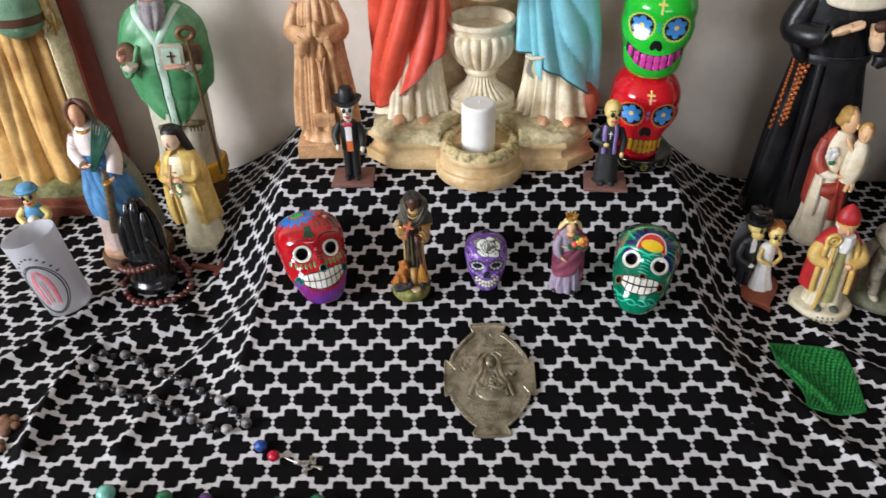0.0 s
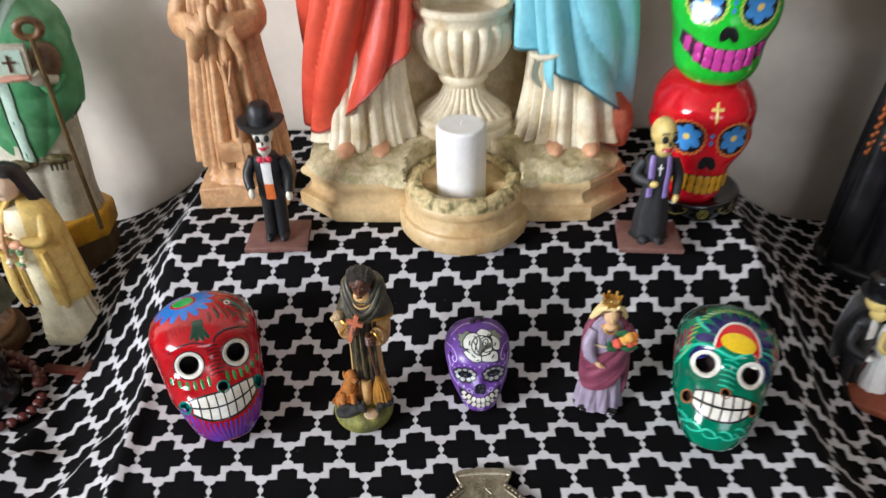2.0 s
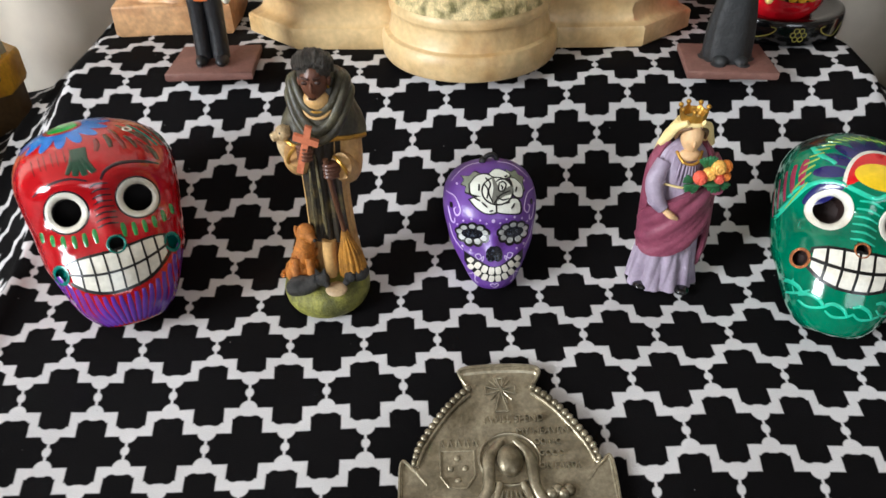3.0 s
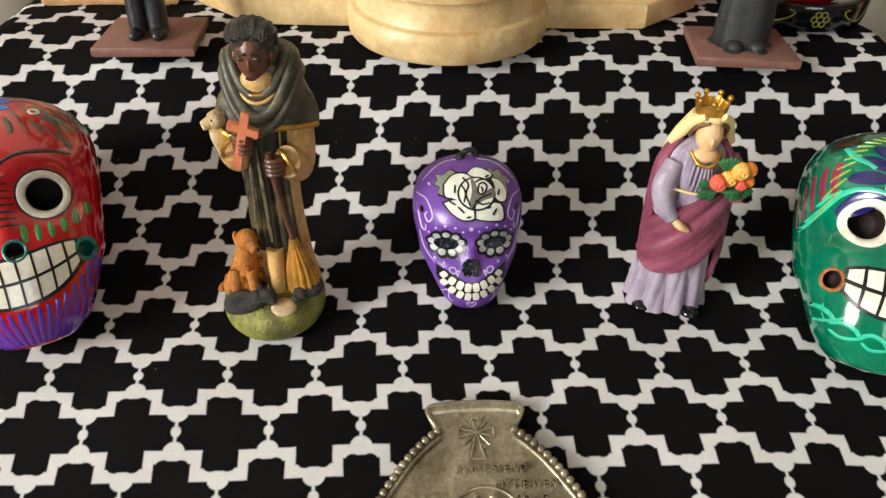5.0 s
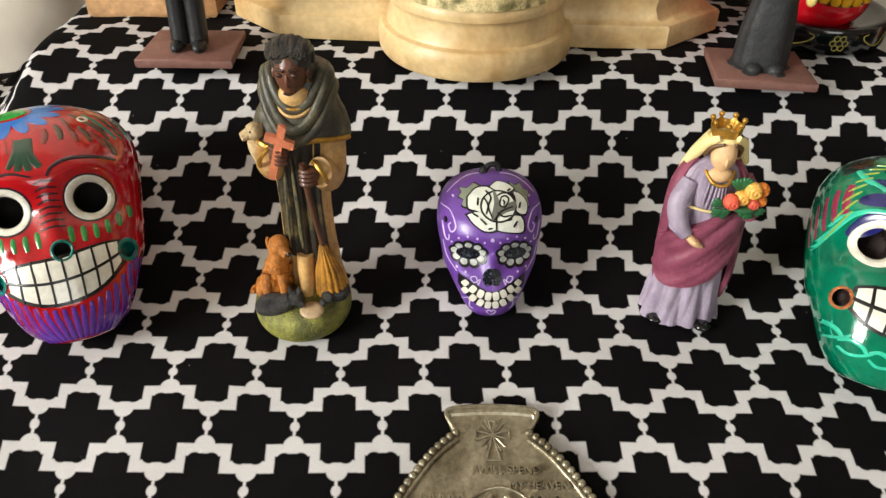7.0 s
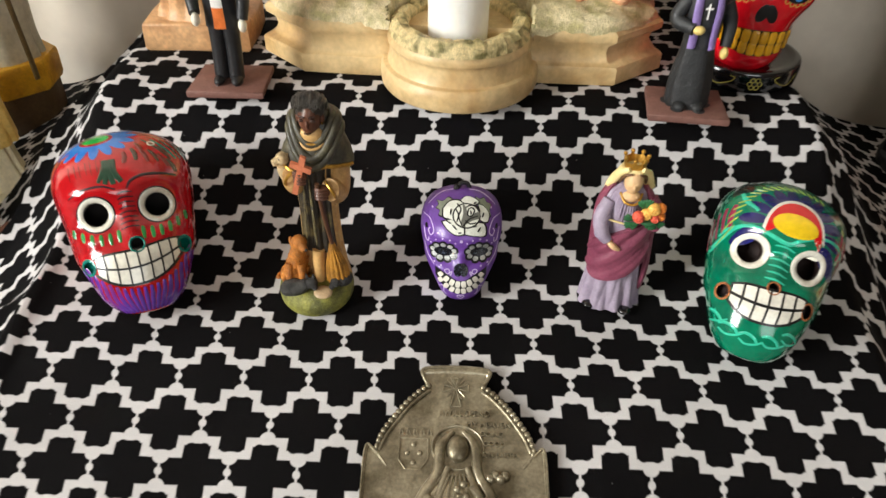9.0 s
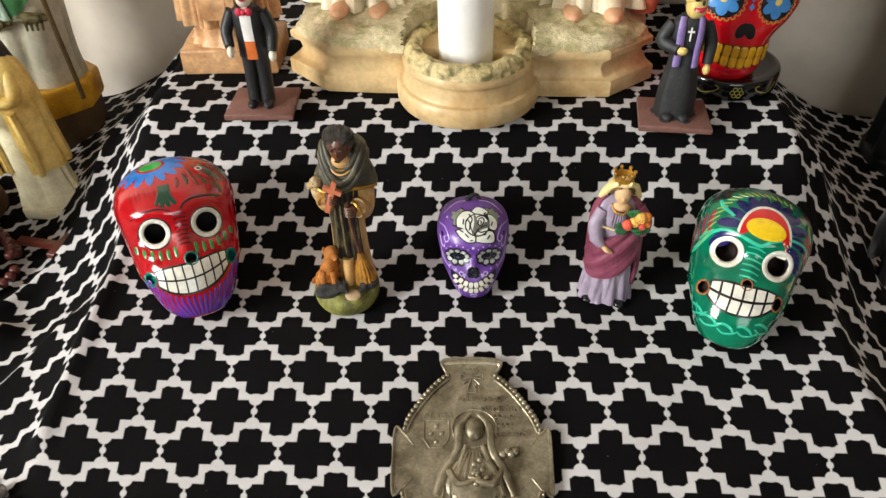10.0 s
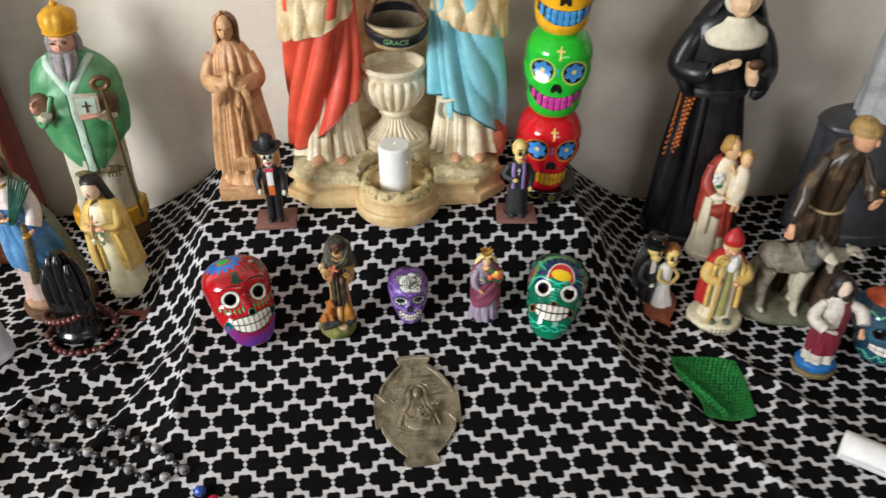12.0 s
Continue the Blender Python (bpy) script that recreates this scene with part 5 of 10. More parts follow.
    for x, z, a in ((-0.0046, 0.0585, 160), (-0.0040, 0.0560, 200), (0.0002, 0.0655, 110), (0.0024, 0.0660, 75), (0.0040, 0.0575, -60), (0.0098, 0.0575, -40), (-0.0016, 0.0560, 220), (0.0070, 0.0565, -80)):
        for da in (-24, 0, 24):
            k.blob((0.0004 + 0.8 * x + 0.0013 * math.cos(radians(a + da)), -0.0128, z + 0.0013 * math.sin(radians(a + da))), (0.0026, 0.0006, 0.0010), LEAF, rot=(0, -a - da, 0), n=6)
    # head, veil, crown; the face is left blank
    k.head((-0.0036, -0.0030, 0.0728), 0.0054, FACE, None)
    k.tube([(-0.0036, -0.0008, 0.0640), (-0.0036, -0.0018, 0.0700)], [0.0038, 0.0030], FACE, n=14, sub=3)
    # open neckline with a gold collar, gathers falling from it
    k.blob((-0.0038, -0.0046, 0.0655), (0.0046, 0.0030, 0.0026), FACE, rot=(18, 0, 0), n=14)
    k.tube([(-0.0088, -0.0040, 0.0668), (-0.0068, -0.0078, 0.0642), (-0.0038, -0.0088, 0.0634), (-0.0008, -0.0078, 0.0642), (0.0012, -0.0040, 0.0668)], 0.00062, GOLD, n=8)
    for j in range(9):
        x = -0.0038 + 0.0010 * (j - 4)
        k.tube([(x, -0.0084 + 0.00022 * (j - 4) ** 2, 0.0632 + 0.00016 * (j - 4) ** 2), (-0.0040 + 1.25 * (x + 0.0038), -0.0092 + 0.00022 * (j - 4) ** 2, 0.0575), (-0.0044 + 1.0 * (x + 0.0038), -0.0080 + 0.0002 * (j - 4) ** 2, 0.0525)], [0.00035, 0.00060, 0.0004], MAUVE, n=8)
    TRESS = paint("brown_tress", (116, 82, 48), rough=0.45, var=0.25, scale=200)
    for sd in (-1, 1):
        k.tube([(-0.0036 + sd * 0.0018, -0.0066, 0.0782), (-0.0036 + sd * 0.0050, -0.0040, 0.0756), (-0.0036 + sd * 0.0058, -0.0014, 0.0712)], [0.0005, 0.0008, 0.0006], TRESS, n=8)
        k.tube([(-0.0036 + sd * 0.0030, -0.0048, 0.0796), (-0.0036 + sd * 0.0062, -0.0018, 0.0762), (-0.0036 + sd * 0.0078, 0.0012, 0.0718), (-0.0038 + sd * 0.0104, 0.0022, 0.0668)], [0.0008, 0.0014, 0.0017, 0.0010], VEIL, n=10, flat=1.4)
    rows = []
    for z, rx, ry, cx, cy in ((0.0610, 0.0104, 0.0058, -0.0042, 0.0070), (0.0655, 0.0098, 0.0066, -0.0044, 0.0052), (0.0700, 0.0084, 0.0070, -0.0043, 0.0036), (0.0745, 0.0068, 0.0066, -0.0040, 0.0018), (0.0780, 0.0055, 0.0058, -0.0037, 0.0008)):
        pts = [radians(-34 + 248 * j / 49) for j in range(50)]
        out = [(cx + rx * (1 + 0.03 * crease(9 * a)) * math.cos(a), cy + ry * (1 + 0.03 * crease(9 * a)) * math.sin(a), z) for a in pts]
        rows.append(out + [(cx + (x - cx) * 0.87, cy + (y - cy) * 0.87, z) for x, y, z in out[::-1]])
    k.rings(rows, VEIL)
    k.blob((-0.0036, -0.0002, 0.0772), (0.0053, 0.0056, 0.0028), VEIL, n=12)
    k.rings([[(-0.0036 + (r + (0.0005 if z > 0.0815 else 0)) * math.cos(a), 0.0003 + r * math.sin(a), z + (0.0015 * max(0, math.cos(7 * a)) ** 2 if z > 0.0815 else 0)) for a in (2 * math.pi * i / 70 for i in range(70))]
             for r, z in ((0.0038, 0.0775), (0.0046, 0.0777), (0.0050, 0.0820), (0.0046, 0.0820), (0.0038, 0.0790))], GOLD, cap0=False)
    for i in range(7):
        a = 2 * math.pi * i / 7
        k.blob((-0.0036 + 0.0053 * math.cos(a), 0.0003 + 0.0050 * math.sin(a), 0.0838), 0.0010, GOLD, n=8)
    for x, y in ((-0.0150, -0.0070), (0.0025, -0.0105)):
        k.blob((x, y, 0.0012), (0.0034, 0.0034, 0.0018), BLACK_GLOSS, n=8)
    ob = k.object("crowned_lady_figurine", pose(0.1530, 0.6005, seat(0.152, 0.6) - 0.0005))
    tagged(ob, "small crowned lady figurine in mauve gown holding roses", "figurine")


well_statue()
monk_statue()
charro_figure()
priest_figure()
robe_friar_figurine()
lady_figurine()


# ---- painted skulls and the medal ----
from mathutils.bvhtree import BVHTree


class Skin:
    """Lays paint on the surface of a shell: filled shapes, rings and brush strokes."""

    def __init__(self, clay, lift=0.00012):
        self.tree = BVHTree.FromPolygons([Vector(v) for v in clay.v], clay.f)
        self.lift = lift
        self.turn(0)

    def turn(self, down, side=0):
        """Look at the shell from the front, tipped down (degrees) to paint its crown, or from a side."""
        m = pose(0, 0, 0, -down, 0, side).to_3x3()
        self.U, self.V, self.D = m @ Vector((1, 0, 0)), m @ Vector((0, 0, 1)), m @ Vector((0, 1, 0))

    def at(self, u, v, lift=1.0):
        o = self.U * u + self.V * v - self.D * 0.5
        loc, nor, _, _ = self.tree.ray_cast(o, self.D)
        if loc is None:
            loc, nor, _, _ = self.tree.find_nearest(o + self.D * 0.5)
        if nor.dot(self.D) > 0:
            nor = -nor
        return loc + nor * self.lift * lift

    def fill(self, k, outline, mat, lift=1.0):
        o = np.array(outline, float)
        c = o.mean(axis=0)
        rows = [[tuple(self.at(*(c + (q - c) * s), lift)) for q in o] for s in (1.0, 0.88, 0.76, 0.64, 0.52, 0.40, 0.28, 0.16, 0.04)]
        rows.insert(0, [tuple(self.at(*q, -1.5)) for q in o])
        k.rings(rows, mat, cap0=False)

    def oval(self, k, u, v, ru, rv, mat, lift=1.0, n=28, turn=0.0):
        t = radians(turn)
        pts = []
        for i in range(n):
            a = 2 * math.pi * i / n
            x, y = ru * math.cos(a), rv * math.sin(a)
            pts.append((u + x * math.cos(t) - y * math.sin(t), v + x * math.sin(t) + y * math.cos(t)))
        self.fill(k, pts, mat, lift)

    def band(self, k, u, v, r0, r1, mat, lift=1.0, n=40, sq=1.0):
        rows = [[tuple(self.at(u + r * math.cos(a), v + r * sq * math.sin(a), l)) for a in (2 * math.pi * i / n for i in range(n))] for r, l in ((r0, -1), (r0 * 0.9 + r1 * 0.1, lift), (r1 * 0.9 + r0 * 0.1, lift), (r1, -1))]
        k.rings(rows, mat, True, False, False)

    def stroke(self, k, pts, width, mat, lift=1.0, sub=6, taper=0.35):
        ks = spline(pts, sub)
        P = np.array(ks)
        n = len(P)
        d = np.gradient(P, axis=0)
        d /= np.linalg.norm(d, axis=1)[:, None] + 1e-12
        nrm = np.stack([-d[:, 1], d[:, 0]], axis=1)
        rows = []
        for i in range(n):
            w = 0.5 * width * (taper + (1 - taper) * math.sin(math.pi * (0.08 + 0.84 * i / (n - 1))) ** 0.6)
            rows.append([tuple(self.at(*(P[i] + nrm[i] * w * s), l)) for s, l in ((-1, -1), (-0.7, lift), (0, lift * 1.15), (0.7, lift), (1, -1))])
        k.rings(rows, mat, False)

    def flower(self, k, u, v, r, petals, petal, mat, lift=1.0, turn=0.0):
        for i in range(petals):
            a = 2 * math.pi * i / petals + turn
            self.oval(k, u + 0.58 * r * math.cos(a), v + 0.58 * r * math.sin(a), r * 0.42, petal * r, mat, lift, 16, math.degrees(a))


def skull_shell(w, d, h, mat, cheek=0.0, jaw=0.74, eye=None, eye_r=0.0, dark=None, pick=None, n=150, holes=(), carve=0.0, sockets=None):
    """A hollow-eyed skull, base at z = 0, facing -y."""
    keys = [(0.0, 0.56 * jaw, -0.62, 0.30), (0.03, 0.74 * jaw, -0.78, 0.44), (0.10, 0.92 * jaw, -0.90, 0.56), (0.20, 1.0 * jaw, -0.95, 0.66), (0.32, 1.04 * jaw + 0.02, -0.97, 0.76),
            (0.43, 0.5 * (jaw + 1.0) + cheek, -0.97, 0.88), (0.52, 0.965 + cheek, -0.95, 0.97), (0.60, 0.985, -0.93, 1.0)]
    for t in range(0, 88, 8):
        c, s = math.cos(radians(t)), math.sin(radians(t))
        keys.append((0.66 + 0.34 * s, 1.0 * c ** 0.92, 0.04 - 0.97 * c ** 0.92, 0.04 + 0.96 * c ** 0.92))
    k = Clay()
    rows = []
    for z, rx, f, b in spline(keys, 5):
        cy, ry = 0.5 * (f + b) * d / 2, 0.5 * (b - f) * d / 2
        row = []
        for i in range(n):
            a = 2 * math.pi * i / n
            c, s = math.cos(a), math.sin(a)
            c, s = math.copysign(abs(c) ** 0.9, c), math.copysign(abs(s) ** 0.9, s)
            row.append([w / 2 * rx * c, cy + ry * s, z * h])
        rows.append(row)
    for row in rows:
        for p in row:
            if p[1] < 0:
                # hollows under the brow and beneath the cheekbones
                if carve:
                    ex, ez = sockets or eye
                    for sd in (1, -1):
                        q = ((p[0] - sd * ex) / (0.17 * w)) ** 2 + ((p[2] - ez) / (0.13 * h)) ** 2
                        p[1] += carve * 0.075 * w * math.exp(-q)
                    side = min(1.0, max(0.0, (abs(p[0]) / w - 0.22) / 0.14))
                    p[1] += carve * 0.10 * w * side * math.exp(-((p[2] / h - 0.27) / 0.085) ** 2)
                    p[1] -= carve * 0.030 * w * math.exp(-((p[2] / h - 0.435) / 0.05) ** 2) * side
                    p[1] -= carve * 0.030 * w * math.exp(-((p[2] / h - 0.74) / 0.06) ** 2)
                # brow, nose bridge and sockets
                for ex, ez, er, dep in ([(s * eye[0], eye[1], eye_r, 0.34 * w * 0.5) for s in (1, -1)] if eye else []) + list(holes):
                    q = math.hypot(p[0] - ex, p[2] - ez) / er
                    if q < 1:
                        p[1] += dep * (1 - q ** 6)
    def paintfn(u, v):
        i = min(int(u * (len(rows) - 1)), len(rows) - 2)
        q = rows[i][int(v * n) % n]
        r = rows[i + 1][(int(v * n) + 1) % n]
        c = [(q[j] + r[j]) / 2 for j in range(3)]
        if c[1] < 0 and dark:
            for ex, ez, er, _ in ([(s * eye[0], eye[1], eye_r, 0) for s in (1, -1)] if eye else []) + list(holes):
                if math.hypot(c[0] - ex, c[2] - ez) < er * 1.04:
                    return dark
        return pick(c) if pick else mat
    k.rings([[tuple(p) for p in r] for r in rows], mat, pick=paintfn)
    return k


def glaze(name, chip, chip2=None, amount=0.35, rough=0.22):
    return paint(name, chip, rough=rough, var=0.10, scale=45, bump=0.05, coat=0.7, chip2=chip2, amount=amount)


def toothed_mouth(th, skin, cx, z0, half, hgt, cols, white, ink, slant=0.0, bow=0.0, gap=0.0009):
    """A grin: white plate, ink outline, a middle line and cross lines."""
    def edge(t, up):
        x = cx + half * t
        return (x, z0 + slant * t + bow * t * t + up * hgt * 0.5 * (1 - 0.50 * abs(t) ** 3))
    ts = np.linspace(-1, 1, 17)
    top, low = [edge(t, 1) for t in ts], [edge(t, -1) for t in ts]
    k = Clay()
    skin.fill(k, top + low[::-1], ink, 1.2)
    part("mouth_outline", k, th)
    k = Clay()
    s = 0.93
    skin.fill(k, [(cx + (x - cx) * s, z0 + slant * (x - cx) / half + bow * ((x - cx) / half) ** 2 + (z - z0 - slant * (x - cx) / half - bow * ((x - cx) / half) ** 2) * 0.86) for x, z in top + low[::-1]], white, 2.6)
    part("teeth", k, th)
    k = Clay()
    skin.stroke(k, [edge(t, 0.0) for t in np.linspace(-0.97, 0.97, 9)], gap * 1.3, ink, 3.6, 3, 0.8)
    for i in range(1, cols):
        t = -1 + 2 * i / cols
        a, b = edge(t, 1), edge(t, -1)
        skin.stroke(k, [a, ((a[0] + b[0]) / 2 + 0.0003, (a[1] + b[1]) / 2), b], gap, ink, 3.6, 4, 0.8)
    singles("tooth_line", k, th)


def face_skull(keys, across, deep, mat, holes=(), n=260, eye=0.0, relief=1.0):
    """A skull about the midpoint between its eyes, facing -y. keys, in millimetres: height, half width, front, back.
    Gives the pierced shell and the whole one that paint is laid on. holes: (x, z, radius, depth, paint)."""
    def build(pierced):
        rows = []
        for z, w, f, b in spline(keys, 7):
            z, w, f, b = z / 1000, w * across / 1000, f / 1000, b / 1000
            b = f + (b - f) * deep
            row = []
            for i in range(n):
                a = 2 * math.pi * i / n
                a = a + 0.32 * math.sin(2 * a) * (1 if math.sin(a) < 0 else 0.3)
                c, q = math.cos(a), math.sin(a)
                c, q = math.copysign(abs(c) ** 0.9, c), math.copysign(abs(q) ** 0.9, q)
                x, y = w * c, 0.5 * (f + b) + 0.5 * (b - f) * q
                if q < 0 and eye:
                    e = eye
                    for sd in (1, -1):
                        y += relief * 0.20 * e * -q * math.exp(-((x - sd * e) / (0.62 * e)) ** 2 - (z / (0.62 * e)) ** 2)
                        y -= relief * 0.14 * e * -q * math.exp(-((x - sd * 1.35 * e) / (0.6 * e)) ** 2 - ((z + 0.85 * e) / (0.32 * e)) ** 2)
                        y -= relief * 0.10 * e * -q * math.exp(-((x - sd * 0.9 * e) / (0.9 * e)) ** 2 - ((z - 0.75 * e) / (0.3 * e)) ** 2)
                    y -= relief * 0.16 * e * math.exp(-(x / (0.32 * e)) ** 2 - ((z + 0.55 * e) / (0.6 * e)) ** 2)
                    y -= relief * 0.10 * e * math.exp(-(x / (1.1 * e)) ** 2 - ((z + 1.75 * e) / (0.45 * e)) ** 2)
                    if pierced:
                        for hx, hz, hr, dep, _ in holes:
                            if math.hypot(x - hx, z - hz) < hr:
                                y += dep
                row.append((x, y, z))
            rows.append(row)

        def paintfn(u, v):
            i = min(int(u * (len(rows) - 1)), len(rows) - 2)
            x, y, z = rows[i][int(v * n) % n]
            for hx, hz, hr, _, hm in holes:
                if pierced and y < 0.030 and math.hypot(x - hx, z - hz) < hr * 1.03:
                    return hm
            return mat
        k = Clay()
        k.rings(rows, mat, pick=paintfn)
        return k
    return build(True), build(False)


def socket(th, skin, x, z, r0, r1, rim, wall, name="eye_ring", deep=0.005, tall=1.0, proud=0.0006, label=""):
    """A moulded rim round a hole, with the wall of the hole behind it."""
    k = Clay()
    nn = 48
    rows = []
    for r, out in ((r0 * 0.97, -deep), (r0, -0.0012), (r0 * 1.02, 0.0002), (0.5 * (r0 + r1), proud), (r1 * 0.95, 0.6 * proud), (r1, -0.0006)):
        row = []
        for i in range(nn):
            a = 2 * math.pi * i / nn
            q = skin.at(x + r * math.cos(a), z + r * tall * math.sin(a), 0.0)
            row.append((q.x, q.y - out, q.z))
        rows.append(row)
    k.rings(rows, rim, True, False, False, pick=lambda u, v: wall if u < 0.19 else rim)
    part(name, k, th, label)


INK = paint("black_ink", (14, 13, 13), rough=0.3, var=0.1, scale=80, bump=0.0)
ENAMEL = paint("white_enamel", (228, 224, 210), rough=0.20, var=0.10, scale=60, bump=0.05, coat=0.5, chip2=(206, 196, 172), amount=0.35)
# shade inside open eye and nose holes, put into a near-black colour
HOLE_SHADE = paint("hole_shade", (16, 9, 7), rough=0.8, var=0.2, bump=0.0)
BIG_SKULL = [(-54, 5, 2, 14), (-52.6, 12, -2, 20), (-47, 18.5, -5.5, 26), (-40, 22.5, -8, 31), (-34, 25, -8.5, 36), (-28, 27.5, -8, 42), (-22, 30, -7, 48), (-14, 31.5, -5, 55), (-6, 32.5, -2.5, 59), (0, 33.5, -2, 61),
             (8, 34.5, -3.5, 63), (16, 35, -2, 63), (24, 33.5, 3, 61), (31, 29.5, 10, 57), (37, 22, 19, 50), (41, 11, 28, 42), (42, 3, 33, 37)]


def red_skull():
    RED = glaze("red_glaze", (176, 8, 20), (140, 5, 15), 0.4, rough=0.10)
    PURPLE = glaze("purple_glaze", (92, 44, 150), (120, 28, 104), 0.5)
    GREEN, BLUE, TEALP, NAVY = glaze("leaf_green_glaze", (44, 132, 62)), glaze("bright_blue_glaze", (30, 112, 200)), glaze("teal_glaze", (8, 112, 100)), glaze("dark_ink_glaze", (34, 12, 30))
    DLEAF = glaze("dark_leaf_glaze", (8, 58, 38))
    th = thing("red_sugar_skull", pose(-0.0866, 0.5860, 0.1238, -32.4, 1.0, 26.5) @ Matrix.Diagonal((0.9373, 0.9373, 0.9373, 1)), "glossy red and purple painted ceramic skull with white grin", "skull ornament", "painted skulls")
    E = 0.0148
    k, whole = face_skull(BIG_SKULL, 1.007, 0.982, RED, ((-E, 0, 0.0072, 0.016, HOLE_SHADE), (E, 0, 0.0072, 0.016, HOLE_SHADE), (0.0015, -0.0178, 0.0036, 0.008, HOLE_SHADE), (-0.0236, -0.0256, 0.0034, 0.005, TEALP), (0.0238, -0.0226, 0.0034, 0.005, TEALP)), eye=E)
    skin = Skin(whole)
    part("shell", k, th)
    k = Clay()
    for sd in (-1, 1):
        skin.band(k, sd * E, 0.0, 0.0086, 0.0095, NAVY, 1.0)
    singles("eye_outline", k, th)
    for sd in (-1, 1):
        socket(th, skin, sd * E, 0.0, 0.0060, 0.0090, ENAMEL, HOLE_SHADE, "eye_ring", 0.010, proud=0.0010)
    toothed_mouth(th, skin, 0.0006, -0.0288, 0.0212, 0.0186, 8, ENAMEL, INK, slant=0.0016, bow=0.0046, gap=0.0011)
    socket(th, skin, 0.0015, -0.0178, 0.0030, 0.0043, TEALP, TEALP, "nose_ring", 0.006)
    for x, z in ((-0.0236, -0.0256), (0.0238, -0.0226)):
        socket(th, skin, x, z, 0.0024, 0.0039, TEALP, TEALP, "mouth_corner", 0.004, 1.25)
    # jaw: purple strokes, broad above and pointed below, on red
    k = Clay()
    for i in range(-8, 9):
        x = 0.0031 * i + 0.0006
        top = -0.0395 + 0.0135 * (abs(x) / 0.024) ** 2.4
        skin.stroke(k, [(x * 1.05, top), (x * 1.0, top - 0.0040), (x * 0.93, -0.0445), (x * 0.72, -0.0500), (x * 0.6, -0.0524)], 0.0026, PURPLE, 1.2, 5, 0.35)
    for sd in (-1, 1):
        skin.turn(0, sd * 48)
        for i in range(5):
            u = sd * (0.0225 + 0.0034 * i)
            skin.stroke(k, [(u, -0.0270), (u, -0.0340), (u * 0.93, -0.0430), (u * 0.8, -0.0490)], 0.0028, PURPLE, 1.2, 5, 0.5)
    skin.turn(0)
    singles("chin_stripe", k, th, "purple strokes on red")
    k = Clay()
    for sd in (-1, 1):
        for i in range(6):
            x = sd * (0.0058 + 0.0043 * i)
            t = -0.0103 + 0.0011 * (i - 1.5) ** 2 * 0.35
            skin.stroke(k, [(x, t), (x * 1.005, t - 0.0024), (x * 1.0, t - 0.0062 + 0.0003 * i)], 0.0024, GREEN, 1.4, 4, 0.25)
    singles("cheek_stroke", k, th, "green brush strokes")
    k = Clay()
    for i in range(8):
        z = -0.0088 + 0.0025 * i
        skin.stroke(k, [(-0.0042 + 0.0002 * i, z - 0.0006), (0.0, z + 0.0004), (0.0046, z - 0.0002)], 0.0009, NAVY, 1.3, 4, 0.3)
    skin.stroke(k, [(0.0022, 0.0105), (0.0050, 0.0140), (0.0110, 0.0160), (0.0200, 0.0152), (0.0270, 0.0130)], 0.0018, NAVY, 1.3, 6, 0.3)
    skin.stroke(k, [(-0.0030, 0.0110), (-0.0100, 0.0135), (-0.0190, 0.0128), (-0.0260, 0.0098)], 0.0013, NAVY, 1.3, 6, 0.3)
    singles("brow_line", k, th)
    # dark green fan on the forehead and brown feathering over the right of the crown
    k = Clay()
    for i in range(7):
        a = radians(-122 + 9 * i + 5 * (i % 2))
        skin.stroke(k, [(-0.0060 + 0.0008 * i, 0.0262), (-0.0040 + 0.006 * math.cos(a), 0.0255 + 0.006 * math.sin(a)), (-0.0036 + 0.0125 * math.cos(a), 0.0255 + 0.0120 * math.sin(a))], 0.0030, DLEAF, 1.2 + 0.05 * i, 5, 0.3)
    singles("painted_leaf", k, th, "dark green fan of leaves")
    DUSKY = glaze("brown_green_glaze", (70, 44, 30), (48, 56, 36), 0.6)
    CARMINE = glaze("dull_carmine_glaze", (120, 30, 30), (92, 50, 36), 0.6)
    skin.turn(25)
    k = Clay()
    for i, (x, z, a, ln) in enumerate(((0.004, 0.030, -95, 0.008), (0.008, 0.032, -80, 0.009), (0.012, 0.031, -72, 0.010), (0.016, 0.030, -64, 0.009), (0.020, 0.027, -60, 0.009), (0.024, 0.024, -66, 0.008), (0.010, 0.036, -70, 0.009), (0.021, 0.033, -58, 0.008))):
        c, q = math.cos(radians(a)), math.sin(radians(a))
        skin.stroke(k, [(x, z), (x + 0.5 * ln * c + 0.0006, z + 0.5 * ln * q), (x + ln * c, z + ln * q)], 0.0030 - 0.0002 * (i % 4), (CARMINE, DUSKY)[i % 2], 1.15 + 0.04 * i, 5, 0.3)
    for i in range(7):
        x = -0.0235 + 0.0027 * i + 0.0004 * (i % 2)
        skin.stroke(k, [(x, 0.0275), (x * 0.99, 0.0225 - 0.0005 * (i % 3)), (x * 0.98, 0.0185 + 0.0008 * (i % 2))], 0.0006, CARMINE, 1.2, 4, 0.3)
    singles("feather_stroke", k, th, "dull brown feather strokes")
    skin.turn(20, 48)
    k = Clay()
    for i in range(6):
        skin.stroke(k, [(0.022 + 0.0040 * i, 0.0330 - 0.0014 * i), (0.023 + 0.0040 * i, 0.0250 - 0.0010 * i), (0.025 + 0.0038 * i, 0.0160)], 0.0028, (DUSKY, TEALP, DLEAF)[i % 3], 1.2, 5, 0.3)
    singles("side_leaf", k, th, "teal and brown leaf strokes")
    skin.turn(35)
    k = Clay()
    skin.band(k, 0.0180, 0.0345, 0.0011, 0.0021, ENAMEL, 1.6, 24)
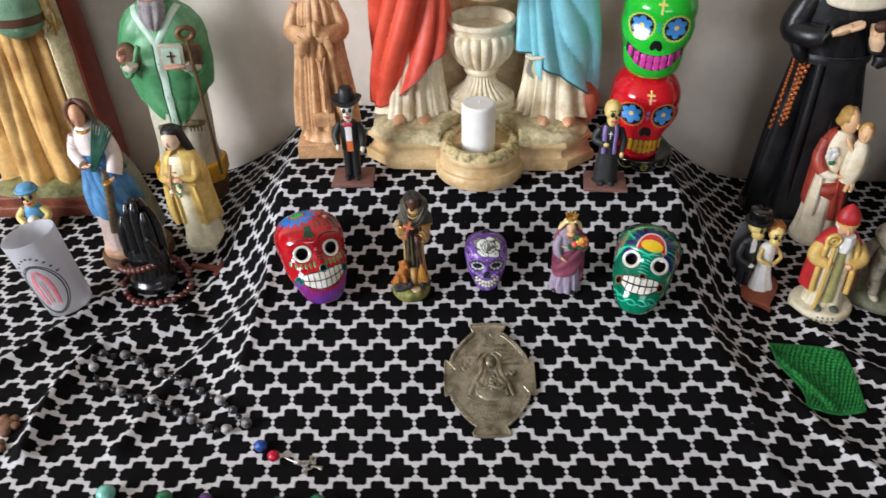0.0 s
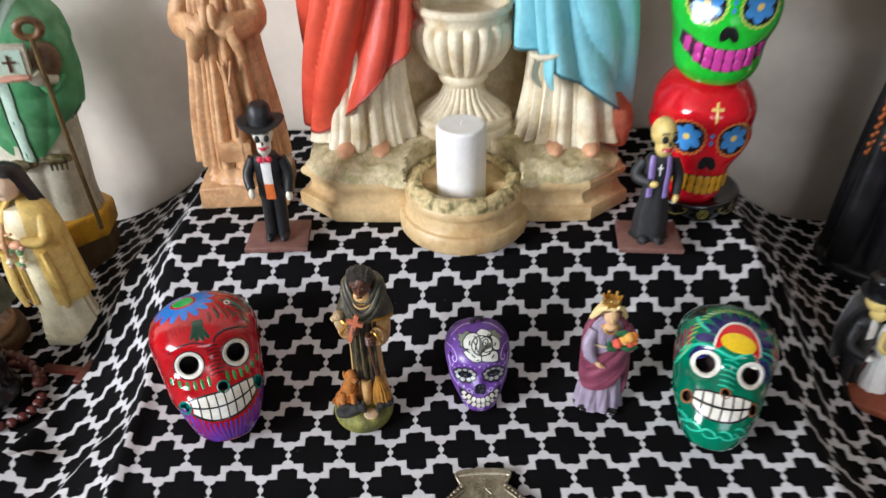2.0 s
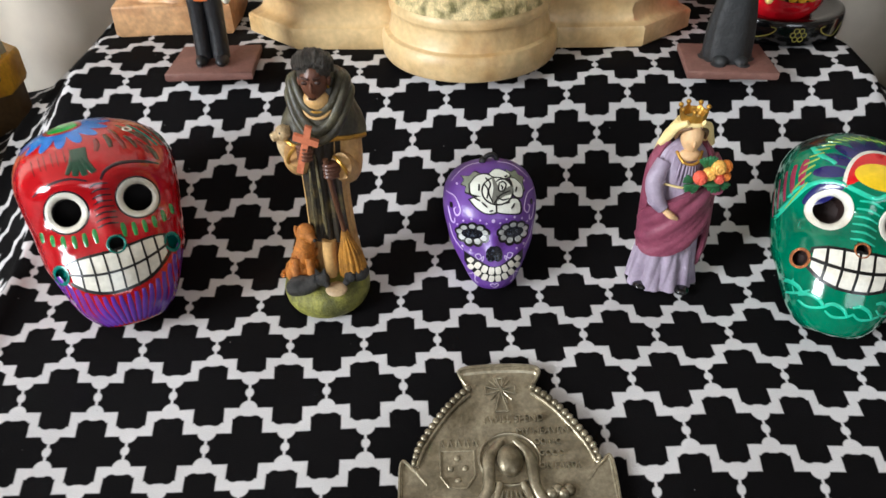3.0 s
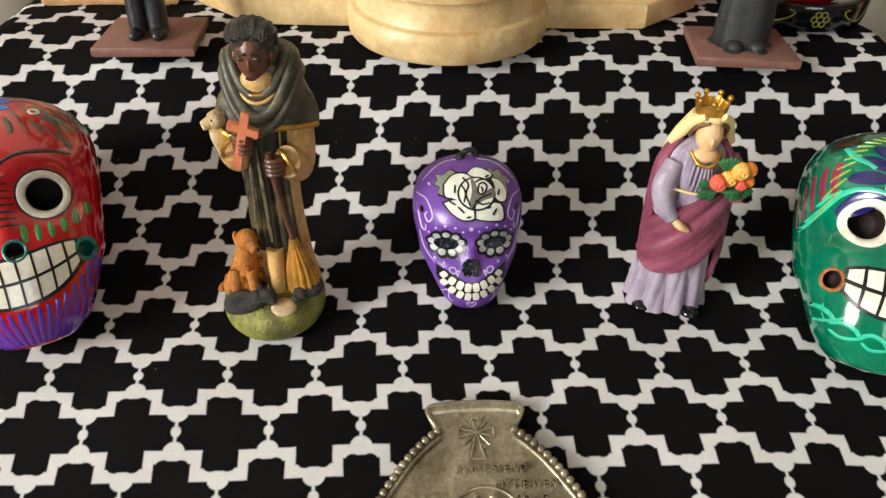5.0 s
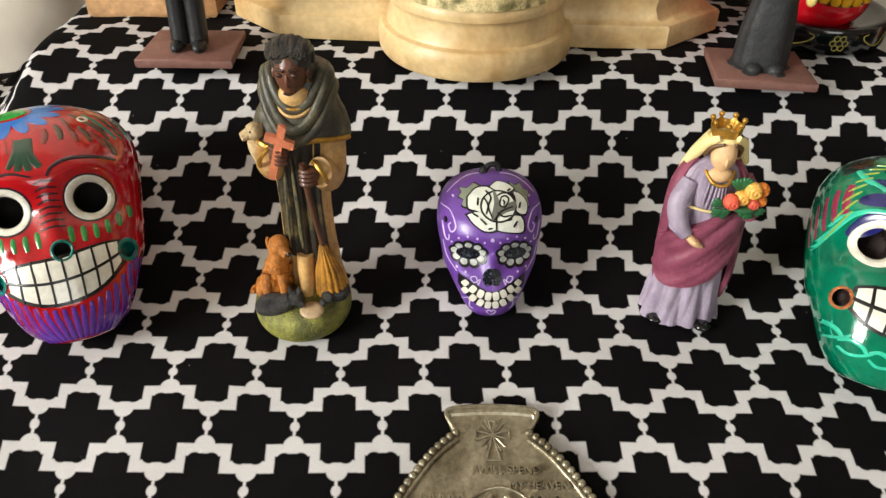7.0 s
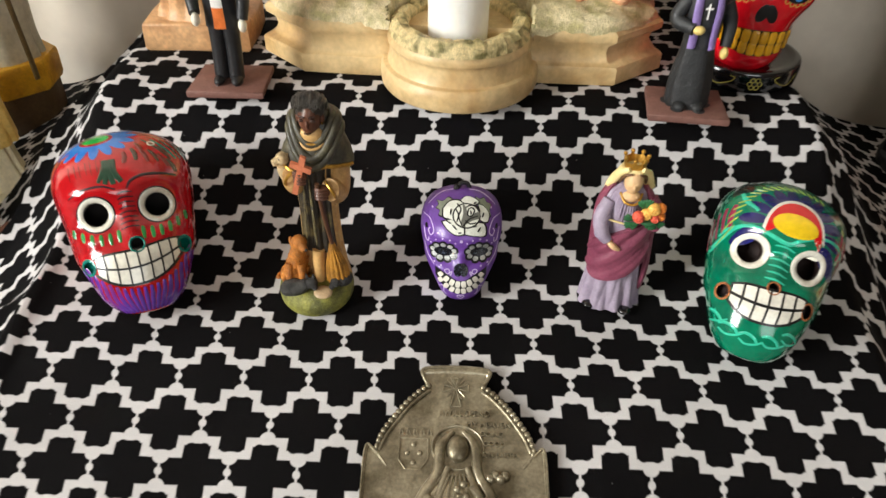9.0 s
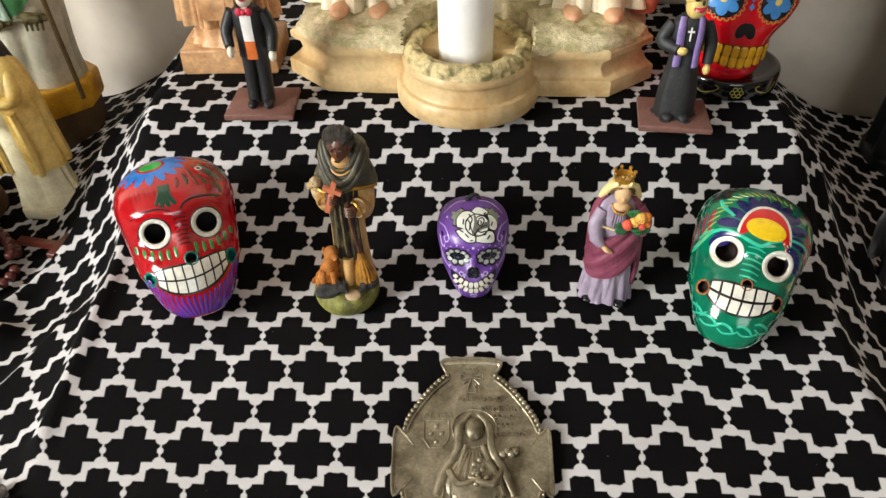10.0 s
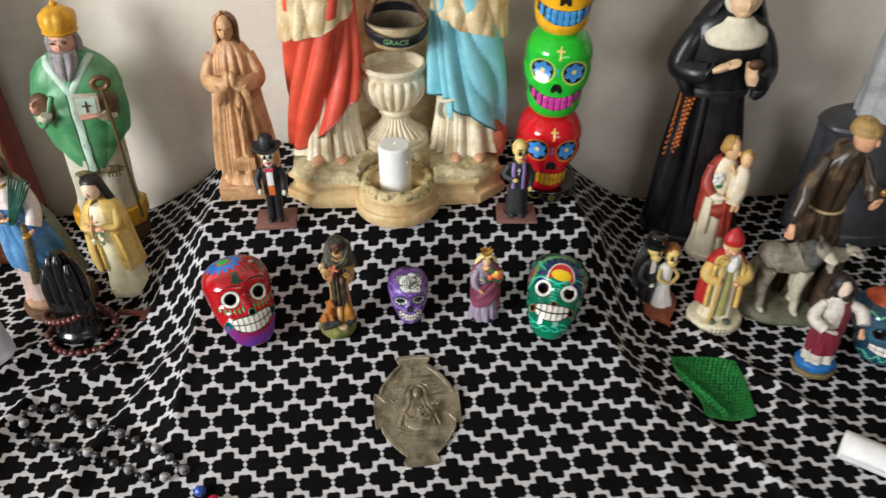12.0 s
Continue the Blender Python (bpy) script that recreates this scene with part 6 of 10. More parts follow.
    part("crown_eyelet", k, th, "small cream ring")
    skin.turn(60)
    c = (-0.0085, 0.0388)
    k = Clay()
    for i in range(15):
        a = 2 * math.pi * i / 15
        skin.oval(k, c[0] + 0.0135 * math.cos(a), c[1] + 0.0118 * math.sin(a), 0.0070, 0.0026, BLUE, 1.2, 14, math.degrees(a))
    singles("painted_flower", k, th, "blue petals")
    k = Clay()
    skin.oval(k, *c, 0.0085, 0.0070, RED, 1.8)
    skin.oval(k, *c, 0.0068, 0.0050, glaze("vivid_green_glaze", (40, 178, 70)), 2.6)
    part("flower_centre", k, th, "green flower centre")


def teal_skull():
    TEAL = glaze("emerald_glaze", (3, 112, 80), (2, 90, 68), 0.4, rough=0.10)
    AQUA, NAVY, RED, YEL = glaze("aqua_glaze", (52, 186, 152)), glaze("navy_glaze", (16, 16, 88)), glaze("scarlet_glaze", (206, 16, 22)), glaze("yellow_glaze", (238, 200, 24))
    MAG, LIME, RAW = glaze("magenta_glaze", (142, 40, 70), (110, 44, 66), 0.5), glaze("lime_glaze", (140, 168, 70)), paint("raw_clay_hole", (176, 104, 54), rough=0.7, var=0.35, scale=260, chip2=(120, 62, 30))
    # dark brown carries the shade within the skull's holes
    BROWN_SHADE = paint("hole_shade_brown", (38, 16, 10), rough=0.7)
    NIGHT = glaze("bottle_green_glaze", (10, 46, 36), (26, 34, 30), 0.6)
    th = thing("teal_sugar_skull", pose(0.2169, 0.5798, 0.1212, -37.0, 6.0, -16.5) @ Matrix.Diagonal((0.8905, 0.8905, 0.8905, 1)), "glossy teal painted ceramic skull with rainbow forehead motif", "skull ornament", "painted skulls")
    E = 0.0146
    k, whole = face_skull(BIG_SKULL, 0.966, 1.053, TEAL, ((-E, 0, 0.0072, 0.014, BROWN_SHADE), (E, 0, 0.0072, 0.014, BROWN_SHADE), (0.0006, -0.0148, 0.0033, 0.008, BROWN_SHADE), (-0.0212, -0.0238, 0.0031, 0.008, BROWN_SHADE), (0.0202, -0.0212, 0.0031, 0.008, BROWN_SHADE)), eye=E)
    skin = Skin(whole)
    part("shell", k, th)
    for sd in (-1, 1):
        socket(th, skin, sd * E, 0.0, 0.0060, 0.0094, ENAMEL, BROWN_SHADE, "eye_ring", 0.010, proud=0.0010)
    toothed_mouth(th, skin, 0.0, -0.0246, 0.0186, 0.0188, 6, ENAMEL, INK, slant=0.0012, bow=0.0030, gap=0.0015)
    socket(th, skin, 0.0006, -0.0148, 0.0026, 0.0036, RAW, BROWN_SHADE, "clay_hole_rim", 0.006, label="bare orange clay rim")
    for x, z in ((-0.0212, -0.0238), (0.0202, -0.0212)):
        socket(th, skin, x, z, 0.0026, 0.0036, RAW, BROWN_SHADE, "clay_hole_rim", 0.006, 1.35, label="bare orange clay rim")
    k = Clay()
    skin.stroke(k, [(-0.0318, -0.0070), (-0.0285, 0.0020), (-0.0240, 0.0098), (-0.0160, 0.0122), (-0.0080, 0.0102), (-0.0020, 0.0086), (0.0018, 0.0086), (0.0066, 0.0122), (0.0160, 0.0160), (0.0254, 0.0145), (0.0310, 0.0080)], 0.0024, AQUA, 1.3, 8, 0.6)
    skin.stroke(k, [(-0.0300, 0.0030), (-0.0270, 0.0085), (-0.0200, 0.0118)], 0.0015, AQUA, 1.3, 6)
    for i in range(6):
        z = 0.0062 - 0.0034 * i
        skin.stroke(k, [(-0.0050, z), (0.0, z + 0.0003), (0.0052, z - 0.0010)], 0.0013, AQUA, 1.3, 4, 0.25)
    singles("brow_line", k, th, "aqua brow lines")
    k = Clay()
    for x, z in ((-0.0220, -0.0372), (-0.0130, -0.0412), (-0.0030, -0.0428), (0.0075, -0.0412), (0.0165, -0.0372)):
        skin.stroke(k, [(x - 0.0052, z + 0.0014), (x - 0.0020, z + 0.0026), (x + 0.0020, z + 0.0014), (x + 0.0046, z - 0.0012)], 0.0019, AQUA, 1.3, 6, 0.4)
        skin.stroke(k, [(x - 0.0046, z - 0.0010), (x - 0.0010, z - 0.0028), (x + 0.0036, z - 0.0018), (x + 0.0070, z + 0.0006)], 0.0014, AQUA, 1.4, 6, 0.4)
    singles("chin_scroll", k, th, "aqua scroll strokes")
    # dark back of the crown
    skin.turn(60)
    k = Clay()
    for i in range(9):
        a = radians(2 + 22 * i)
        skin.stroke(k, [(0.001 + 0.021 * math.cos(a), 0.0330 + 0.013 * math.sin(a)), (0.001 + 0.027 * math.cos(a), 0.0330 + 0.020 * math.sin(a)), (0.001 + 0.030 * math.cos(a), 0.0330 + 0.026 * math.sin(a))], 0.0110, NIGHT, 1.0, 6, 0.7)
    singles("dark_feather", k, th, "dark green back of the crown")
    skin.turn(38)
    c = (0.0019, 0.0090)

    def fan(r1, mat, lift, name, label, a0=-10, a1=190, sq=1.46):
        kk = Clay()
        aa = np.linspace(radians(a0), radians(a1), 30)
        skin.fill(kk, [(c[0] + r1 * math.cos(a), c[1] + r1 * sq * math.sin(a)) for a in aa], mat, lift)
        part(name, kk, th, label)

    k = Clay()
    for i in range(12):
        a = radians(-4 + 188 * i / 11)
        skin.oval(k, c[0] + 0.0205 * math.cos(a), c[1] + 0.0250 * math.sin(a), 0.0066, 0.0031, NAVY, 1.2, 16, math.degrees(a))
    singles("petal", k, th, "navy blue petals")
    fan(0.0153, ENAMEL, 1.8, "white_arch", "white arch")
    fan(0.0138, RED, 2.6, "red_arch", "red arch", -6, 186)
    k = Clay()
    skin.oval(k, c[0], c[1] + 0.0050, 0.0112, 0.0070, YEL, 3.4)
    part("yellow_oval", k, th, "yellow oval")
    k = Clay()
    for i in range(17):
        a = radians(62 + 112 * i / 16)
        skin.stroke(k, [(c[0] + 0.0275 * math.cos(a), c[1] + 0.0320 * math.sin(a)), (c[0] + 0.0315 * math.cos(a + 0.12), c[1] + 0.0365 * math.sin(a + 0.12))], 0.0013, LIME, 1.6, 4, 0.3)
    singles("lime_stroke", k, th, "lime green hatching")
    k = Clay()
    skin.stroke(k, [(-0.0165, 0.0190), (-0.0225, 0.0260), (-0.0250, 0.0330)], 0.0028, AQUA, 1.5, 6, 0.5)
    singles("brow_line", k, th)
    for side in (-50, 50):
        skin.turn(10, side)
        q = -1 if side < 0 else 1
        k = Clay()
        for i in range(5):
            x = q * (0.0270 + 0.0048 * i)
            skin.stroke(k, [(x, 0.0190 - 0.0030 * i), (x - q * 0.0010, 0.0125 - 0.0030 * i), (x - q * 0.0030, 0.0050 - 0.0030 * i)], 0.0044 - 0.0006 * i, MAG, 1.3, 5, 0.45)
        singles("side_stroke", k, th, "magenta brush strokes")


def purple_skull():
    PURPLE = paint("violet_paint", (104, 62, 150), rough=0.36, var=0.10, scale=45, bump=0.05, coat=0.15, chip2=(92, 50, 138), amount=0.4)
    LILACP, GREY, DGREY, GLIT = paint("lilac_line", (206, 186, 226), rough=0.35), paint("petal_grey", (176, 178, 174), rough=0.35, var=0.15, scale=160), paint("leaf_grey", (132, 140, 120), rough=0.35), paint("dark_glitter", (20, 22, 34), rough=0.2, var=0.6, scale=900, bump=0.6, chip2=(120, 130, 150), amount=0.2)
    PETAL = paint("rose_white", (222, 224, 212), rough=0.35, var=0.06, scale=120)
    th = thing("purple_skull_ornament", pose(0.0727, 0.5942, 0.1032, -20.6, -0.8, 3.0) @ Matrix.Diagonal((1.1078, 1.1078, 1.1078, 1)), "small violet skull ornament with white rose and grin", "skull ornament", "painted skulls")
    keys = [(-23.2, 2.5, 3, 8), (-22.4, 6, 1, 11), (-19.5, 9, -1.5, 14), (-14, 11.9, -3, 18), (-9, 14.6, -3, 24), (-5, 16.6, -2, 29), (0, 17.6, -1, 33), (5, 18.6, -2, 35), (10, 18.9, -2, 36), (15, 18.2, 1, 35.5), (19.5, 16.0, 4.5, 33), (23, 12.2, 9, 29), (25.2, 7.0, 13.5, 24), (26.0, 2, 17, 20)]
    E = 0.0078
    k, whole = face_skull(keys, 0.985, 1.077, PURPLE, (), n=200, eye=E, relief=1.25)
    skin = Skin(whole, 0.00008)
    part("shell", k, th)
    outline, petal, centre = Clay(), Clay(), Clay()
    for sd in (-1, 1):
        for i in range(9):
            a = 2 * math.pi * i / 9 + 0.2
            x, z = sd * E + 0.0047 * math.cos(a), 0.0002 + 0.0032 * math.sin(a)
            skin.oval(outline, x, z, 0.00205, 0.00195, INK, 2.6, 14)
            skin.oval(petal, x, z, 0.00120, 0.00106, GREY, 4.4, 14)
        skin.oval(centre, sd * E, 0.0002, 0.0040, 0.0023, GLIT, 5.6)
    singles("eye_outline", outline, th)
    singles("eye_petal", petal, th, "grey petals round the eyes")
    singles("eye_centre", centre, th, "dark glitter eye")
    k = Clay()
    skin.oval(k, -0.0010, -0.0070, 0.0021, 0.0031, GLIT, 1.5, 20, -16)
    skin.oval(k, 0.0010, -0.0070, 0.0021, 0.0031, GLIT, 1.5, 20, 16)
    part("nose", k, th, "black glitter nose")
    # two rows of rounded teeth in an inked grin
    half, mid, bow = 0.0112, -0.0152, 0.0068
    ts = np.linspace(-1, 1, 33)
    grin = [[(half * t, mid + bow * t * t + up * 0.0033 * (1 - 0.40 * abs(t) ** 3)) for t in ts] for up in (1, -1)]
    k = Clay()
    skin.fill(k, grin[0] + grin[1][::-1], INK, 3.2)
    part("mouth_outline", k, th)
    k = Clay()
    for row in (1, -1):
        for i in range(8):
            t = -0.90 + 1.80 * (i + 0.5) / 8
            tall = 0.00148 * (1 - 0.40 * abs(t) ** 2.5)
            cx, cz, lean = half * t, mid + bow * t * t + row * (tall + 0.00022), math.atan2(2 * bow * t, half)
            pts = []
            for j in range(20):
                a = 2 * math.pi * j / 20
                x, z = 0.00106 * math.copysign(abs(math.cos(a)) ** 0.55, math.cos(a)), tall * math.copysign(abs(math.sin(a)) ** 0.55, math.sin(a))
                pts.append((cx + x * math.cos(lean) - z * math.sin(lean), cz + x * math.sin(lean) + z * math.cos(lean)))
            skin.fill(k, pts, ENAMEL, 5.4)
    singles("tooth", k, th)
    k = Clay()
    for sd in (-1, 1):
        for x, z in ((0.0026, 0.0048), (0.0050, 0.0062), (0.0082, 0.0066), (0.0112, 0.0056), (0.0135, 0.0036), (0.0118, -0.0048), (0.0088, -0.0058), (0.0130, 0.0185)):
            skin.oval(k, sd * x, z, 0.00040, 0.00040, LILACP, 1.5, 10)
        skin.stroke(k, [(sd * 0.0165, 0.0030), (sd * 0.0152, -0.0022), (sd * 0.0118, -0.0062)], 0.0005, LILACP, 1.5, 6)
        skin.stroke(k, [(sd * 0.0046, -0.0100), (sd * 0.0054, -0.0072), (sd * 0.0072, -0.0076), (sd * 0.0060, -0.0092), (sd * 0.0040, -0.0080), (sd * 0.0046, -0.0100)], 0.0005, LILACP, 1.5, 5)
        skin.stroke(k, [(sd * 0.0100, -0.0165), (sd * 0.0076, -0.0150), (sd * 0.0074, -0.0185), (sd * 0.0062, -0.0195)], 0.0005, LILACP, 1.5, 5)
        skin.stroke(k, [(sd * 0.0172, 0.0150), (sd * 0.0140, 0.0140), (sd * 0.0122, 0.0095), (sd * 0.0136, 0.0072), (sd * 0.0146, 0.0092), (sd * 0.0138, 0.0104)], 0.0006, LILACP, 1.5, 6)
        skin.stroke(k, [(sd * 0.0168, 0.0100), (sd * 0.0158, 0.0048), (sd * 0.0146, 0.0040), (sd * 0.0144, 0.0062)], 0.0006, LILACP, 1.5, 6)
        skin.oval(k, sd * 0.0155, 0.0108, 0.0006, 0.0011, INK, 1.5, 10)
    skin.oval(k, 0, 0.0058, 0.0007, 0.0007, LILACP, 1.5, 12)
    skin.stroke(k, [(0.0, -0.0218), (-0.0016, -0.0202), (-0.0006, -0.0194), (0.0, -0.0201), (0.0006, -0.0194), (0.0016, -0.0202), (0.0, -0.0218)], 0.0005, LILACP, 1.5, 5)
    singles("white_scroll", k, th, "fine white dots and scrolls")
    skin.turn(24)
    c = (0.0008, 0.0156)
    m = 6.4e-5

    def shape(kk, pts, mat, lift, grow=1.0):
        q = np.array(pts, float)
        mid_ = q.mean(axis=0)
        q = mid_ + (q - mid_) * grow
        q = np.array(spline([tuple(p) for p in q] + [tuple(q[0])], 3))[:-1]
        skin.fill(kk, [(c[0] + (x - 385) * m, c[1] - (y - 345) * m * 1.05) for x, y in q], mat, lift)

    leaf, rose = Clay(), Clay()
    for pts in ([(200, 228), (245, 238), (276, 212), (310, 232), (345, 236), (262, 285), (248, 340), (216, 330), (224, 300), (198, 282), (214, 258)],
                [(470, 206), (500, 222), (526, 208), (540, 238), (572, 250), (562, 290), (570, 326), (548, 338), (525, 285), (485, 250)]):
        shape(leaf, pts, INK, 1.2, 1.14)
        shape(leaf, pts, DGREY, 2.2)
    petals = ([(248, 292), (290, 246), (348, 240), (382, 272), (330, 302), (322, 372), (282, 362), (250, 348)], [(366, 236), (400, 207), (444, 214), (488, 246), (444, 268), (386, 252)],
              [(488, 264), (522, 274), (556, 318), (546, 376), (502, 368), (490, 312)], [(244, 386), (300, 374), (362, 396), (392, 430), (386, 466), (330, 470), (276, 432)], [(394, 430), (432, 404), (520, 394), (532, 462), (480, 476), (396, 466)])
    for i, pts in enumerate(petals):
        shape(rose, pts, INK, 2.8 + 0.2 * i, 1.17)
    for i, pts in enumerate(petals):
        shape(rose, pts, PETAL, 4.2 + 0.2 * i)
    ball = [(405 + 88 * math.cos(a), 345 + 80 * math.sin(a)) for a in (2 * math.pi * i / 14 for i in range(14))]
    shape(rose, ball, INK, 5.6, 1.09)
    shape(rose, ball, PETAL, 6.4, 0.97)
    shape(rose, [(375, 255), (400, 290), (398, 350), (420, 372), (480, 340), (494, 310), (492, 360), (440, 380), (380, 420), (366, 400), (382, 330)], paint("petal_shadow_grey", (112, 112, 104), rough=0.35), 7.2)
    for pts in ([(400, 290), (430, 275), (482, 282), (494, 320)], [(418, 300), (440, 290), (458, 310), (440, 350)], [(418, 300), (412, 340), (440, 352)], [(380, 420), (420, 372), (480, 345)], [(330, 300), (350, 340), (340, 390)], [(270, 380), (300, 400)], [(350, 462), (372, 458)], [(450, 420), (472, 412)], [(392, 400), (392, 468)], [(340, 262), (366, 300), (352, 350), (372, 410)], [(300, 300), (296, 340)], [(470, 250), (452, 262)], [(520, 320), (512, 352)], [(428, 312), (436, 326), (430, 338)], [(396, 380), (430, 400), (470, 392)], [(310, 410), (340, 440)], [(500, 420), (480, 450)]):
        skin.stroke(rose, [(c[0] + (x - 385) * m, c[1] - (y - 345) * m * 1.05) for x, y in pts], 0.0008, INK, 8.0, 5, 0.6)
    singles("rose_leaf", leaf, th, "grey-green leaves")
    singles("rose_petal", rose, th, "white rose with black outlines")
    k = Clay()
    skin.turn(55)
    for sd in (-1, 1):
        skin.stroke(k, [(sd * 0.0032, 0.0265), (sd * 0.0085, 0.0262), (sd * 0.0150, 0.0215)], 0.0006, LILACP, 1.5, 6)
    singles("crown_line", k, th)
    k = Clay()
    top = Vector((0.0005, 0.0165, 0.0260))
    k.tube([top + Vector((-0.0028, 0, -0.0012)), top + Vector((-0.0012, -0.0005, 0.0016)), top + Vector((0.0016, 0.0, 0.0018)), top + Vector((0.0030, 0.0005, -0.0008))], 0.0010, BLACK, n=8)
    k.blob(top + Vector((-0.0030, -0.0015, -0.0004)), (0.0015, 0.0012, 0.0020), BLACK, n=8)
    part("hanging_cord", k, th, "black cord loop")


def skull_totem():
    """Three glazed skulls stacked on a black foot."""
    th = thing("skull_totem", pose(0.2300, 0.757, 0.1335, 0, 0, 0), "stack of red, green and yellow glazed skulls on black base", "skull ornament")
    k = Clay()
    k.loft([(0.0, 0.004, -0.004, 0.0315, 0.0315), (0.002, 0.004, -0.004, 0.0330, 0.0330), (0.011, 0.004, -0.004, 0.0335, 0.0335), (0.0135, 0.004, -0.004, 0.0315, 0.0315), (0.0125, 0.003, -0.004, 0.0260, 0.0260)], BLACK_GLOSS, n=60, sub=4)
    base = part("base", k, th, "black glazed foot with gold scrolls")
    skin = Skin(k)
    k = Clay()
    LINE = paint("gold_scroll_line", (150, 140, 60), rough=0.4)
    for s in (-1, 1):
        skin.stroke(k, [(0.004 + s * 0.026, 0.0095), (0.004 + s * 0.021, 0.0040), (0.004 + s * 0.014, 0.0065), (0.004 + s * 0.0115, 0.0095), (0.004 + s * 0.0140, 0.0105)], 0.0007, LINE, 1.4, 6, 0.5)
    for i in range(6):
        a = i * math.pi / 3
        skin.band(k, 0.004 + 0.0028 * math.cos(a), 0.0068 + 0.0026 * math.sin(a), 0.0010, 0.0016, LINE, 1.4, 14)
    part("scroll", k, base)
    BLUE, DK, YEL, GOLDL = glaze("petal_blue_glaze", (70, 140, 206)), glaze("night_glaze", (18, 22, 30)), glaze("pale_yellow_glaze", (236, 206, 112)), paint("gold_line", (206, 160, 70), rough=0.35)
    kinds = (("red", (206, 14, 30), (216, 160, 26), 0.0100, 0.0, -3, 0.66, 0.0190, 0.0015), ("green", (48, 190, 44), (196, 58, 150), 0.0995, 0.0025, -9, 0.84, 0.0250, 0.0085), ("yellow", (240, 178, 24), (70, 150, 206), 0.1885, 0.0035, -8, 0.80, 0.0240, 0.0060))
    for tone, chip, teeth_chip, z0, dx, yaw, jaw, grin, bow in kinds:
        body = glaze(tone + "_totem_glaze", chip, None, 0.2, rough=0.12)
        teeth_m = glaze(tone + "_teeth_glaze", teeth_chip)
        W, D, H = 0.0695, 0.080, 0.0955
        k = skull_shell(W, D, H, body, cheek=0.05, jaw=jaw, n=130, carve=0.7, sockets=(0.0158, 0.0548))
        skin = Skin(k, 0.00014)
        sk = new(tone + "_skull")
        sk.parent = th
        sk.matrix_local = pose(dx, 0, z0, 0, 2.5, yaw)
        sk["label"] = "glossy %s glazed skull" % tone
        part("shell", k, sk)
        for s in (-1, 1):
            k = Clay()
            for i in range(20):
                a = 2 * math.pi * i / 20
                skin.band(k, s * 0.0158 + 0.0112 * math.cos(a), 0.0548 + 0.0112 * math.sin(a), 0.0009, 0.0017, GOLDL if tone == "red" else YEL, 1.2, 10)
            skin.oval(k, s * 0.0158, 0.0548, 0.0108, 0.0108, DK, 1.4)
            skin.flower(k, s * 0.0158, 0.0548, 0.0098, 6, 0.34, BLUE, 2.6, 0.5)
            skin.oval(k, s * 0.0158, 0.0548, 0.0022, 0.0022, YEL, 3.6, 14)
            part("eye_flower", k, sk, "blue flower on a black eye disc")
        k = Clay()
        for s in (-1, 1):
            skin.oval(k, s * 0.0024, 0.0388, 0.0030, 0.0052, INK, 1.6, 18, s * 22)
        part("nose", k, sk)
        k = Clay()
        ts = np.linspace(-1.06, 1.06, 25)
        skin.fill(k, [(grin * t, 0.0216 + bow * t * t + 0.0077 - 0.0026 * t * t) for t in ts] + [(grin * t, 0.0216 + bow * t * t - 0.0077 + 0.0026 * t * t) for t in ts[::-1]], glaze(tone + "_gum_glaze", tuple(int(c * 0.35) for c in teeth_chip)), 1.6)
        part("mouth_outline", k, sk)
        k = Clay()
        for row in (0, 1):
            for i in range(8):
                t = -1 + 2 * (i + 0.5) / 8
                tall = 0.0040 - 0.0014 * t * t
                u, v = grin * t, 0.0216 + (0.5 - row) * 1.75 * tall + bow * t * t
                p, q = skin.at(u, v), skin.at(u + 0.0005, v) - skin.at(u - 0.0005, v)
                k.blob((p.x, p.y + 0.0004, p.z), (grin / 7.9, 0.0016, tall), teeth_m, rot=(0, 0, math.degrees(math.atan2(q.y, q.x))), n=8, p=3.6)
        singles("tooth", k, sk, "")
        k = Clay()
        skin.stroke(k, [(0, 0.0680), (0, 0.0745), (0, 0.0805)], 0.0022, YEL, 1.6, 4, 0.9)
        skin.stroke(k, [(-0.0040, 0.0764), (0, 0.0764), (0.0040, 0.0764)], 0.0022, YEL, 1.6, 4, 0.9)
        part("painted_cross", k, sk, "pale yellow cross")
        k = Clay()
        for z in (0.0578, 0.0528):
            skin.fill(k, [(0, z + 0.0022), (0.0016, z), (0, z - 0.0022), (-0.0016, z)], BLUE, 1.6)
        singles("painted_drop", k, sk, "blue drops")


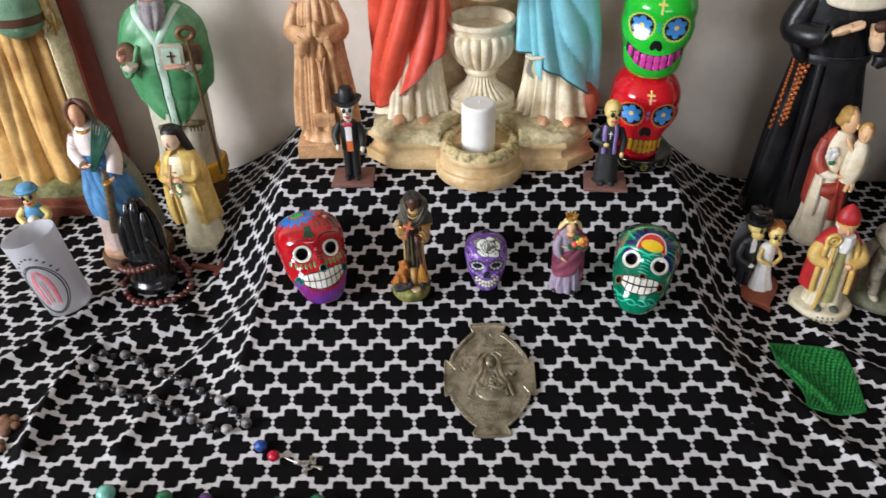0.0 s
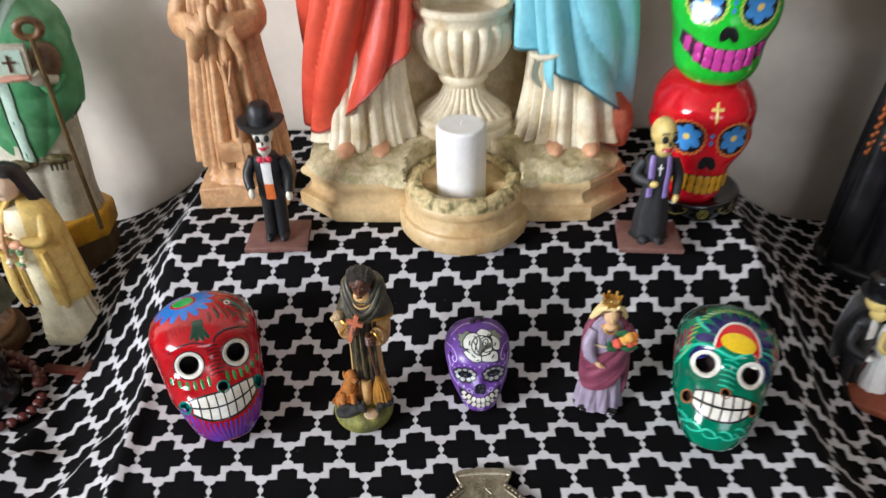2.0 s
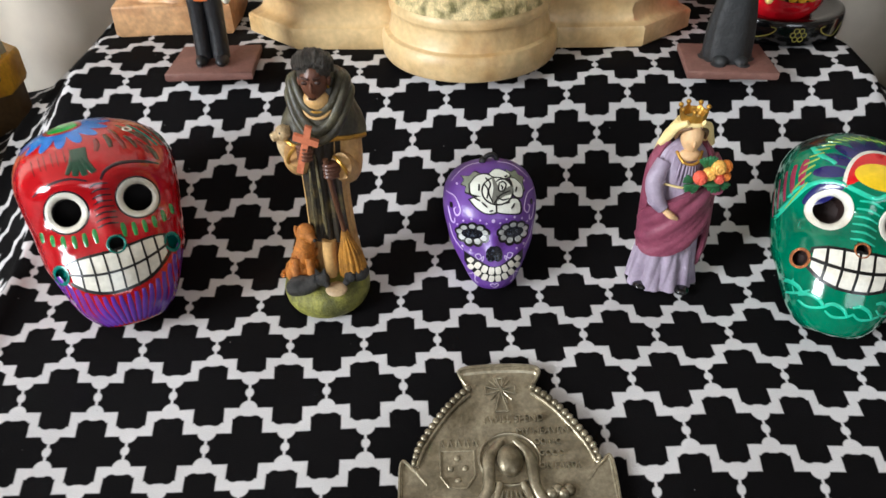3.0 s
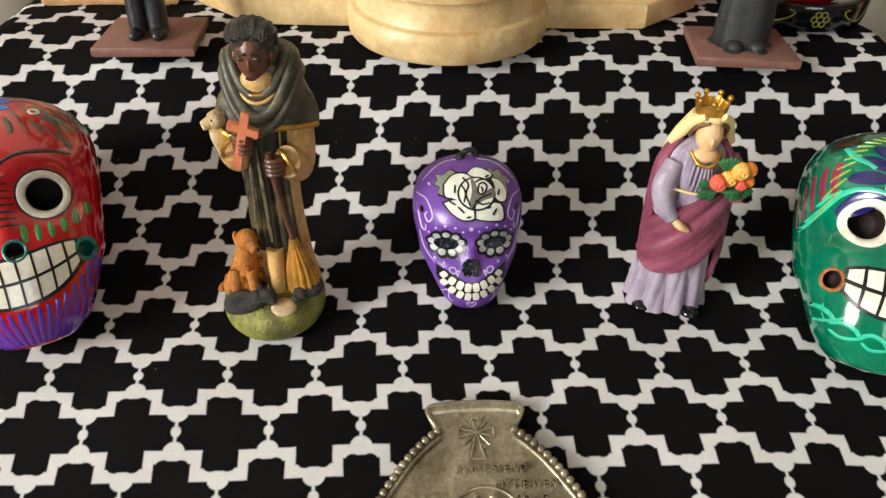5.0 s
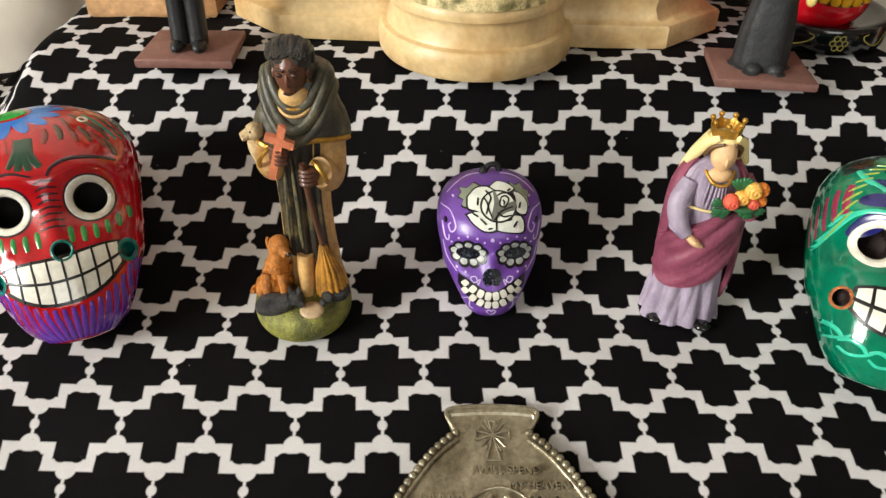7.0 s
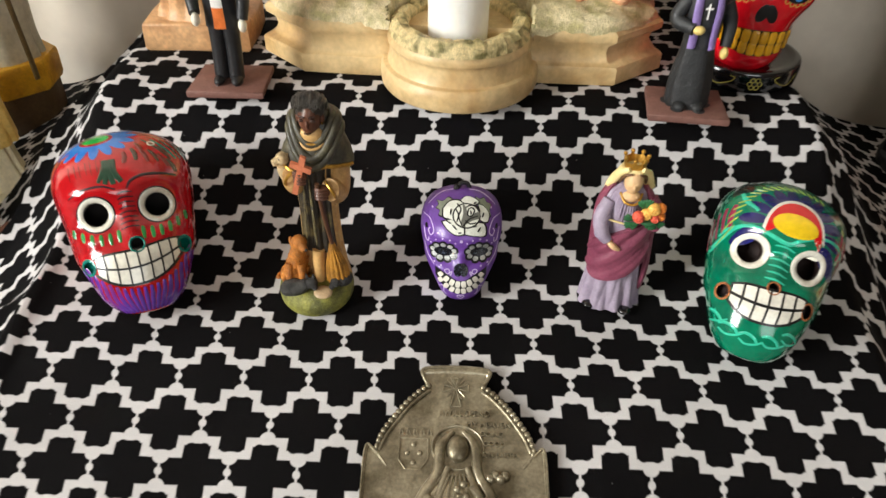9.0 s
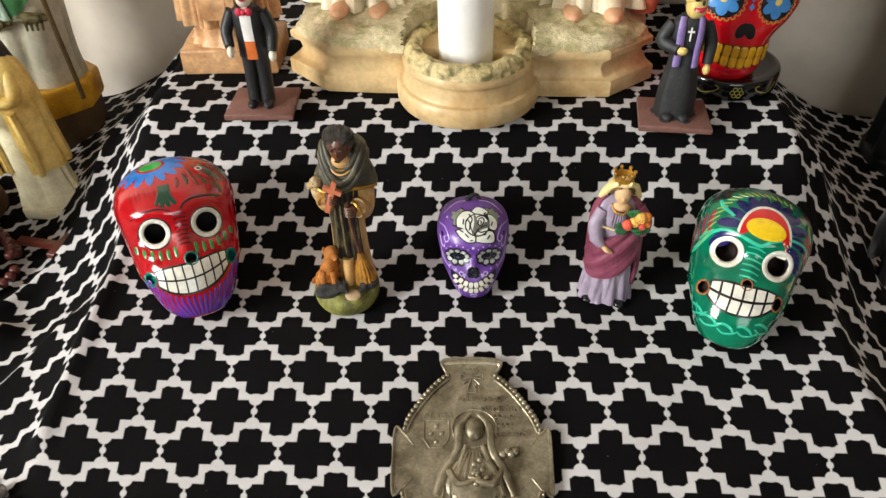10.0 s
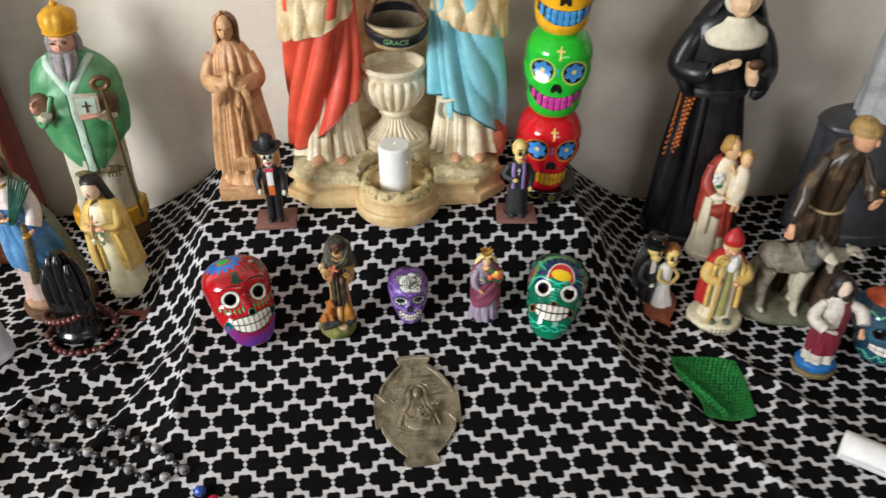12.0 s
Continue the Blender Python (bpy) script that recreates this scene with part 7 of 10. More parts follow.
def saint_medal():
    PEW = paint("worn_pewter", (172, 162, 138), rough=0.30, var=0.25, scale=70, bump=0.12, metal=0.65, chip2=(112, 102, 80), amount=0.55)
    th = thing("oval_medal", pose(0.0770, 0.4957, seat(0.077, 0.4957) + 0.0016, 16.5, 0.8, 3.5) @ Matrix.Diagonal((1, 0.965, 1, 1)), "large worn pewter oval medal with relief portrait and lettering", "medal")
    half = [(0.0, 0.0582), (0.008, 0.0580), (0.0150, 0.0572), (0.0160, 0.0555), (0.0128, 0.0480), (0.0174, 0.0442), (0.0226, 0.0386), (0.0278, 0.0314), (0.0324, 0.0240), (0.0356, 0.0160), (0.0425, 0.0180), (0.0438, 0.0160), (0.0442, 0.0)]
    right = half + [(x, -y) for x, y in half[-2::-1]]
    outline = right + [(-x, y) for x, y in right[-2:0:-1]]
    k = Clay()
    o = np.array(outline)
    rows = []
    for s, z in ((0.985, 0.0), (1.0, 0.0008), (1.0, 0.0026), (0.985, 0.0034), (0.955, 0.0034), (0.94, 0.0028), (0.90, 0.0028), (0.5, 0.0030)):
        rows.append([(x * s, y * s, z) for x, y in o])
    k.rings(rows, PEW)
    part("plate", k, th, sharp=24)
    # raised rim and beads along the four curved sides
    rim, beads = Clay(), Clay()
    for sx in (1, -1):
        for sy in (1, -1):
            arc = [(0.0128, 0.0480), (0.0174, 0.0442), (0.0226, 0.0386), (0.0278, 0.0314), (0.0324, 0.0240), (0.0354, 0.0165)]
            rim.tube([(sx * x * 0.94, sy * y * 0.94, 0.0032) for x, y in arc], 0.0009, PEW, n=8)
            P = spline(arc, 24)
            d, last = 0.0, None
            for p in P:
                if last is None or math.hypot(p[0] - last[0], p[1] - last[1]) > 0.0026:
                    beads.blob((sx * p[0] * 0.99, sy * p[1] * 0.99, 0.0036), 0.0015, PEW, n=8)
                    last = p
    for sy in (1, -1):
        rim.tube([(-0.0128, sy * 0.0480, 0.0034), (-0.0158, sy * 0.0555, 0.0036), (-0.008, sy * 0.0575, 0.0036), (0.008, sy * 0.0575, 0.0036), (0.0158, sy * 0.0555, 0.0036), (0.0128, sy * 0.0480, 0.0034)], 0.0008, PEW, n=6)
    for sx in (1, -1):
        rim.tube([(sx * 0.034, 0.0140, 0.0032), (sx * 0.0425, 0.0172, 0.0036), (sx * 0.0436, 0.0, 0.0036), (sx * 0.0425, -0.0172, 0.0036), (sx * 0.034, -0.0140, 0.0032)], 0.0008, PEW, n=6)
        for sy in (1, -1):
            rim.tube([(sx * 0.0345, sy * 0.0150, 0.0028), (sx * 0.0295, sy * 0.0085, 0.0026)], 0.0007, PEW, n=6, sub=3)
    part("rim", rim, th)
    singles("edge_bead", beads, th, "beaded pewter edge")
    # low relief: halo, veiled bust, bouquet
    k = Clay()
    k.ring((0.0010, 0.0165, 0.0030), 0.0092, 0.0006, PEW, n=44, k=8)
    k.blob((0.0010, 0.0160, 0.0030), (0.0042, 0.0058, 0.0022), PEW, n=14)
    for s in (-1, 1):
        k.tube([(0.001 + s * 0.0020, 0.0232, 0.0032), (0.001 + s * 0.0062, 0.0170, 0.0034), (0.001 + s * 0.0072, 0.0060, 0.0033), (0.001 + s * 0.0120, -0.0040, 0.0032), (0.001 + s * 0.0158, -0.0150, 0.0030)], [0.0012, 0.0020, 0.0019, 0.0024, 0.0016], PEW, n=10, flat=0.6)
        k.tube([(0.001 + s * 0.0035, 0.0080, 0.0034), (0.001 + s * 0.0060, -0.0020, 0.0036), (0.001 + s * 0.0085, -0.0150, 0.0032)], [0.0012, 0.0015, 0.0010], PEW, n=8, flat=0.6)
    k.blob((0.0005, -0.0075, 0.0026), (0.0125, 0.0125, 0.0022), PEW, n=18)
    k.tube([(-0.0165, -0.0165, 0.0031), (-0.008, -0.0215, 0.0032), (0.003, -0.0225, 0.0032)], 0.0008, PEW, n=8)
    k.tube([(0.006, 0.0000, 0.0046), (0.0100, -0.0060, 0.0044), (0.0128, -0.0150, 0.0036)], [0.0016, 0.0014, 0.0010], PEW, n=8, flat=0.7)
    # folds of the habit, crossed arms
    for i in range(9):
        x = -0.0105 + 0.0026 * i
        k.tube([(0.001 + 0.45 * (x - 0.001), 0.0050, 0.0040), (x, -0.0060, 0.0046 - 14.0 * x * x), (x * 1.15, -0.0165, 0.0034)], [0.0003, 0.0007, 0.0004], PEW, n=6, sub=4)
    for s in (-1, 1):
        k.tube([(0.001 + s * 0.0105, -0.0040, 0.0040), (0.001 + s * 0.0065, -0.0105, 0.0048), (0.001 - s * 0.0020, -0.0075, 0.0050)], [0.0016, 0.0019, 0.0011], PEW, n=8, flat=0.7)
    rnd = random.Random(4)
    for i in range(16):
        a, q = rnd.uniform(0, 6.28), rnd.uniform(0, 0.0052)
        k.blob((0.002 + q * math.cos(a), -0.0050 + 1.2 * q * math.sin(a), 0.0044), (0.0015, 0.0015, 0.0011), PEW, n=8)
    for i in range(4):
        k.blob((0.0125 + 0.0018 * i, 0.0040 + 0.0012 * (i % 2), 0.0036), (0.0018, 0.0020, 0.0011), PEW, n=8)
    k.v = [(x * 1.22, -0.001 + y * 1.12, 0.0028 + (z - 0.0028) * 1.7) for x, y, z in k.v]
    part("relief_portrait", k, th)
    k = Clay()
    for a in (45, 65, 115, 135, 225, 245, 295, 315):
        k.tube([(0.0015 * math.cos(radians(a)), 0.0468 + 0.0015 * math.sin(radians(a)), 0.0033), (0.0058 * math.cos(radians(a)), 0.0468 + 0.0062 * math.sin(radians(a)), 0.0033)], 0.00028, PEW, n=5, sub=2)
    for pts in ([(-0.0012, 0.0520), (0, 0.0468), (0.0012, 0.0520), (-0.0012, 0.0520)], [(-0.0058, 0.0485), (0, 0.0468), (-0.0058, 0.0450), (-0.0058, 0.0485)], [(0.0058, 0.0485), (0, 0.0468), (0.0058, 0.0450), (0.0058, 0.0485)], [(-0.0024, 0.0375), (0, 0.0468), (0.0024, 0.0375), (-0.0024, 0.0375)]):
        for a, b in zip(pts, pts[1:]):
            k.tube([(a[0], a[1], 0.0034), (b[0], b[1], 0.0034)], 0.0004, PEW, n=6, sub=2)
    singles("cross_line", k, th)
    k = Clay()
    sh = [(-0.0245, 0.0215), (-0.0118, 0.0215), (-0.0118, 0.0115), (-0.0150, 0.0070), (-0.0215, 0.0070), (-0.0245, 0.0115), (-0.0245, 0.0215)]
    for a, b in zip(sh, sh[1:]):
        k.tube([(a[0], a[1], 0.0032), (b[0], b[1], 0.0032)], 0.00045, PEW, n=6, sub=2)
    for x, y in ((-0.0182, 0.0185), (-0.0208, 0.0145), (-0.0154, 0.0145), (-0.0182, 0.0100)):
        k.blob((x, y, 0.0031), (0.0012, 0.0012, 0.0008), PEW, n=8)
    for i in range(5):
        k.tube([(-0.0245 + 0.0031 * i, 0.0230, 0.0032), (-0.0240 + 0.0031 * i, 0.0258, 0.0034), (-0.0228 + 0.0031 * i, 0.0230, 0.0032)], 0.0004, PEW, n=6, sub=3)
    part("shield_relief", k, th)
    for text, x, y, size in (("I WILL SPEND", 0.004, 0.0325, 0.0038), ("MY HEAVEN", 0.0145, 0.0272, 0.0037), ("DOING", 0.0160, 0.0228, 0.0031), ("GOOD", 0.0170, 0.0182, 0.0031), ("ON EARTH", 0.0195, 0.0132, 0.0031)):
        letters(text, th, size, PEW, lambda a, b, x=x, y=y: (x + a, y + b, 0.0032), 0.0014)
    # two lines of a name, left as plain bars
    k = Clay()
    for y0, n, w in ((-0.0300, 11, 0.0026), (-0.0365, 12, 0.0022), (-0.0420, 7, 0.0022)):
        for i in range(n):
            x = (i - (n - 1) / 2) * w * 1.25
            yy = y0 + 6.0 * x * x
            k.slab([(x - w * 0.4, yy), (x + w * 0.4, yy), (x + w * 0.4, yy + 0.0032), (x - w * 0.4, yy + 0.0032)], 0.0026, 0.0040, PEW, 0.0002)
    singles("name_bar", k, th)
    # the four arms barely clear the oval
    for ob in th.children:
        for v in ob.data.vertices:
            if abs(v.co.x) > 0.034:
                v.co.x = math.copysign(0.034 + (abs(v.co.x) - 0.034) * 0.6, v.co.x)


red_skull()
teal_skull()
purple_skull()
skull_totem()
saint_medal()


# ---- figures at the left end of the table ----
def bishop_statue():
    GREEN = paint("green_chasuble", (78, 144, 92), rough=0.40, var=0.12, scale=24, chip2=(124, 174, 130), amount=0.4)
    ALB = paint("pale_alb", (204, 198, 176), rough=0.45, var=0.12, scale=40, chip2=(180, 176, 150))
    TRIM = paint("pale_green_trim", (196, 220, 200), rough=0.45, var=0.1, scale=60)
    YELLOW = paint("yellow_gilt", (222, 166, 34), rough=0.42, var=0.15, scale=50, chip2=(188, 130, 30))
    BEARD = paint("grey_beard", (164, 158, 158), rough=0.5, var=0.25, scale=160, bump=0.5)
    FLESH = paint("rosy_skin", (214, 160, 136), rough=0.45, var=0.1, scale=50)
    k = Clay()
    # lower tier: shade on the base's front is put into its brown
    k.slab(ngon(8, 0.0400, 0.0345, turn=radians(22.5)), 0.0, 0.0128, paint("shaded_plinth_brown", (92, 70, 40), rough=0.5, var=0.2, scale=40), 0.001)
    k.slab(ngon(8, 0.0440, 0.0375, turn=radians(22.5)), 0.0126, 0.020, YELLOW, 0.0012)
    k.loft([(0.018, 0, 0, 0.036, 0.028, 0.05), (0.045, 0, 0.001, 0.033, 0.025, 0.06), (0.09, 0, 0.002, 0.034, 0.024, 0.05), (0.12, 0, 0.003, 0.034, 0.025, 0.03)], ALB, n=100, nf=9)

    # chasuble: broad over the raised arms, narrowing to a rounded drop in front
    rows = []
    for f in np.linspace(0, 1, 44):
        row = []
        for j in range(150):
            a = 2 * math.pi * j / 150
            low = 0.084 + 0.050 * abs(math.cos(a)) ** 1.8
            z = low + (0.252 - low) * f
            rx = np.interp(z, [0.08, 0.10, 0.135, 0.17, 0.20, 0.222, 0.238, 0.252], [0.030, 0.033, 0.0425, 0.0475, 0.049, 0.044, 0.034, 0.017])
            ry = np.interp(z, [0.08, 0.13, 0.18, 0.215, 0.235, 0.252], [0.026, 0.029, 0.031, 0.027, 0.023, 0.015])
            bow = max(0.0, -math.sin(a)) * math.exp(-((z - 0.16) / 0.04) ** 2)
            w = 1 + 0.05 * crease(9 * bow + 4 * a + 60 * z * math.copysign(1, math.cos(a))) * (1 - 0.75 * f) + 0.02 * crease(9 * a - 30 * z)
            row.append((rx * w * math.cos(a), 0.003 + ry * w * math.sin(a), z))
        rows.append(row)
    k.rings(rows, GREEN, cap0=False)
    kk = Clay()
    kk.rings(rows, GREEN, cap0=False)
    skin = Skin(kk, 0.0004)
    skin.stroke(k, [(0.0, 0.087), (0.0, 0.12), (0.0, 0.16), (0.0, 0.205)], 0.0095, TRIM, 1.5, 8, 0.95)
    for s in (-1, 1):
        skin.stroke(k, [(0.0, 0.203), (s * 0.010, 0.222), (s * 0.020, 0.240), (s * 0.024, 0.246)], 0.0085, TRIM, 1.8, 8, 0.95)
        for o in (-0.0050, 0.0050):
            skin.stroke(k, [(s * 0.0 + o, 0.087), (o, 0.15), (o, 0.205)], 0.0008, paint("trim_line", (120, 140, 112), rough=0.5), 2.2, 8, 0.95)
    DARKIN = paint("brown_sleeve_lining", (112, 84, 56), rough=0.5, var=0.25, scale=60)
    for s, cz, cx in ((-1, 0.186, -0.033), (1, 0.184, 0.033)):
        k.blob((cx, -0.020, cz), (0.0125, 0.010, 0.020), DARKIN, rot=(0, s * 12, 0), n=16)
        k.tube([(cx + s * 0.006, -0.022, cz - 0.014), (cx - s * 0.002, -0.0315, cz - 0.010), (cx - s * 0.005, -0.0335, cz - 0.004)], [0.0050, 0.0062, 0.0060], ALB, n=16)
        k.tube([(cx - s * 0.012, -0.024, cz + 0.016), (cx + s * 0.002, -0.029, cz - 0.022), (cx + s * 0.012, -0.018, cz - 0.012)], [0.0025, 0.0035, 0.0025], GREEN, n=10)
    k.palm((-0.034, -0.041, 0.196), (0.25, -0.2, 1.0), 0.013, FLESH)
    k.palm((0.022, -0.041, 0.180), (-1, -0.15, 0.05), 0.014, FLESH)
    # book with a cross
    k.M = pose(0.0165, -0.0355, 0.1925, 10, 4, 8)
    k.slab([(-0.0125, -0.0030), (0.0125, -0.0030), (0.0125, 0.0030), (-0.0125, 0.0030)], -0.0165, 0.0165, ALB, 0.001)
    k.slab([(-0.0095, -0.0038), (0.0095, -0.0038), (0.0095, 0.003), (-0.0095, 0.003)], -0.0135, 0.0135, TRIM, 0.0006)
    k.slab([(-0.0010, -0.0046), (0.0010, -0.0046), (0.0010, 0), (-0.0010, 0)], -0.008, 0.009, BROWN, 0.0003)
    k.slab([(-0.0045, -0.0046), (0.0045, -0.0046), (0.0045, 0), (-0.0045, 0)], 0.001, 0.0032, BROWN, 0.0003)
    k.M = Matrix()
    # crozier leaning on the arm
    k.tube([(0.042, -0.030, 0.018), (0.040, -0.034, 0.10), (0.0358, -0.034, 0.213)], 0.0019, paint("crozier_brown", (104, 84, 46), rough=0.4), n=8)
    k.ring((0.0350, -0.032, 0.2200), 0.0078, 0.0034, paint("crozier_gilt", (120, 84, 44), rough=0.4, var=0.3), rot=(90, 0, 14), n=28, k=8)
    for s in (1, -1):
        k.blob((0.006 + s * 0.014, -0.0235, 0.0870 + 0.002 * s), (0.0125, 0.0050, 0.0048), paint("olive_tassel", (112, 100, 56), rough=0.5, var=0.4, scale=140), n=14, lump=0.4)
        for j in range(4):
            k.tube([(0.006 + s * (0.010 + 0.004 * j), -0.0255, 0.086), (0.006 + s * (0.0105 + 0.004 * j), -0.0270, 0.079)], [0.0013, 0.0009], MADE["olive_tassel"], n=6, sub=3)
    # head, beard, crown-like mitre
    k.head((0, -0.004, 0.266), 0.0160, FLESH, None)
    for s in (1, -1):
        k.blob((s * 0.0055, -0.0172, 0.2685), (0.0034, 0.0020, 0.0016), BROWN, n=8)
        k.tube([(s * 0.002, -0.0190, 0.2722), (s * 0.0088, -0.0165, 0.2730)], 0.0011, BEARD, n=6, sub=3)
        k.tube([(s * 0.0128, 0.000, 0.276), (s * 0.0150, 0.0, 0.262), (s * 0.0135, -0.001, 0.248)], [0.003, 0.004, 0.003], BEARD, n=10)
    k.loft([(0.222, 0, -0.0225, 0.005, 0.004, 0.12), (0.234, 0, -0.0205, 0.0110, 0.0070, 0.14), (0.246, 0, -0.0165, 0.0135, 0.0090, 0.12), (0.2565, 0, -0.0115, 0.0130, 0.0095, 0.05)], BEARD, n=70, nf=9)
    k.loft([(0.276, 0, 0, 0.0160, 0.0170), (0.281, 0, 0, 0.0168, 0.0176), (0.288, 0, 0.001, 0.0180, 0.0186, 0.04), (0.299, 0, 0.002, 0.0174, 0.0180, 0.06), (0.307, 0, 0.002, 0.010, 0.011, 0.03), (0.310, 0, 0.002, 0.003, 0.003)], YELLOW, n=72, nf=8, warp=0)
    k.ring((0, 0, 0.2785), 0.0166, 0.0016, YELLOW, n=40, k=8)
    k.blob((0, 0.002, 0.3120), 0.004, YELLOW, n=10)
    # a high plinth under a slightly shorter figure
    k.v = [(x + 0.008 * z, y, z * 3.1 if z < 0.02 else 0.062 + (z - 0.02) * 0.832) for x, y, z in k.v]
    tagged(k.object("bishop_statue", pose(-0.2905, 0.815, seat(-0.2905, 0.815) - 0.0045, 0, 0, 6)), "green robed plaster bishop statue with book and yellow crown", "statue")


def lucy_statue():
    BLUE = paint("cornflower_skirt", (84, 138, 184), rough=0.4, var=0.15, scale=50, chip2=(52, 98, 150), amount=0.5)
    BLOUSE = paint("ivory_blouse", (228, 214, 206), rough=0.45, var=0.1, scale=60)
    HEM = paint("pale_rose_hem", (222, 198, 186), rough=0.45, var=0.12, scale=60)
    CLOAK = paint("grey_green_cloak", (132, 136, 122), rough=0.45, var=0.2, scale=60)
    PALMG = paint("palm_green", (34, 92, 72), rough=0.45, var=0.25, scale=120)
    HAIRB = paint("chestnut_hair", (112, 74, 54), rough=0.45, var=0.25, scale=120, bump=0.4)
    k = Clay()
    k.slab(ngon(24, 0.042, 0.036), 0.0, 0.014, paint("bronze_brown_base", (104, 74, 46), rough=0.45, var=0.2, scale=50), 0.002)
    k.slab(ngon(24, 0.037, 0.031), 0.012, 0.024, paint("base_tan", (190, 150, 116), rough=0.45, var=0.15), 0.004)
    k.loft([(0.020, 0, 0, 0.0325, 0.025, 0.12), (0.045, 0, 0, 0.0270, 0.0205, 0.15), (0.065, 0, 0, 0.0265, 0.020, 0.12)], HEM, n=80, nf=11)
    rows = []
    for f in np.linspace(0, 1, 30):
        row = []
        for j in range(150):
            a = 2 * math.pi * j / 150
            low = 0.056 - 0.016 * math.cos(a - 0.5)
            z = low + (0.138 - low) * f
            rx = np.interp(z, [0.04, 0.08, 0.12, 0.138], [0.0335, 0.0305, 0.0240, 0.0220])
            w = 1 + 0.10 * crease(5 * a + 105 * z) + 0.05 * crease(11 * a + 60 * z)
            row.append((rx * w * math.cos(a), rx * 0.78 * w * math.sin(a), z))
        rows.append(row)
    k.rings(rows, BLUE, cap0=False)
    k.loft([(0.105, 0.002, 0.012, 0.030, 0.014, 0.06), (0.13, 0.0, 0.010, 0.027, 0.012, 0.04), (0.16, 0, 0.008, 0.022, 0.010), (0.168, 0, 0.008, 0.010, 0.007)], CLOAK, n=40, nf=5, arc=(-30, 210), thick=0.003)
    k.loft([(0.030, 0.004, 0.012, 0.034, 0.022, 0.07), (0.07, 0.004, 0.011, 0.031, 0.019, 0.07), (0.11, 0.002, 0.011, 0.028, 0.015, 0.06)], CLOAK, n=40, nf=5, arc=(-40, 120), thick=0.003)
    k.loft([(0.118, 0, 0, 0.0205, 0.0165, 0.03), (0.135, 0, 0, 0.0195, 0.0155, 0.05), (0.152, 0, 0.001, 0.0215, 0.0145, 0.04), (0.163, 0, 0.002, 0.0150, 0.0110, 0.02), (0.168, 0, 0.002, 0.007, 0.007)], BLOUSE, n=70, nf=10)
    k.ring((0, 0, 0.1635), 0.0105, 0.0018, GOLD, rot=(10, 0, 0), n=30, k=6)
    k.tube([(-0.018, 0.0, 0.156), (-0.0250, -0.005, 0.139), (-0.012, -0.020, 0.130)], [0.0072, 0.0084, 0.0062], BLOUSE, n=18, flat=1.1)
    for i in range(4):
        k.ring((-0.0205 - 0.0018 * i, -0.002 - 0.0014 * i, 0.151 - 0.0040 * i), 0.0076, 0.0011, BLOUSE, rot=(18, 30 - 6 * i, 0), n=24, k=6)
    k.tube([(0.020, 0.0, 0.155), (0.0275, -0.008, 0.134), (0.022, -0.020, 0.116)], [0.0085, 0.0100, 0.0085], BLOUSE, n=16)
    k.palm((-0.008, -0.024, 0.130), (1, -0.1, 0.1), 0.009, SKIN)
    k.palm((0.018, -0.026, 0.112), (-0.6, -0.5, -0.2), 0.009, SKIN)
    k.blob((0.014, -0.031, 0.112), (0.006, 0.005, 0.002), GOLD, n=10)
    for i in range(9):
        o = (i - 4) * 0.0022
        k.tube([(0.000 + o * 0.3, -0.024, 0.124), (0.014 + o * 0.8, -0.022, 0.142), (0.030 + o * 1.2, -0.010, 0.166 - 0.7 * o + 0.003 * math.cos(i))], [0.0014, 0.0022, 0.0008], PALMG, n=6)
    k.tube([(0.012, -0.0225, 0.122), (0.006, -0.0262, 0.090), (-0.004, -0.0265, 0.050)], [0.0035, 0.0050, 0.0050], paint("bronze_trim", (128, 112, 78), rough=0.4, var=0.35, scale=240, bump=0.4, chip2=(70, 58, 40), amount=0.5), n=10, flat=0.5)
    k.head((0, -0.005, 0.1785), 0.0108, SKIN, None, face=(-0.4, -0.9))
    for i in range(15):
        a = radians(-8 + 14 * i)
        k.tube([(0.002 * math.cos(a), 0.0, 0.194), (0.0118 * math.cos(a), -0.001 + 0.0095 * math.sin(a), 0.186), (0.0135 * math.cos(a), 0.002 + 0.0100 * math.sin(a), 0.172), (0.0145 * math.cos(a), 0.004 + 0.0095 * math.sin(a), 0.160)], [0.0020, 0.0032, 0.0030, 0.0014], HAIRB, n=8)
    slim(k, [(0.0, 0.95, 1.0), (0.1, 0.90, 1.0), (0.13, 0.74, 0.9), (0.16, 0.74, 0.9), (0.2, 0.88, 0.95)])
    tagged(k.object("palm_bearer_statue", pose(-0.3235, 0.700, seat(-0.3235, 0.70) - 0.001, 0, -6, 8)), "plaster statue in blue skirt holding a palm branch", "statue")


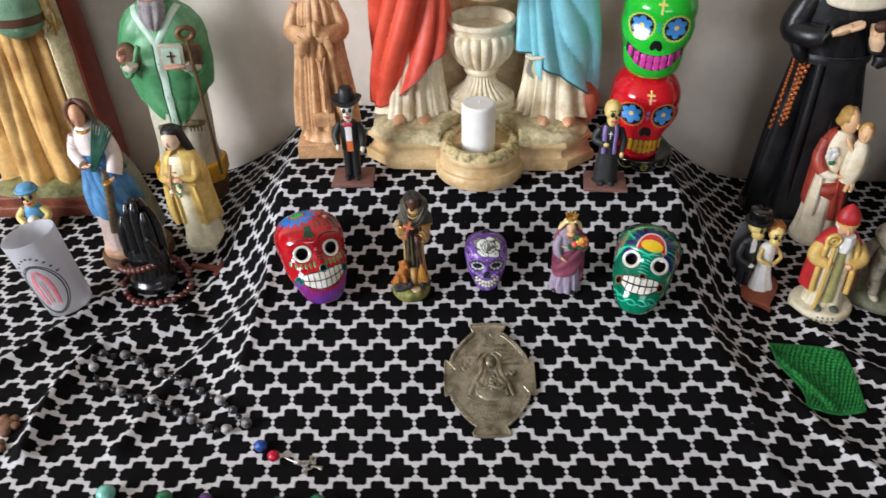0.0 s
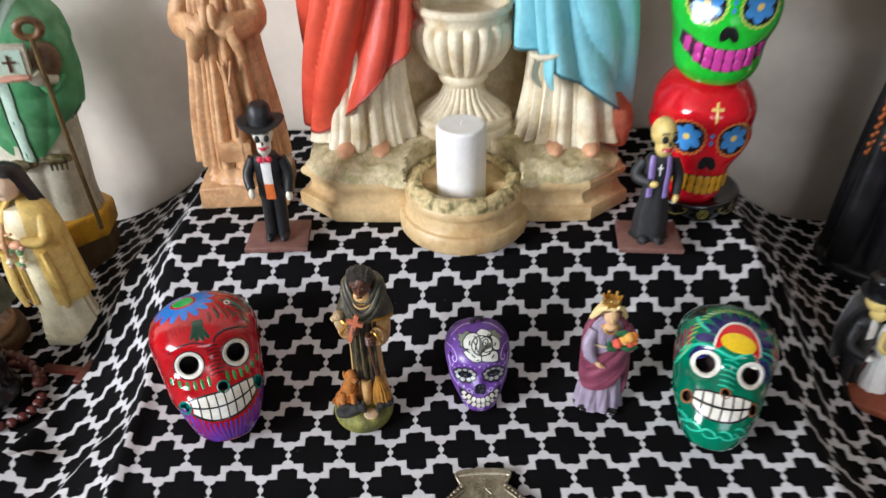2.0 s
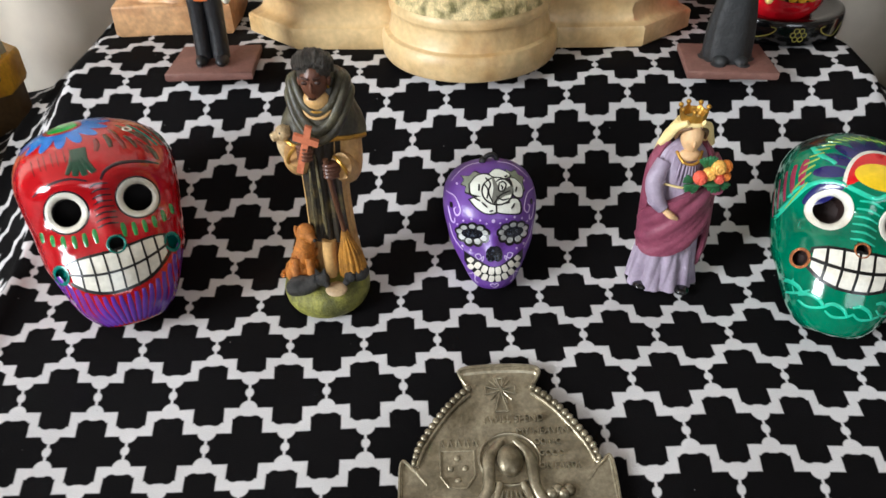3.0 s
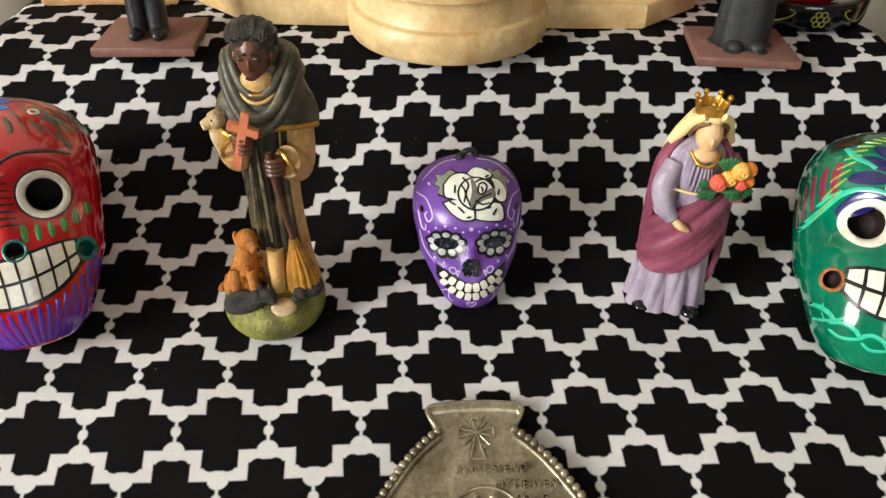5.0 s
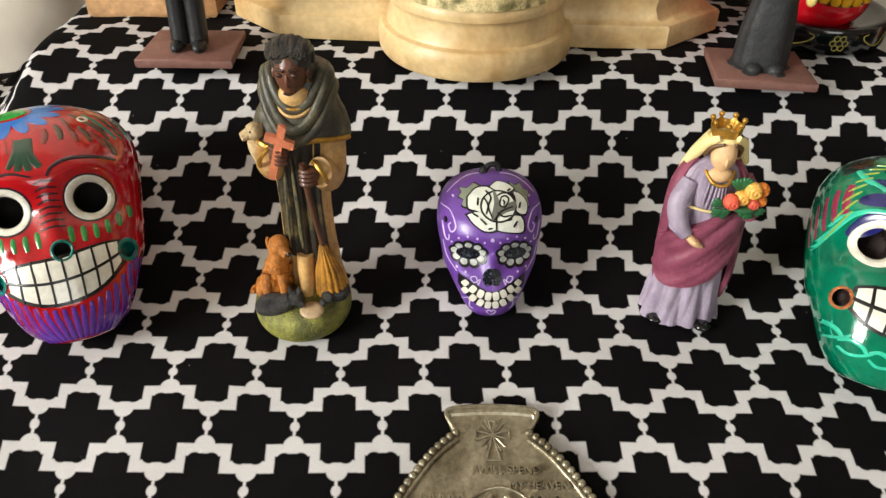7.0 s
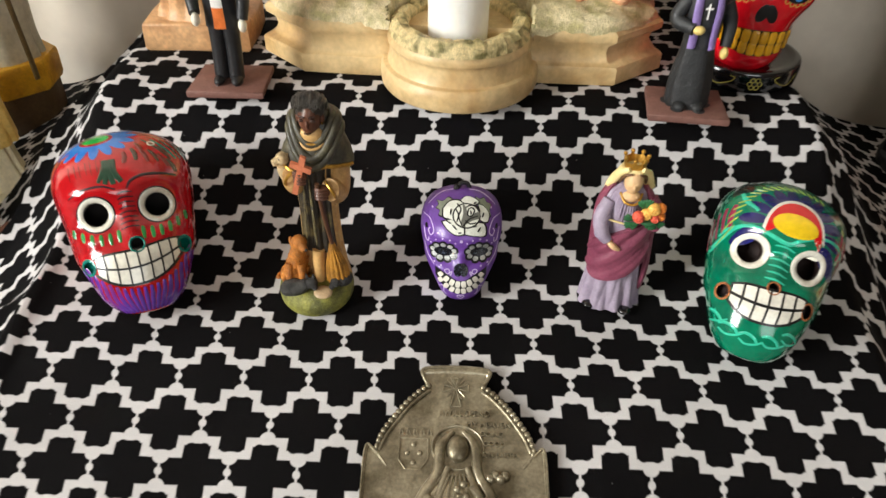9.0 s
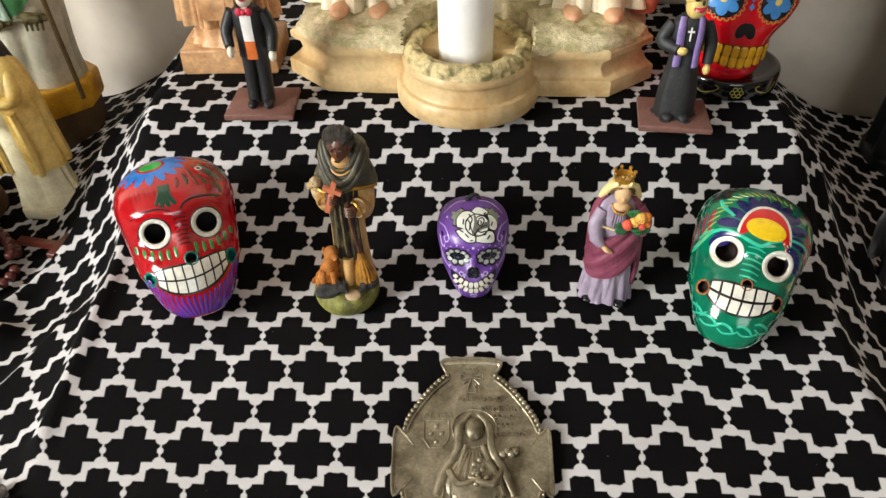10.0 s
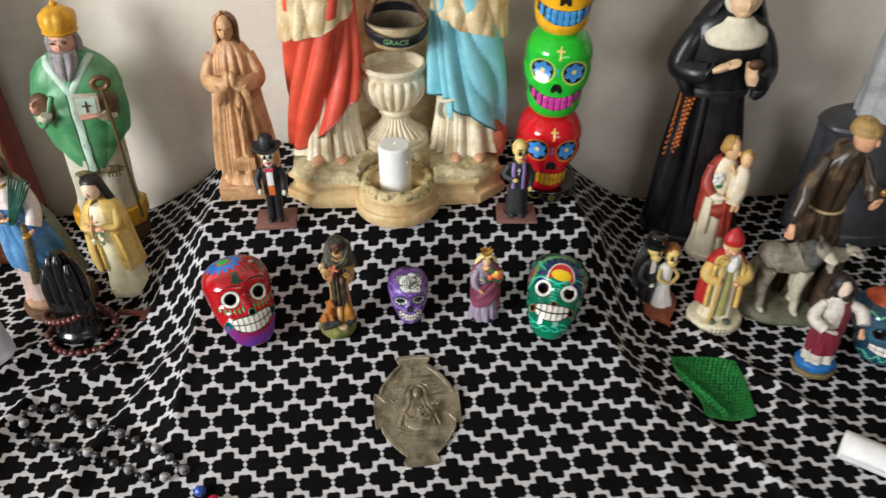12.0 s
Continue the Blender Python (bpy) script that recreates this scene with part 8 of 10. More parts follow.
def yellow_cloak_statue():
    YC = paint("yellow_cloak", (224, 192, 108), rough=0.42, var=0.14, scale=60, chip2=(188, 146, 60), amount=0.4)
    IV = paint("ivory_habit", (232, 222, 184), rough=0.42, var=0.1, scale=60, chip2=(210, 196, 150), amount=0.4)
    BLV = paint("black_brown_veil", (34, 28, 28), rough=0.4, var=0.2)
    k = Clay()
    k.slab(ngon(6, 0.026, 0.021), 0.0, 0.010, IV, 0.0015)
    k.loft([(0.009, 0, 0, 0.0235, 0.0175, 0.05), (0.028, 0, 0, 0.0190, 0.0150, 0.06), (0.07, 0, 0.001, 0.0180, 0.0145, 0.05), (0.105, 0, 0.001, 0.0185, 0.0145, 0.03), (0.122, 0, 0.002, 0.0130, 0.0105)], IV, n=80, nf=10)
    k.loft([(0.040, 0, 0.002, 0.0240, 0.0185, 0.06), (0.07, 0, 0.002, 0.0228, 0.0180, 0.05), (0.10, 0, 0.002, 0.0228, 0.0170, 0.03), (0.119, 0, 0.003, 0.0180, 0.0130, 0.02), (0.127, 0, 0.003, 0.0085, 0.0075)], YC, n=60, nf=8, arc=(-68, 248), thick=0.003)
    for s in (1, -1):
        k.tube([(s * 0.0145, -0.001, 0.114), (s * 0.0175, -0.010, 0.098), (s * 0.006, -0.0185, 0.1005)], [0.0045, 0.0050, 0.0040], YC, n=14)
        k.blob((s * 0.004, -0.021, 0.101), (0.005, 0.0035, 0.0035), SKIN, n=10)
        k.tube([(s * 0.015, -0.014, 0.090), (s * 0.0175, -0.016, 0.06), (s * 0.0165, -0.016, 0.040)], [0.004, 0.0045, 0.003], YC, n=10, flat=0.6)
    k.tube([(-0.004, -0.023, 0.092), (0.0, -0.0245, 0.107), (0.003, -0.022, 0.120)], 0.0014, TAN, n=8)
    k.tube([(-0.006, -0.0235, 0.110), (0.007, -0.0235, 0.112)], 0.0012, TAN, n=8, sub=2)
    rnd = random.Random(7)
    for i in range(14):
        k.blob((rnd.uniform(-0.008, 0.009), -0.020 + rnd.uniform(-0.002, 0.001), rnd.uniform(0.080, 0.102)), rnd.uniform(0.0018, 0.003), [IV, paint("leaf_mint", (120, 176, 120), rough=0.5), paint("petal_pink", (222, 176, 150), rough=0.5)][i % 3], n=6)
    k.head((0, -0.002, 0.1405), 0.0108, paint("pale_skin", (232, 200, 168), rough=0.45, var=0.06), None)
    k.loft([(0.112, 0, 0.008, 0.0160, 0.0080, 0.05), (0.126, 0, 0.006, 0.0138, 0.0090, 0.04), (0.140, 0, 0.004, 0.0112, 0.0105), (0.150, 0, 0.002, 0.0098, 0.0100), (0.1555, 0, 0.001, 0.0050, 0.0052)], BLV, n=40, nf=6, arc=(-42, 222), thick=0.0022)
    k.blob((0, 0.0015, 0.1490), (0.0100, 0.0100, 0.0066), BLV, n=12)
    tagged(k.object("yellow_cloak_statue", pose(-0.2450, 0.7110, seat(-0.2450, 0.711) - 0.006, 0, -6, -8) @ Matrix.Diagonal((1.08, 1.06, 0.96, 1))), "small cream statue in yellow cloak and dark veil", "statue")


def tall_tan_statue():
    ROBE = paint("golden_tan_robe", (224, 182, 112), rough=0.40, var=0.14, scale=26, chip2=(168, 118, 58), amount=0.5)
    DKRED = paint("oxblood_cape", (112, 30, 22), rough=0.4, var=0.15, scale=30)
    ROUGH = paint("rough_cream_lining", (234, 218, 172), rough=0.6, var=0.2, scale=60, bump=0.8, chip2=(196, 172, 116), amount=0.4)
    SASH = paint("sea_green_sash", (112, 150, 118), rough=0.4, var=0.15, scale=40)
    k = Clay()
    RB = paint("red_brown_plinth", (132, 72, 50), rough=0.45, var=0.2, scale=40, chip2=(96, 48, 34))
    k.slab([(-0.075, -0.05), (0.075, -0.05), (0.075, 0.05), (-0.075, 0.05)], 0.0, 0.016, RB, 0.003)
    k.slab([(-0.071, -0.046), (0.071, -0.046), (0.071, 0.046), (-0.071, 0.046)], 0.014, 0.028, RB, 0.003)
    k.loft([(0.026, 0, 0, 0.072, 0.046), (0.034, 0, 0.0, 0.069, 0.044), (0.040, 0, 0.002, 0.055, 0.036), (0.043, 0, 0.002, 0.03, 0.02)], paint("olive_moss", (142, 138, 84), rough=0.6, var=0.3, scale=110, bump=0.6, chip2=(96, 100, 60)), n=60, p=5, nf=3)
    k.loft([(0.036, -0.006, 0.004, 0.058, 0.035, 0.20), (0.10, -0.006, 0.004, 0.051, 0.033, 0.22), (0.18, -0.004, 0.004, 0.048, 0.032, 0.20), (0.26, -0.002, 0.004, 0.050, 0.033, 0.10), (0.33, 0, 0.006, 0.050, 0.030, 0.04), (0.385, 0, 0.008, 0.046, 0.026, 0.02), (0.40, 0, 0.008, 0.020, 0.016)], ROBE, n=180, nf=9, ph=0.5, tw=6)
    k.loft([(0.045, 0.012, 0.006, 0.066, 0.040, 0.03), (0.14, 0.010, 0.006, 0.064, 0.038, 0.03), (0.25, 0.008, 0.006, 0.062, 0.036, 0.02), (0.36, 0.004, 0.008, 0.054, 0.030, 0.02)], ROUGH, n=50, nf=11, arc=(-48, 90), thick=0.006)
    k.loft([(0.048, 0.016, 0.010, 0.070, 0.042), (0.14, 0.014, 0.010, 0.069, 0.040), (0.25, 0.012, 0.010, 0.067, 0.038), (0.37, 0.006, 0.012, 0.058, 0.032)], DKRED, n=50, arc=(-31, 205), thick=0.005)
    # green bowl with a brown band held at the breast, straw beside it
    k.loft([(0.222, 0.030, -0.030, 0.010, 0.010), (0.230, 0.030, -0.030, 0.022, 0.020), (0.240, 0.030, -0.030, 0.028, 0.024)], SASH, n=36)
    k.loft([(0.239, 0.030, -0.030, 0.0285, 0.0245), (0.248, 0.030, -0.030, 0.029, 0.025)], BROWN, n=36)
    k.loft([(0.247, 0.030, -0.030, 0.0285, 0.0245), (0.268, 0.028, -0.028, 0.028, 0.024), (0.285, 0.026, -0.024, 0.020, 0.018)], SASH, n=36)
    rnd = random.Random(3)
    for i in range(26):
        a = rnd.uniform(-0.5, 1.2)
        k.tube([(0.050 + rnd.uniform(-0.006, 0.004), -0.020, 0.268 + rnd.uniform(-0.01, 0.01)), (0.062 + rnd.uniform(-0.008, 0.006), -0.026, 0.250 + rnd.uniform(-0.012, 0.01)), (0.060 + rnd.uniform(-0.012, 0.010), -0.024, 0.228 + rnd.uniform(-0.012, 0.014))], 0.0013, GOLD if i % 2 else ROUGH, n=5, sub=4)
    for s in (1, -1):
        k.tube([(s * 0.044, 0.004, 0.36), (s * 0.056, -0.014, 0.31), (s * 0.026, -0.04, 0.285)], [0.018, 0.021, 0.014], ROBE, n=16)
    k.head((0, 0.0, 0.425), 0.024, SKIN, BROWN, 0.03)
    tagged(k.object("tall_tan_robed_statue", pose(-0.466, 0.822, seat(-0.466, 0.82) - 0.001, 0, 0, 4)), "tall plaster statue in tan robe and oxblood cape on plinth", "statue")


def praying_sculpture():
    """Two palms pressed together, black, on a round foot, wound with a bead rosary."""
    k = Clay()
    EB = paint("ebony_gloss", (16, 15, 15), rough=0.22, var=0.15, scale=40, bump=0.05, coat=0.3)
    k.loft([(0.0, 0, 0, 0.025, 0.022), (0.006, 0, 0, 0.026, 0.022), (0.012, 0, 0, 0.022, 0.018), (0.020, 0, 0, 0.021, 0.017), (0.034, 0, 0, 0.0235, 0.0165), (0.048, 0, 0.0, 0.0215, 0.0150)], EB, n=44)
    for i, (x, h) in enumerate(((-0.0150, 0.086), (-0.0052, 0.101), (0.0052, 0.104), (0.0150, 0.094))):
        for y in (-0.0065, 0.0065):
            k.tube([(x * 0.95, y, 0.040), (x, y * 1.05, 0.062), (x * 0.92, y * 0.9, h - 0.012), (x * 0.85, y * 0.55, h)], [0.0066, 0.0062, 0.0056, 0.0030], EB, n=12)
    k.tube([(0.016, -0.010, 0.034), (0.020, -0.013, 0.050), (0.016, -0.014, 0.068)], [0.0070, 0.0062, 0.0035], EB, n=12)
    tagged(k.object("praying_sculpture", pose(-0.2825, 0.640, seat(-0.2825, 0.64) - 0.0005, 0, 0, -12)), "glossy black sculpture of joined praying palms", "sculpture")
    th = thing("brown_bead_rosary", pose(-0.2825, 0.640, seat(-0.2825, 0.64)), "dark brown wooden bead rosary wound round a sculpture", "rosary")
    BEAD = paint("dark_cherry_wood", (98, 40, 30), rough=0.3, var=0.25, scale=90, coat=0.3)
    path = []
    for i in range(58):
        a = 0.6 + i * 0.196
        r = 0.037 + 0.004 * math.sin(i * 0.31)
        if i < 30:
            path.append((r * math.cos(a), r * 0.86 * math.sin(a), 0.0045))
        else:
            path.append(((0.026 + 0.010 * ((57 - i) / 27)) * math.cos(a), 0.90 * (0.025 + 0.009 * ((57 - i) / 27)) * math.sin(a), 0.006 + 0.0012 * (i - 30)))
    proto = Clay()
    proto.blob((0, 0, 0), 0.0036, BEAD, n=8)
    mesh = None
    for p in path:
        if mesh is None:
            b = part("bead", proto, th)
            mesh = b.data
        else:
            b = new("bead", mesh)
            b.parent = th
        wx, wy = -0.2825 + p[0], 0.640 + p[1]
        b.location = (p[0], p[1], p[2] + (seat(wx, wy) - seat(-0.2825, 0.64) if p[2] < 0.005 else 0))
    k = Clay()
    k.M = pose(0.060, 0.018, 0.004, 0, 0, -8)
    k.slab([(-0.026, -0.0028), (0.026, -0.0028), (0.026, 0.0028), (-0.026, 0.0028)], 0.0, 0.0042, BEAD, 0.0006)
    k.slab([(0.004, -0.012), (0.010, -0.012), (0.010, 0.012), (0.004, 0.012)], 0.0004, 0.0046, BEAD, 0.0006)
    part("crucifix", k, th, "dark wooden cross")


def votive_glass():
    th = thing("votive_glass", pose(-0.3630, 0.608, seat(-0.363, 0.608) + 0.002, 0, -11, 0) @ Matrix.Diagonal((0.92, 0.92, 0.90, 1)), "frosted glass votive holder printed with pink and grey motif", "candle holder")
    FROST = bpy.data.materials.new("frosted_glass")
    FROST.use_nodes = True
    bs = FROST.node_tree.nodes["Principled BSDF"]
    bs.inputs["Base Color"].default_value, bs.inputs["Roughness"].default_value = (0.90, 0.90, 0.92, 1), 0.45
    bs.inputs["Transmission Weight"].default_value = 0.72
    k = Clay()
    prof = [(0.0225, 0.0), (0.0245, 0.0015), (0.0250, 0.010), (0.0268, 0.06), (0.0285, 0.0985), (0.0279, 0.0995), (0.0270, 0.0985), (0.0252, 0.06), (0.0234, 0.012), (0.005, 0.010)]
    k.rings([[(r * math.cos(a), r * math.sin(a), z) for a in (2 * math.pi * i / 64 for i in range(64))] for r, z in prof], FROST, cap1=True)
    part("glass_cup", k, th)
    skin = Skin(k, 0.00015)
    PINK, GREYI = paint("rose_print", (220, 132, 140), rough=0.5), paint("charcoal_print", (70, 70, 74), rough=0.5)
    skin.turn(0, 8)
    k = Clay()
    skin.band(k, 0.0, 0.040, 0.0190, 0.0198, GREYI, 1.2, 60, 1.75)
    skin.band(k, 0.0, 0.040, 0.0168, 0.0180, GREYI, 1.2, 60, 1.85)
    for i in range(11):
        a = radians(20 + 14 * i)
        skin.oval(k, 0.0205 * math.cos(a), 0.044 + 0.040 * math.sin(a), 0.0016, 0.0011, GREYI, 1.3, 8)
    part("oval_print", k, th, "grey printed oval frame")
    k = Clay()
    for s in (-1, 1):
        skin.stroke(k, [(s * 0.0014, 0.066), (s * 0.0066, 0.053), (s * 0.0078, 0.036), (s * 0.0060, 0.019)], 0.0058, PINK, 1.2, 6, 0.5)
        skin.stroke(k, [(s * 0.0015, 0.052), (s * 0.0012, 0.038), (s * 0.0014, 0.022)], 0.0016, PINK, 1.4, 5)
    part("pink_print", k, th, "pink printed motif")


def seated_skeleton():
    BLUE = paint("baby_blue_paint", (96, 158, 200), rough=0.4, var=0.12, scale=80)
    k = Clay()
    k.slab([(-0.019, -0.017), (0.019, -0.017), (0.019, 0.017), (-0.019, 0.017)], 0.0, 0.005, TILE, 0.0008)
    k.loft([(0.005, 0, 0.002, 0.014, 0.011), (0.020, 0, 0.002, 0.0125, 0.0095), (0.030, 0, 0.002, 0.0115, 0.0085), (0.036, 0, 0.002, 0.006, 0.006)], BLUE, n=32)
    for s in (1, -1):
        k.tube([(s * 0.010, 0, 0.031), (s * 0.0165, -0.004, 0.022), (s * 0.010, -0.012, 0.016)], [0.004, 0.0042, 0.0034], BONE_YELLOW, n=12)
        k.tube([(s * 0.008, -0.002, 0.010), (s * 0.013, -0.012, 0.009), (s * 0.008, -0.016, 0.007)], [0.005, 0.0045, 0.003], BLUE, n=12)
    skeleton_head(k, (0.001, -0.013, 0.017), 0.0078, BONE, 4, lips=False)
    skeleton_head(k, (0, 0.0, 0.0480), 0.0112, BONE_YELLOW, 8)
    k.blob((0, 0.002, 0.0560), (0.0112, 0.0118, 0.0072), BLUE, n=14)
    k.ring((0, 0.001, 0.0545), 0.0112, 0.0020, BLUE, rot=(-6, 0, 0), n=28, k=8)
    tagged(k.object("blue_cap_skeleton_figure", pose(-0.466, 0.747, seat(-0.466, 0.747) - 0.0005, 0, 0, 12)), "seated clay skeleton in blue cap holding a skull", "figurine")


def stone_rosary():
    """Loop of grey and black stone beads ending in a blue bead, a red bead and a small silver cross."""
    GREYB = paint("mottled_grey_stone", (156, 152, 152), rough=0.35, var=0.4, scale=220, bump=0.4, chip2=(62, 60, 62), amount=0.8)
    SMOKE, PALEB = paint("smoky_stone", (86, 84, 86), rough=0.25, var=0.4, scale=200, chip2=(34, 33, 34), amount=0.7), paint("pale_stone", (196, 192, 190), rough=0.35, var=0.4, scale=220, bump=0.4, chip2=(92, 88, 88), amount=0.6)
    BLKB = paint("black_stone_bead", (26, 24, 26), rough=0.25, var=0.2, scale=120)
    th = thing("stone_bead_rosary", pose(0.006, -0.005, 0.0005), "grey and black stone bead rosary with small silver cross", "rosary")
    up = [(-0.136, 0.450), (-0.152, 0.463), (-0.170, 0.476), (-0.194, 0.491), (-0.210, 0.499), (-0.235, 0.513), (-0.251, 0.520), (-0.275, 0.534)]
    low = [(-0.299, 0.528), (-0.298, 0.511), (-0.284, 0.495), (-0.264, 0.489), (-0.239, 0.479), (-0.223, 0.474), (-0.195, 0.461), (-0.172, 0.447), (-0.156, 0.444), (-0.145, 0.446)]
    pts = spline(up + low, 40)
    made = {}

    def bead(kind, mat, r, x, y):
        if kind not in made:
            k = Clay()
            k.blob((0, 0, 0), (r, r * 0.94, r * 0.92), mat, n=12, lump=0.12)
            ob = part("bead", k, th)
            made[kind] = ob.data
        else:
            ob = new("bead", made[kind])
            ob.parent = th
        ob.location = (x, y, seat(x, y) + r * 0.96)
        return ob
    d, want, i, last = 0.0, 0.0, 0, pts[0]
    for p in pts:
        d += math.hypot(p[0] - last[0], p[1] - last[1])
        last = p
        if d >= want:
            kind, mat, r = [("grey", GREYB, 0.0047), ("black", BLKB, 0.0029), ("smoke", SMOKE, 0.0040), ("black", BLKB, 0.0029), ("pale", PALEB, 0.0046), ("black", BLKB, 0.0029), ("black", BLKB, 0.0029), ("smoke", SMOKE, 0.0040), ("black", BLKB, 0.0029)][i % 9]
            bead(kind, mat, r, p[0], p[1])
            want = d + r * 1.25 + 0.0046
            i += 1
    k = Clay()
    k.tube([(p[0], p[1], seat(p[0], p[1]) + 0.0030) for p in pts[::10]], 0.0006, BLKB, n=5, sub=2)
    part("cord", k, th, "thin black cord")
    b = bead("blue", paint("cobalt_bead", (44, 84, 170), rough=0.25, var=0.2, scale=120), 0.0052, -0.1185, 0.4285)
    b["label"] = "cobalt blue bead"
    b = bead("red", paint("crimson_bead", (190, 20, 48), rough=0.2, var=0.1), 0.0050, -0.1055, 0.4195)
    b["label"] = "crimson bead"
    k = Clay()
    SIL = paint("tarnished_silver", (170, 164, 150), rough=0.3, var=0.25, scale=200, metal=0.9)
    z = seat(-0.075, 0.414) + 0.0015
    k.M = pose(-0.0755, 0.4140, z, 0, 0, -12)
    k.tube([(-0.024, 0.003, 0), (-0.016, 0.001, 0), (-0.010, 0, 0)], 0.0008, SIL, n=6)
    for a in range(4):
        q = pose(0, 0, 0, 0, 0, 90 * a)
        ln = 0.012 if a == 0 else 0.0085
        k.tube([tuple(q @ Vector((0.002, 0.0, 0))), tuple(q @ Vector((ln * 0.6, 0, 0.0003))), tuple(q @ Vector((ln, 0, 0)))], [0.0011, 0.0013, 0.0026], SIL, n=8, flat=0.5)
    k.ring((0, 0, 0.0004), 0.0044, 0.0007, SIL, n=24, k=6)
    part("cross", k, th, "small tarnished silver cross")


def front_beads():
    """Strand of coloured beads along the front, and two carved wooden buttons."""
    tones = [((118, 190, 172), 0.0075), ((20, 106, 56), 0.0068), ((86, 34, 110), 0.0055), ((16, 84, 60), 0.0050), ((24, 110, 66), 0.0072), ((20, 96, 60), 0.0060)]
    th = thing("bead_strand", pose(0.002, -0.005, 0), "strand of shiny green, purple and aqua beads on cloth", "bead strand")
    spots = [(-0.2265, 0.3785), (-0.1785, 0.3765), (-0.1455, 0.3765), (-0.0880, 0.3770), (-0.0570, 0.3770), (-0.0440, 0.3765)]
    for (chip, r), (x, y) in zip(tones, spots):
        k = Clay()
        k.blob((0, 0, 0), (r, r, r * 0.9), paint("bead_%d_%d_%d" % chip, chip, rough=0.15, var=0.15, scale=120, coat=0.6), n=12)
        b = part("bead", k, th)
        b.location = (x, y, seat(x, y) + r * 0.85)
    k = Clay()
    k.tube([(x, y - 0.002, seat(x, y) + 0.003) for x, y in spots], 0.0008, BLACK, n=6)
    part("string", k, th)
    for x, y, r in ((-0.3455, 0.4420, 0.012), (-0.3415, 0.4165, 0.009)):
        k = Clay()
        W = paint("carved_brown_wood", (126, 84, 52), rough=0.5, var=0.3, scale=120, bump=0.5, chip2=(84, 52, 30))
        k.blob((0, 0, 0.003), (r * 0.7, r * 0.7, 0.004), W, n=12)
        for i in range(6):
            a = i * math.pi / 3
            k.blob((r * 0.75 * math.cos(a), r * 0.75 * math.sin(a), 0.0028), (r * 0.36, r * 0.36, 0.0034), W, n=10)
        tagged(k.object("carved_wood_charm", pose(x, y, seat(x, y) - 0.0003)), "small brown carved wooden flower charm", "charm", "carved charms")


bishop_statue()
lucy_statue()
yellow_cloak_statue()
tall_tan_statue()
praying_sculpture()
votive_glass()
seated_skeleton()
stone_rosary()
front_beads()


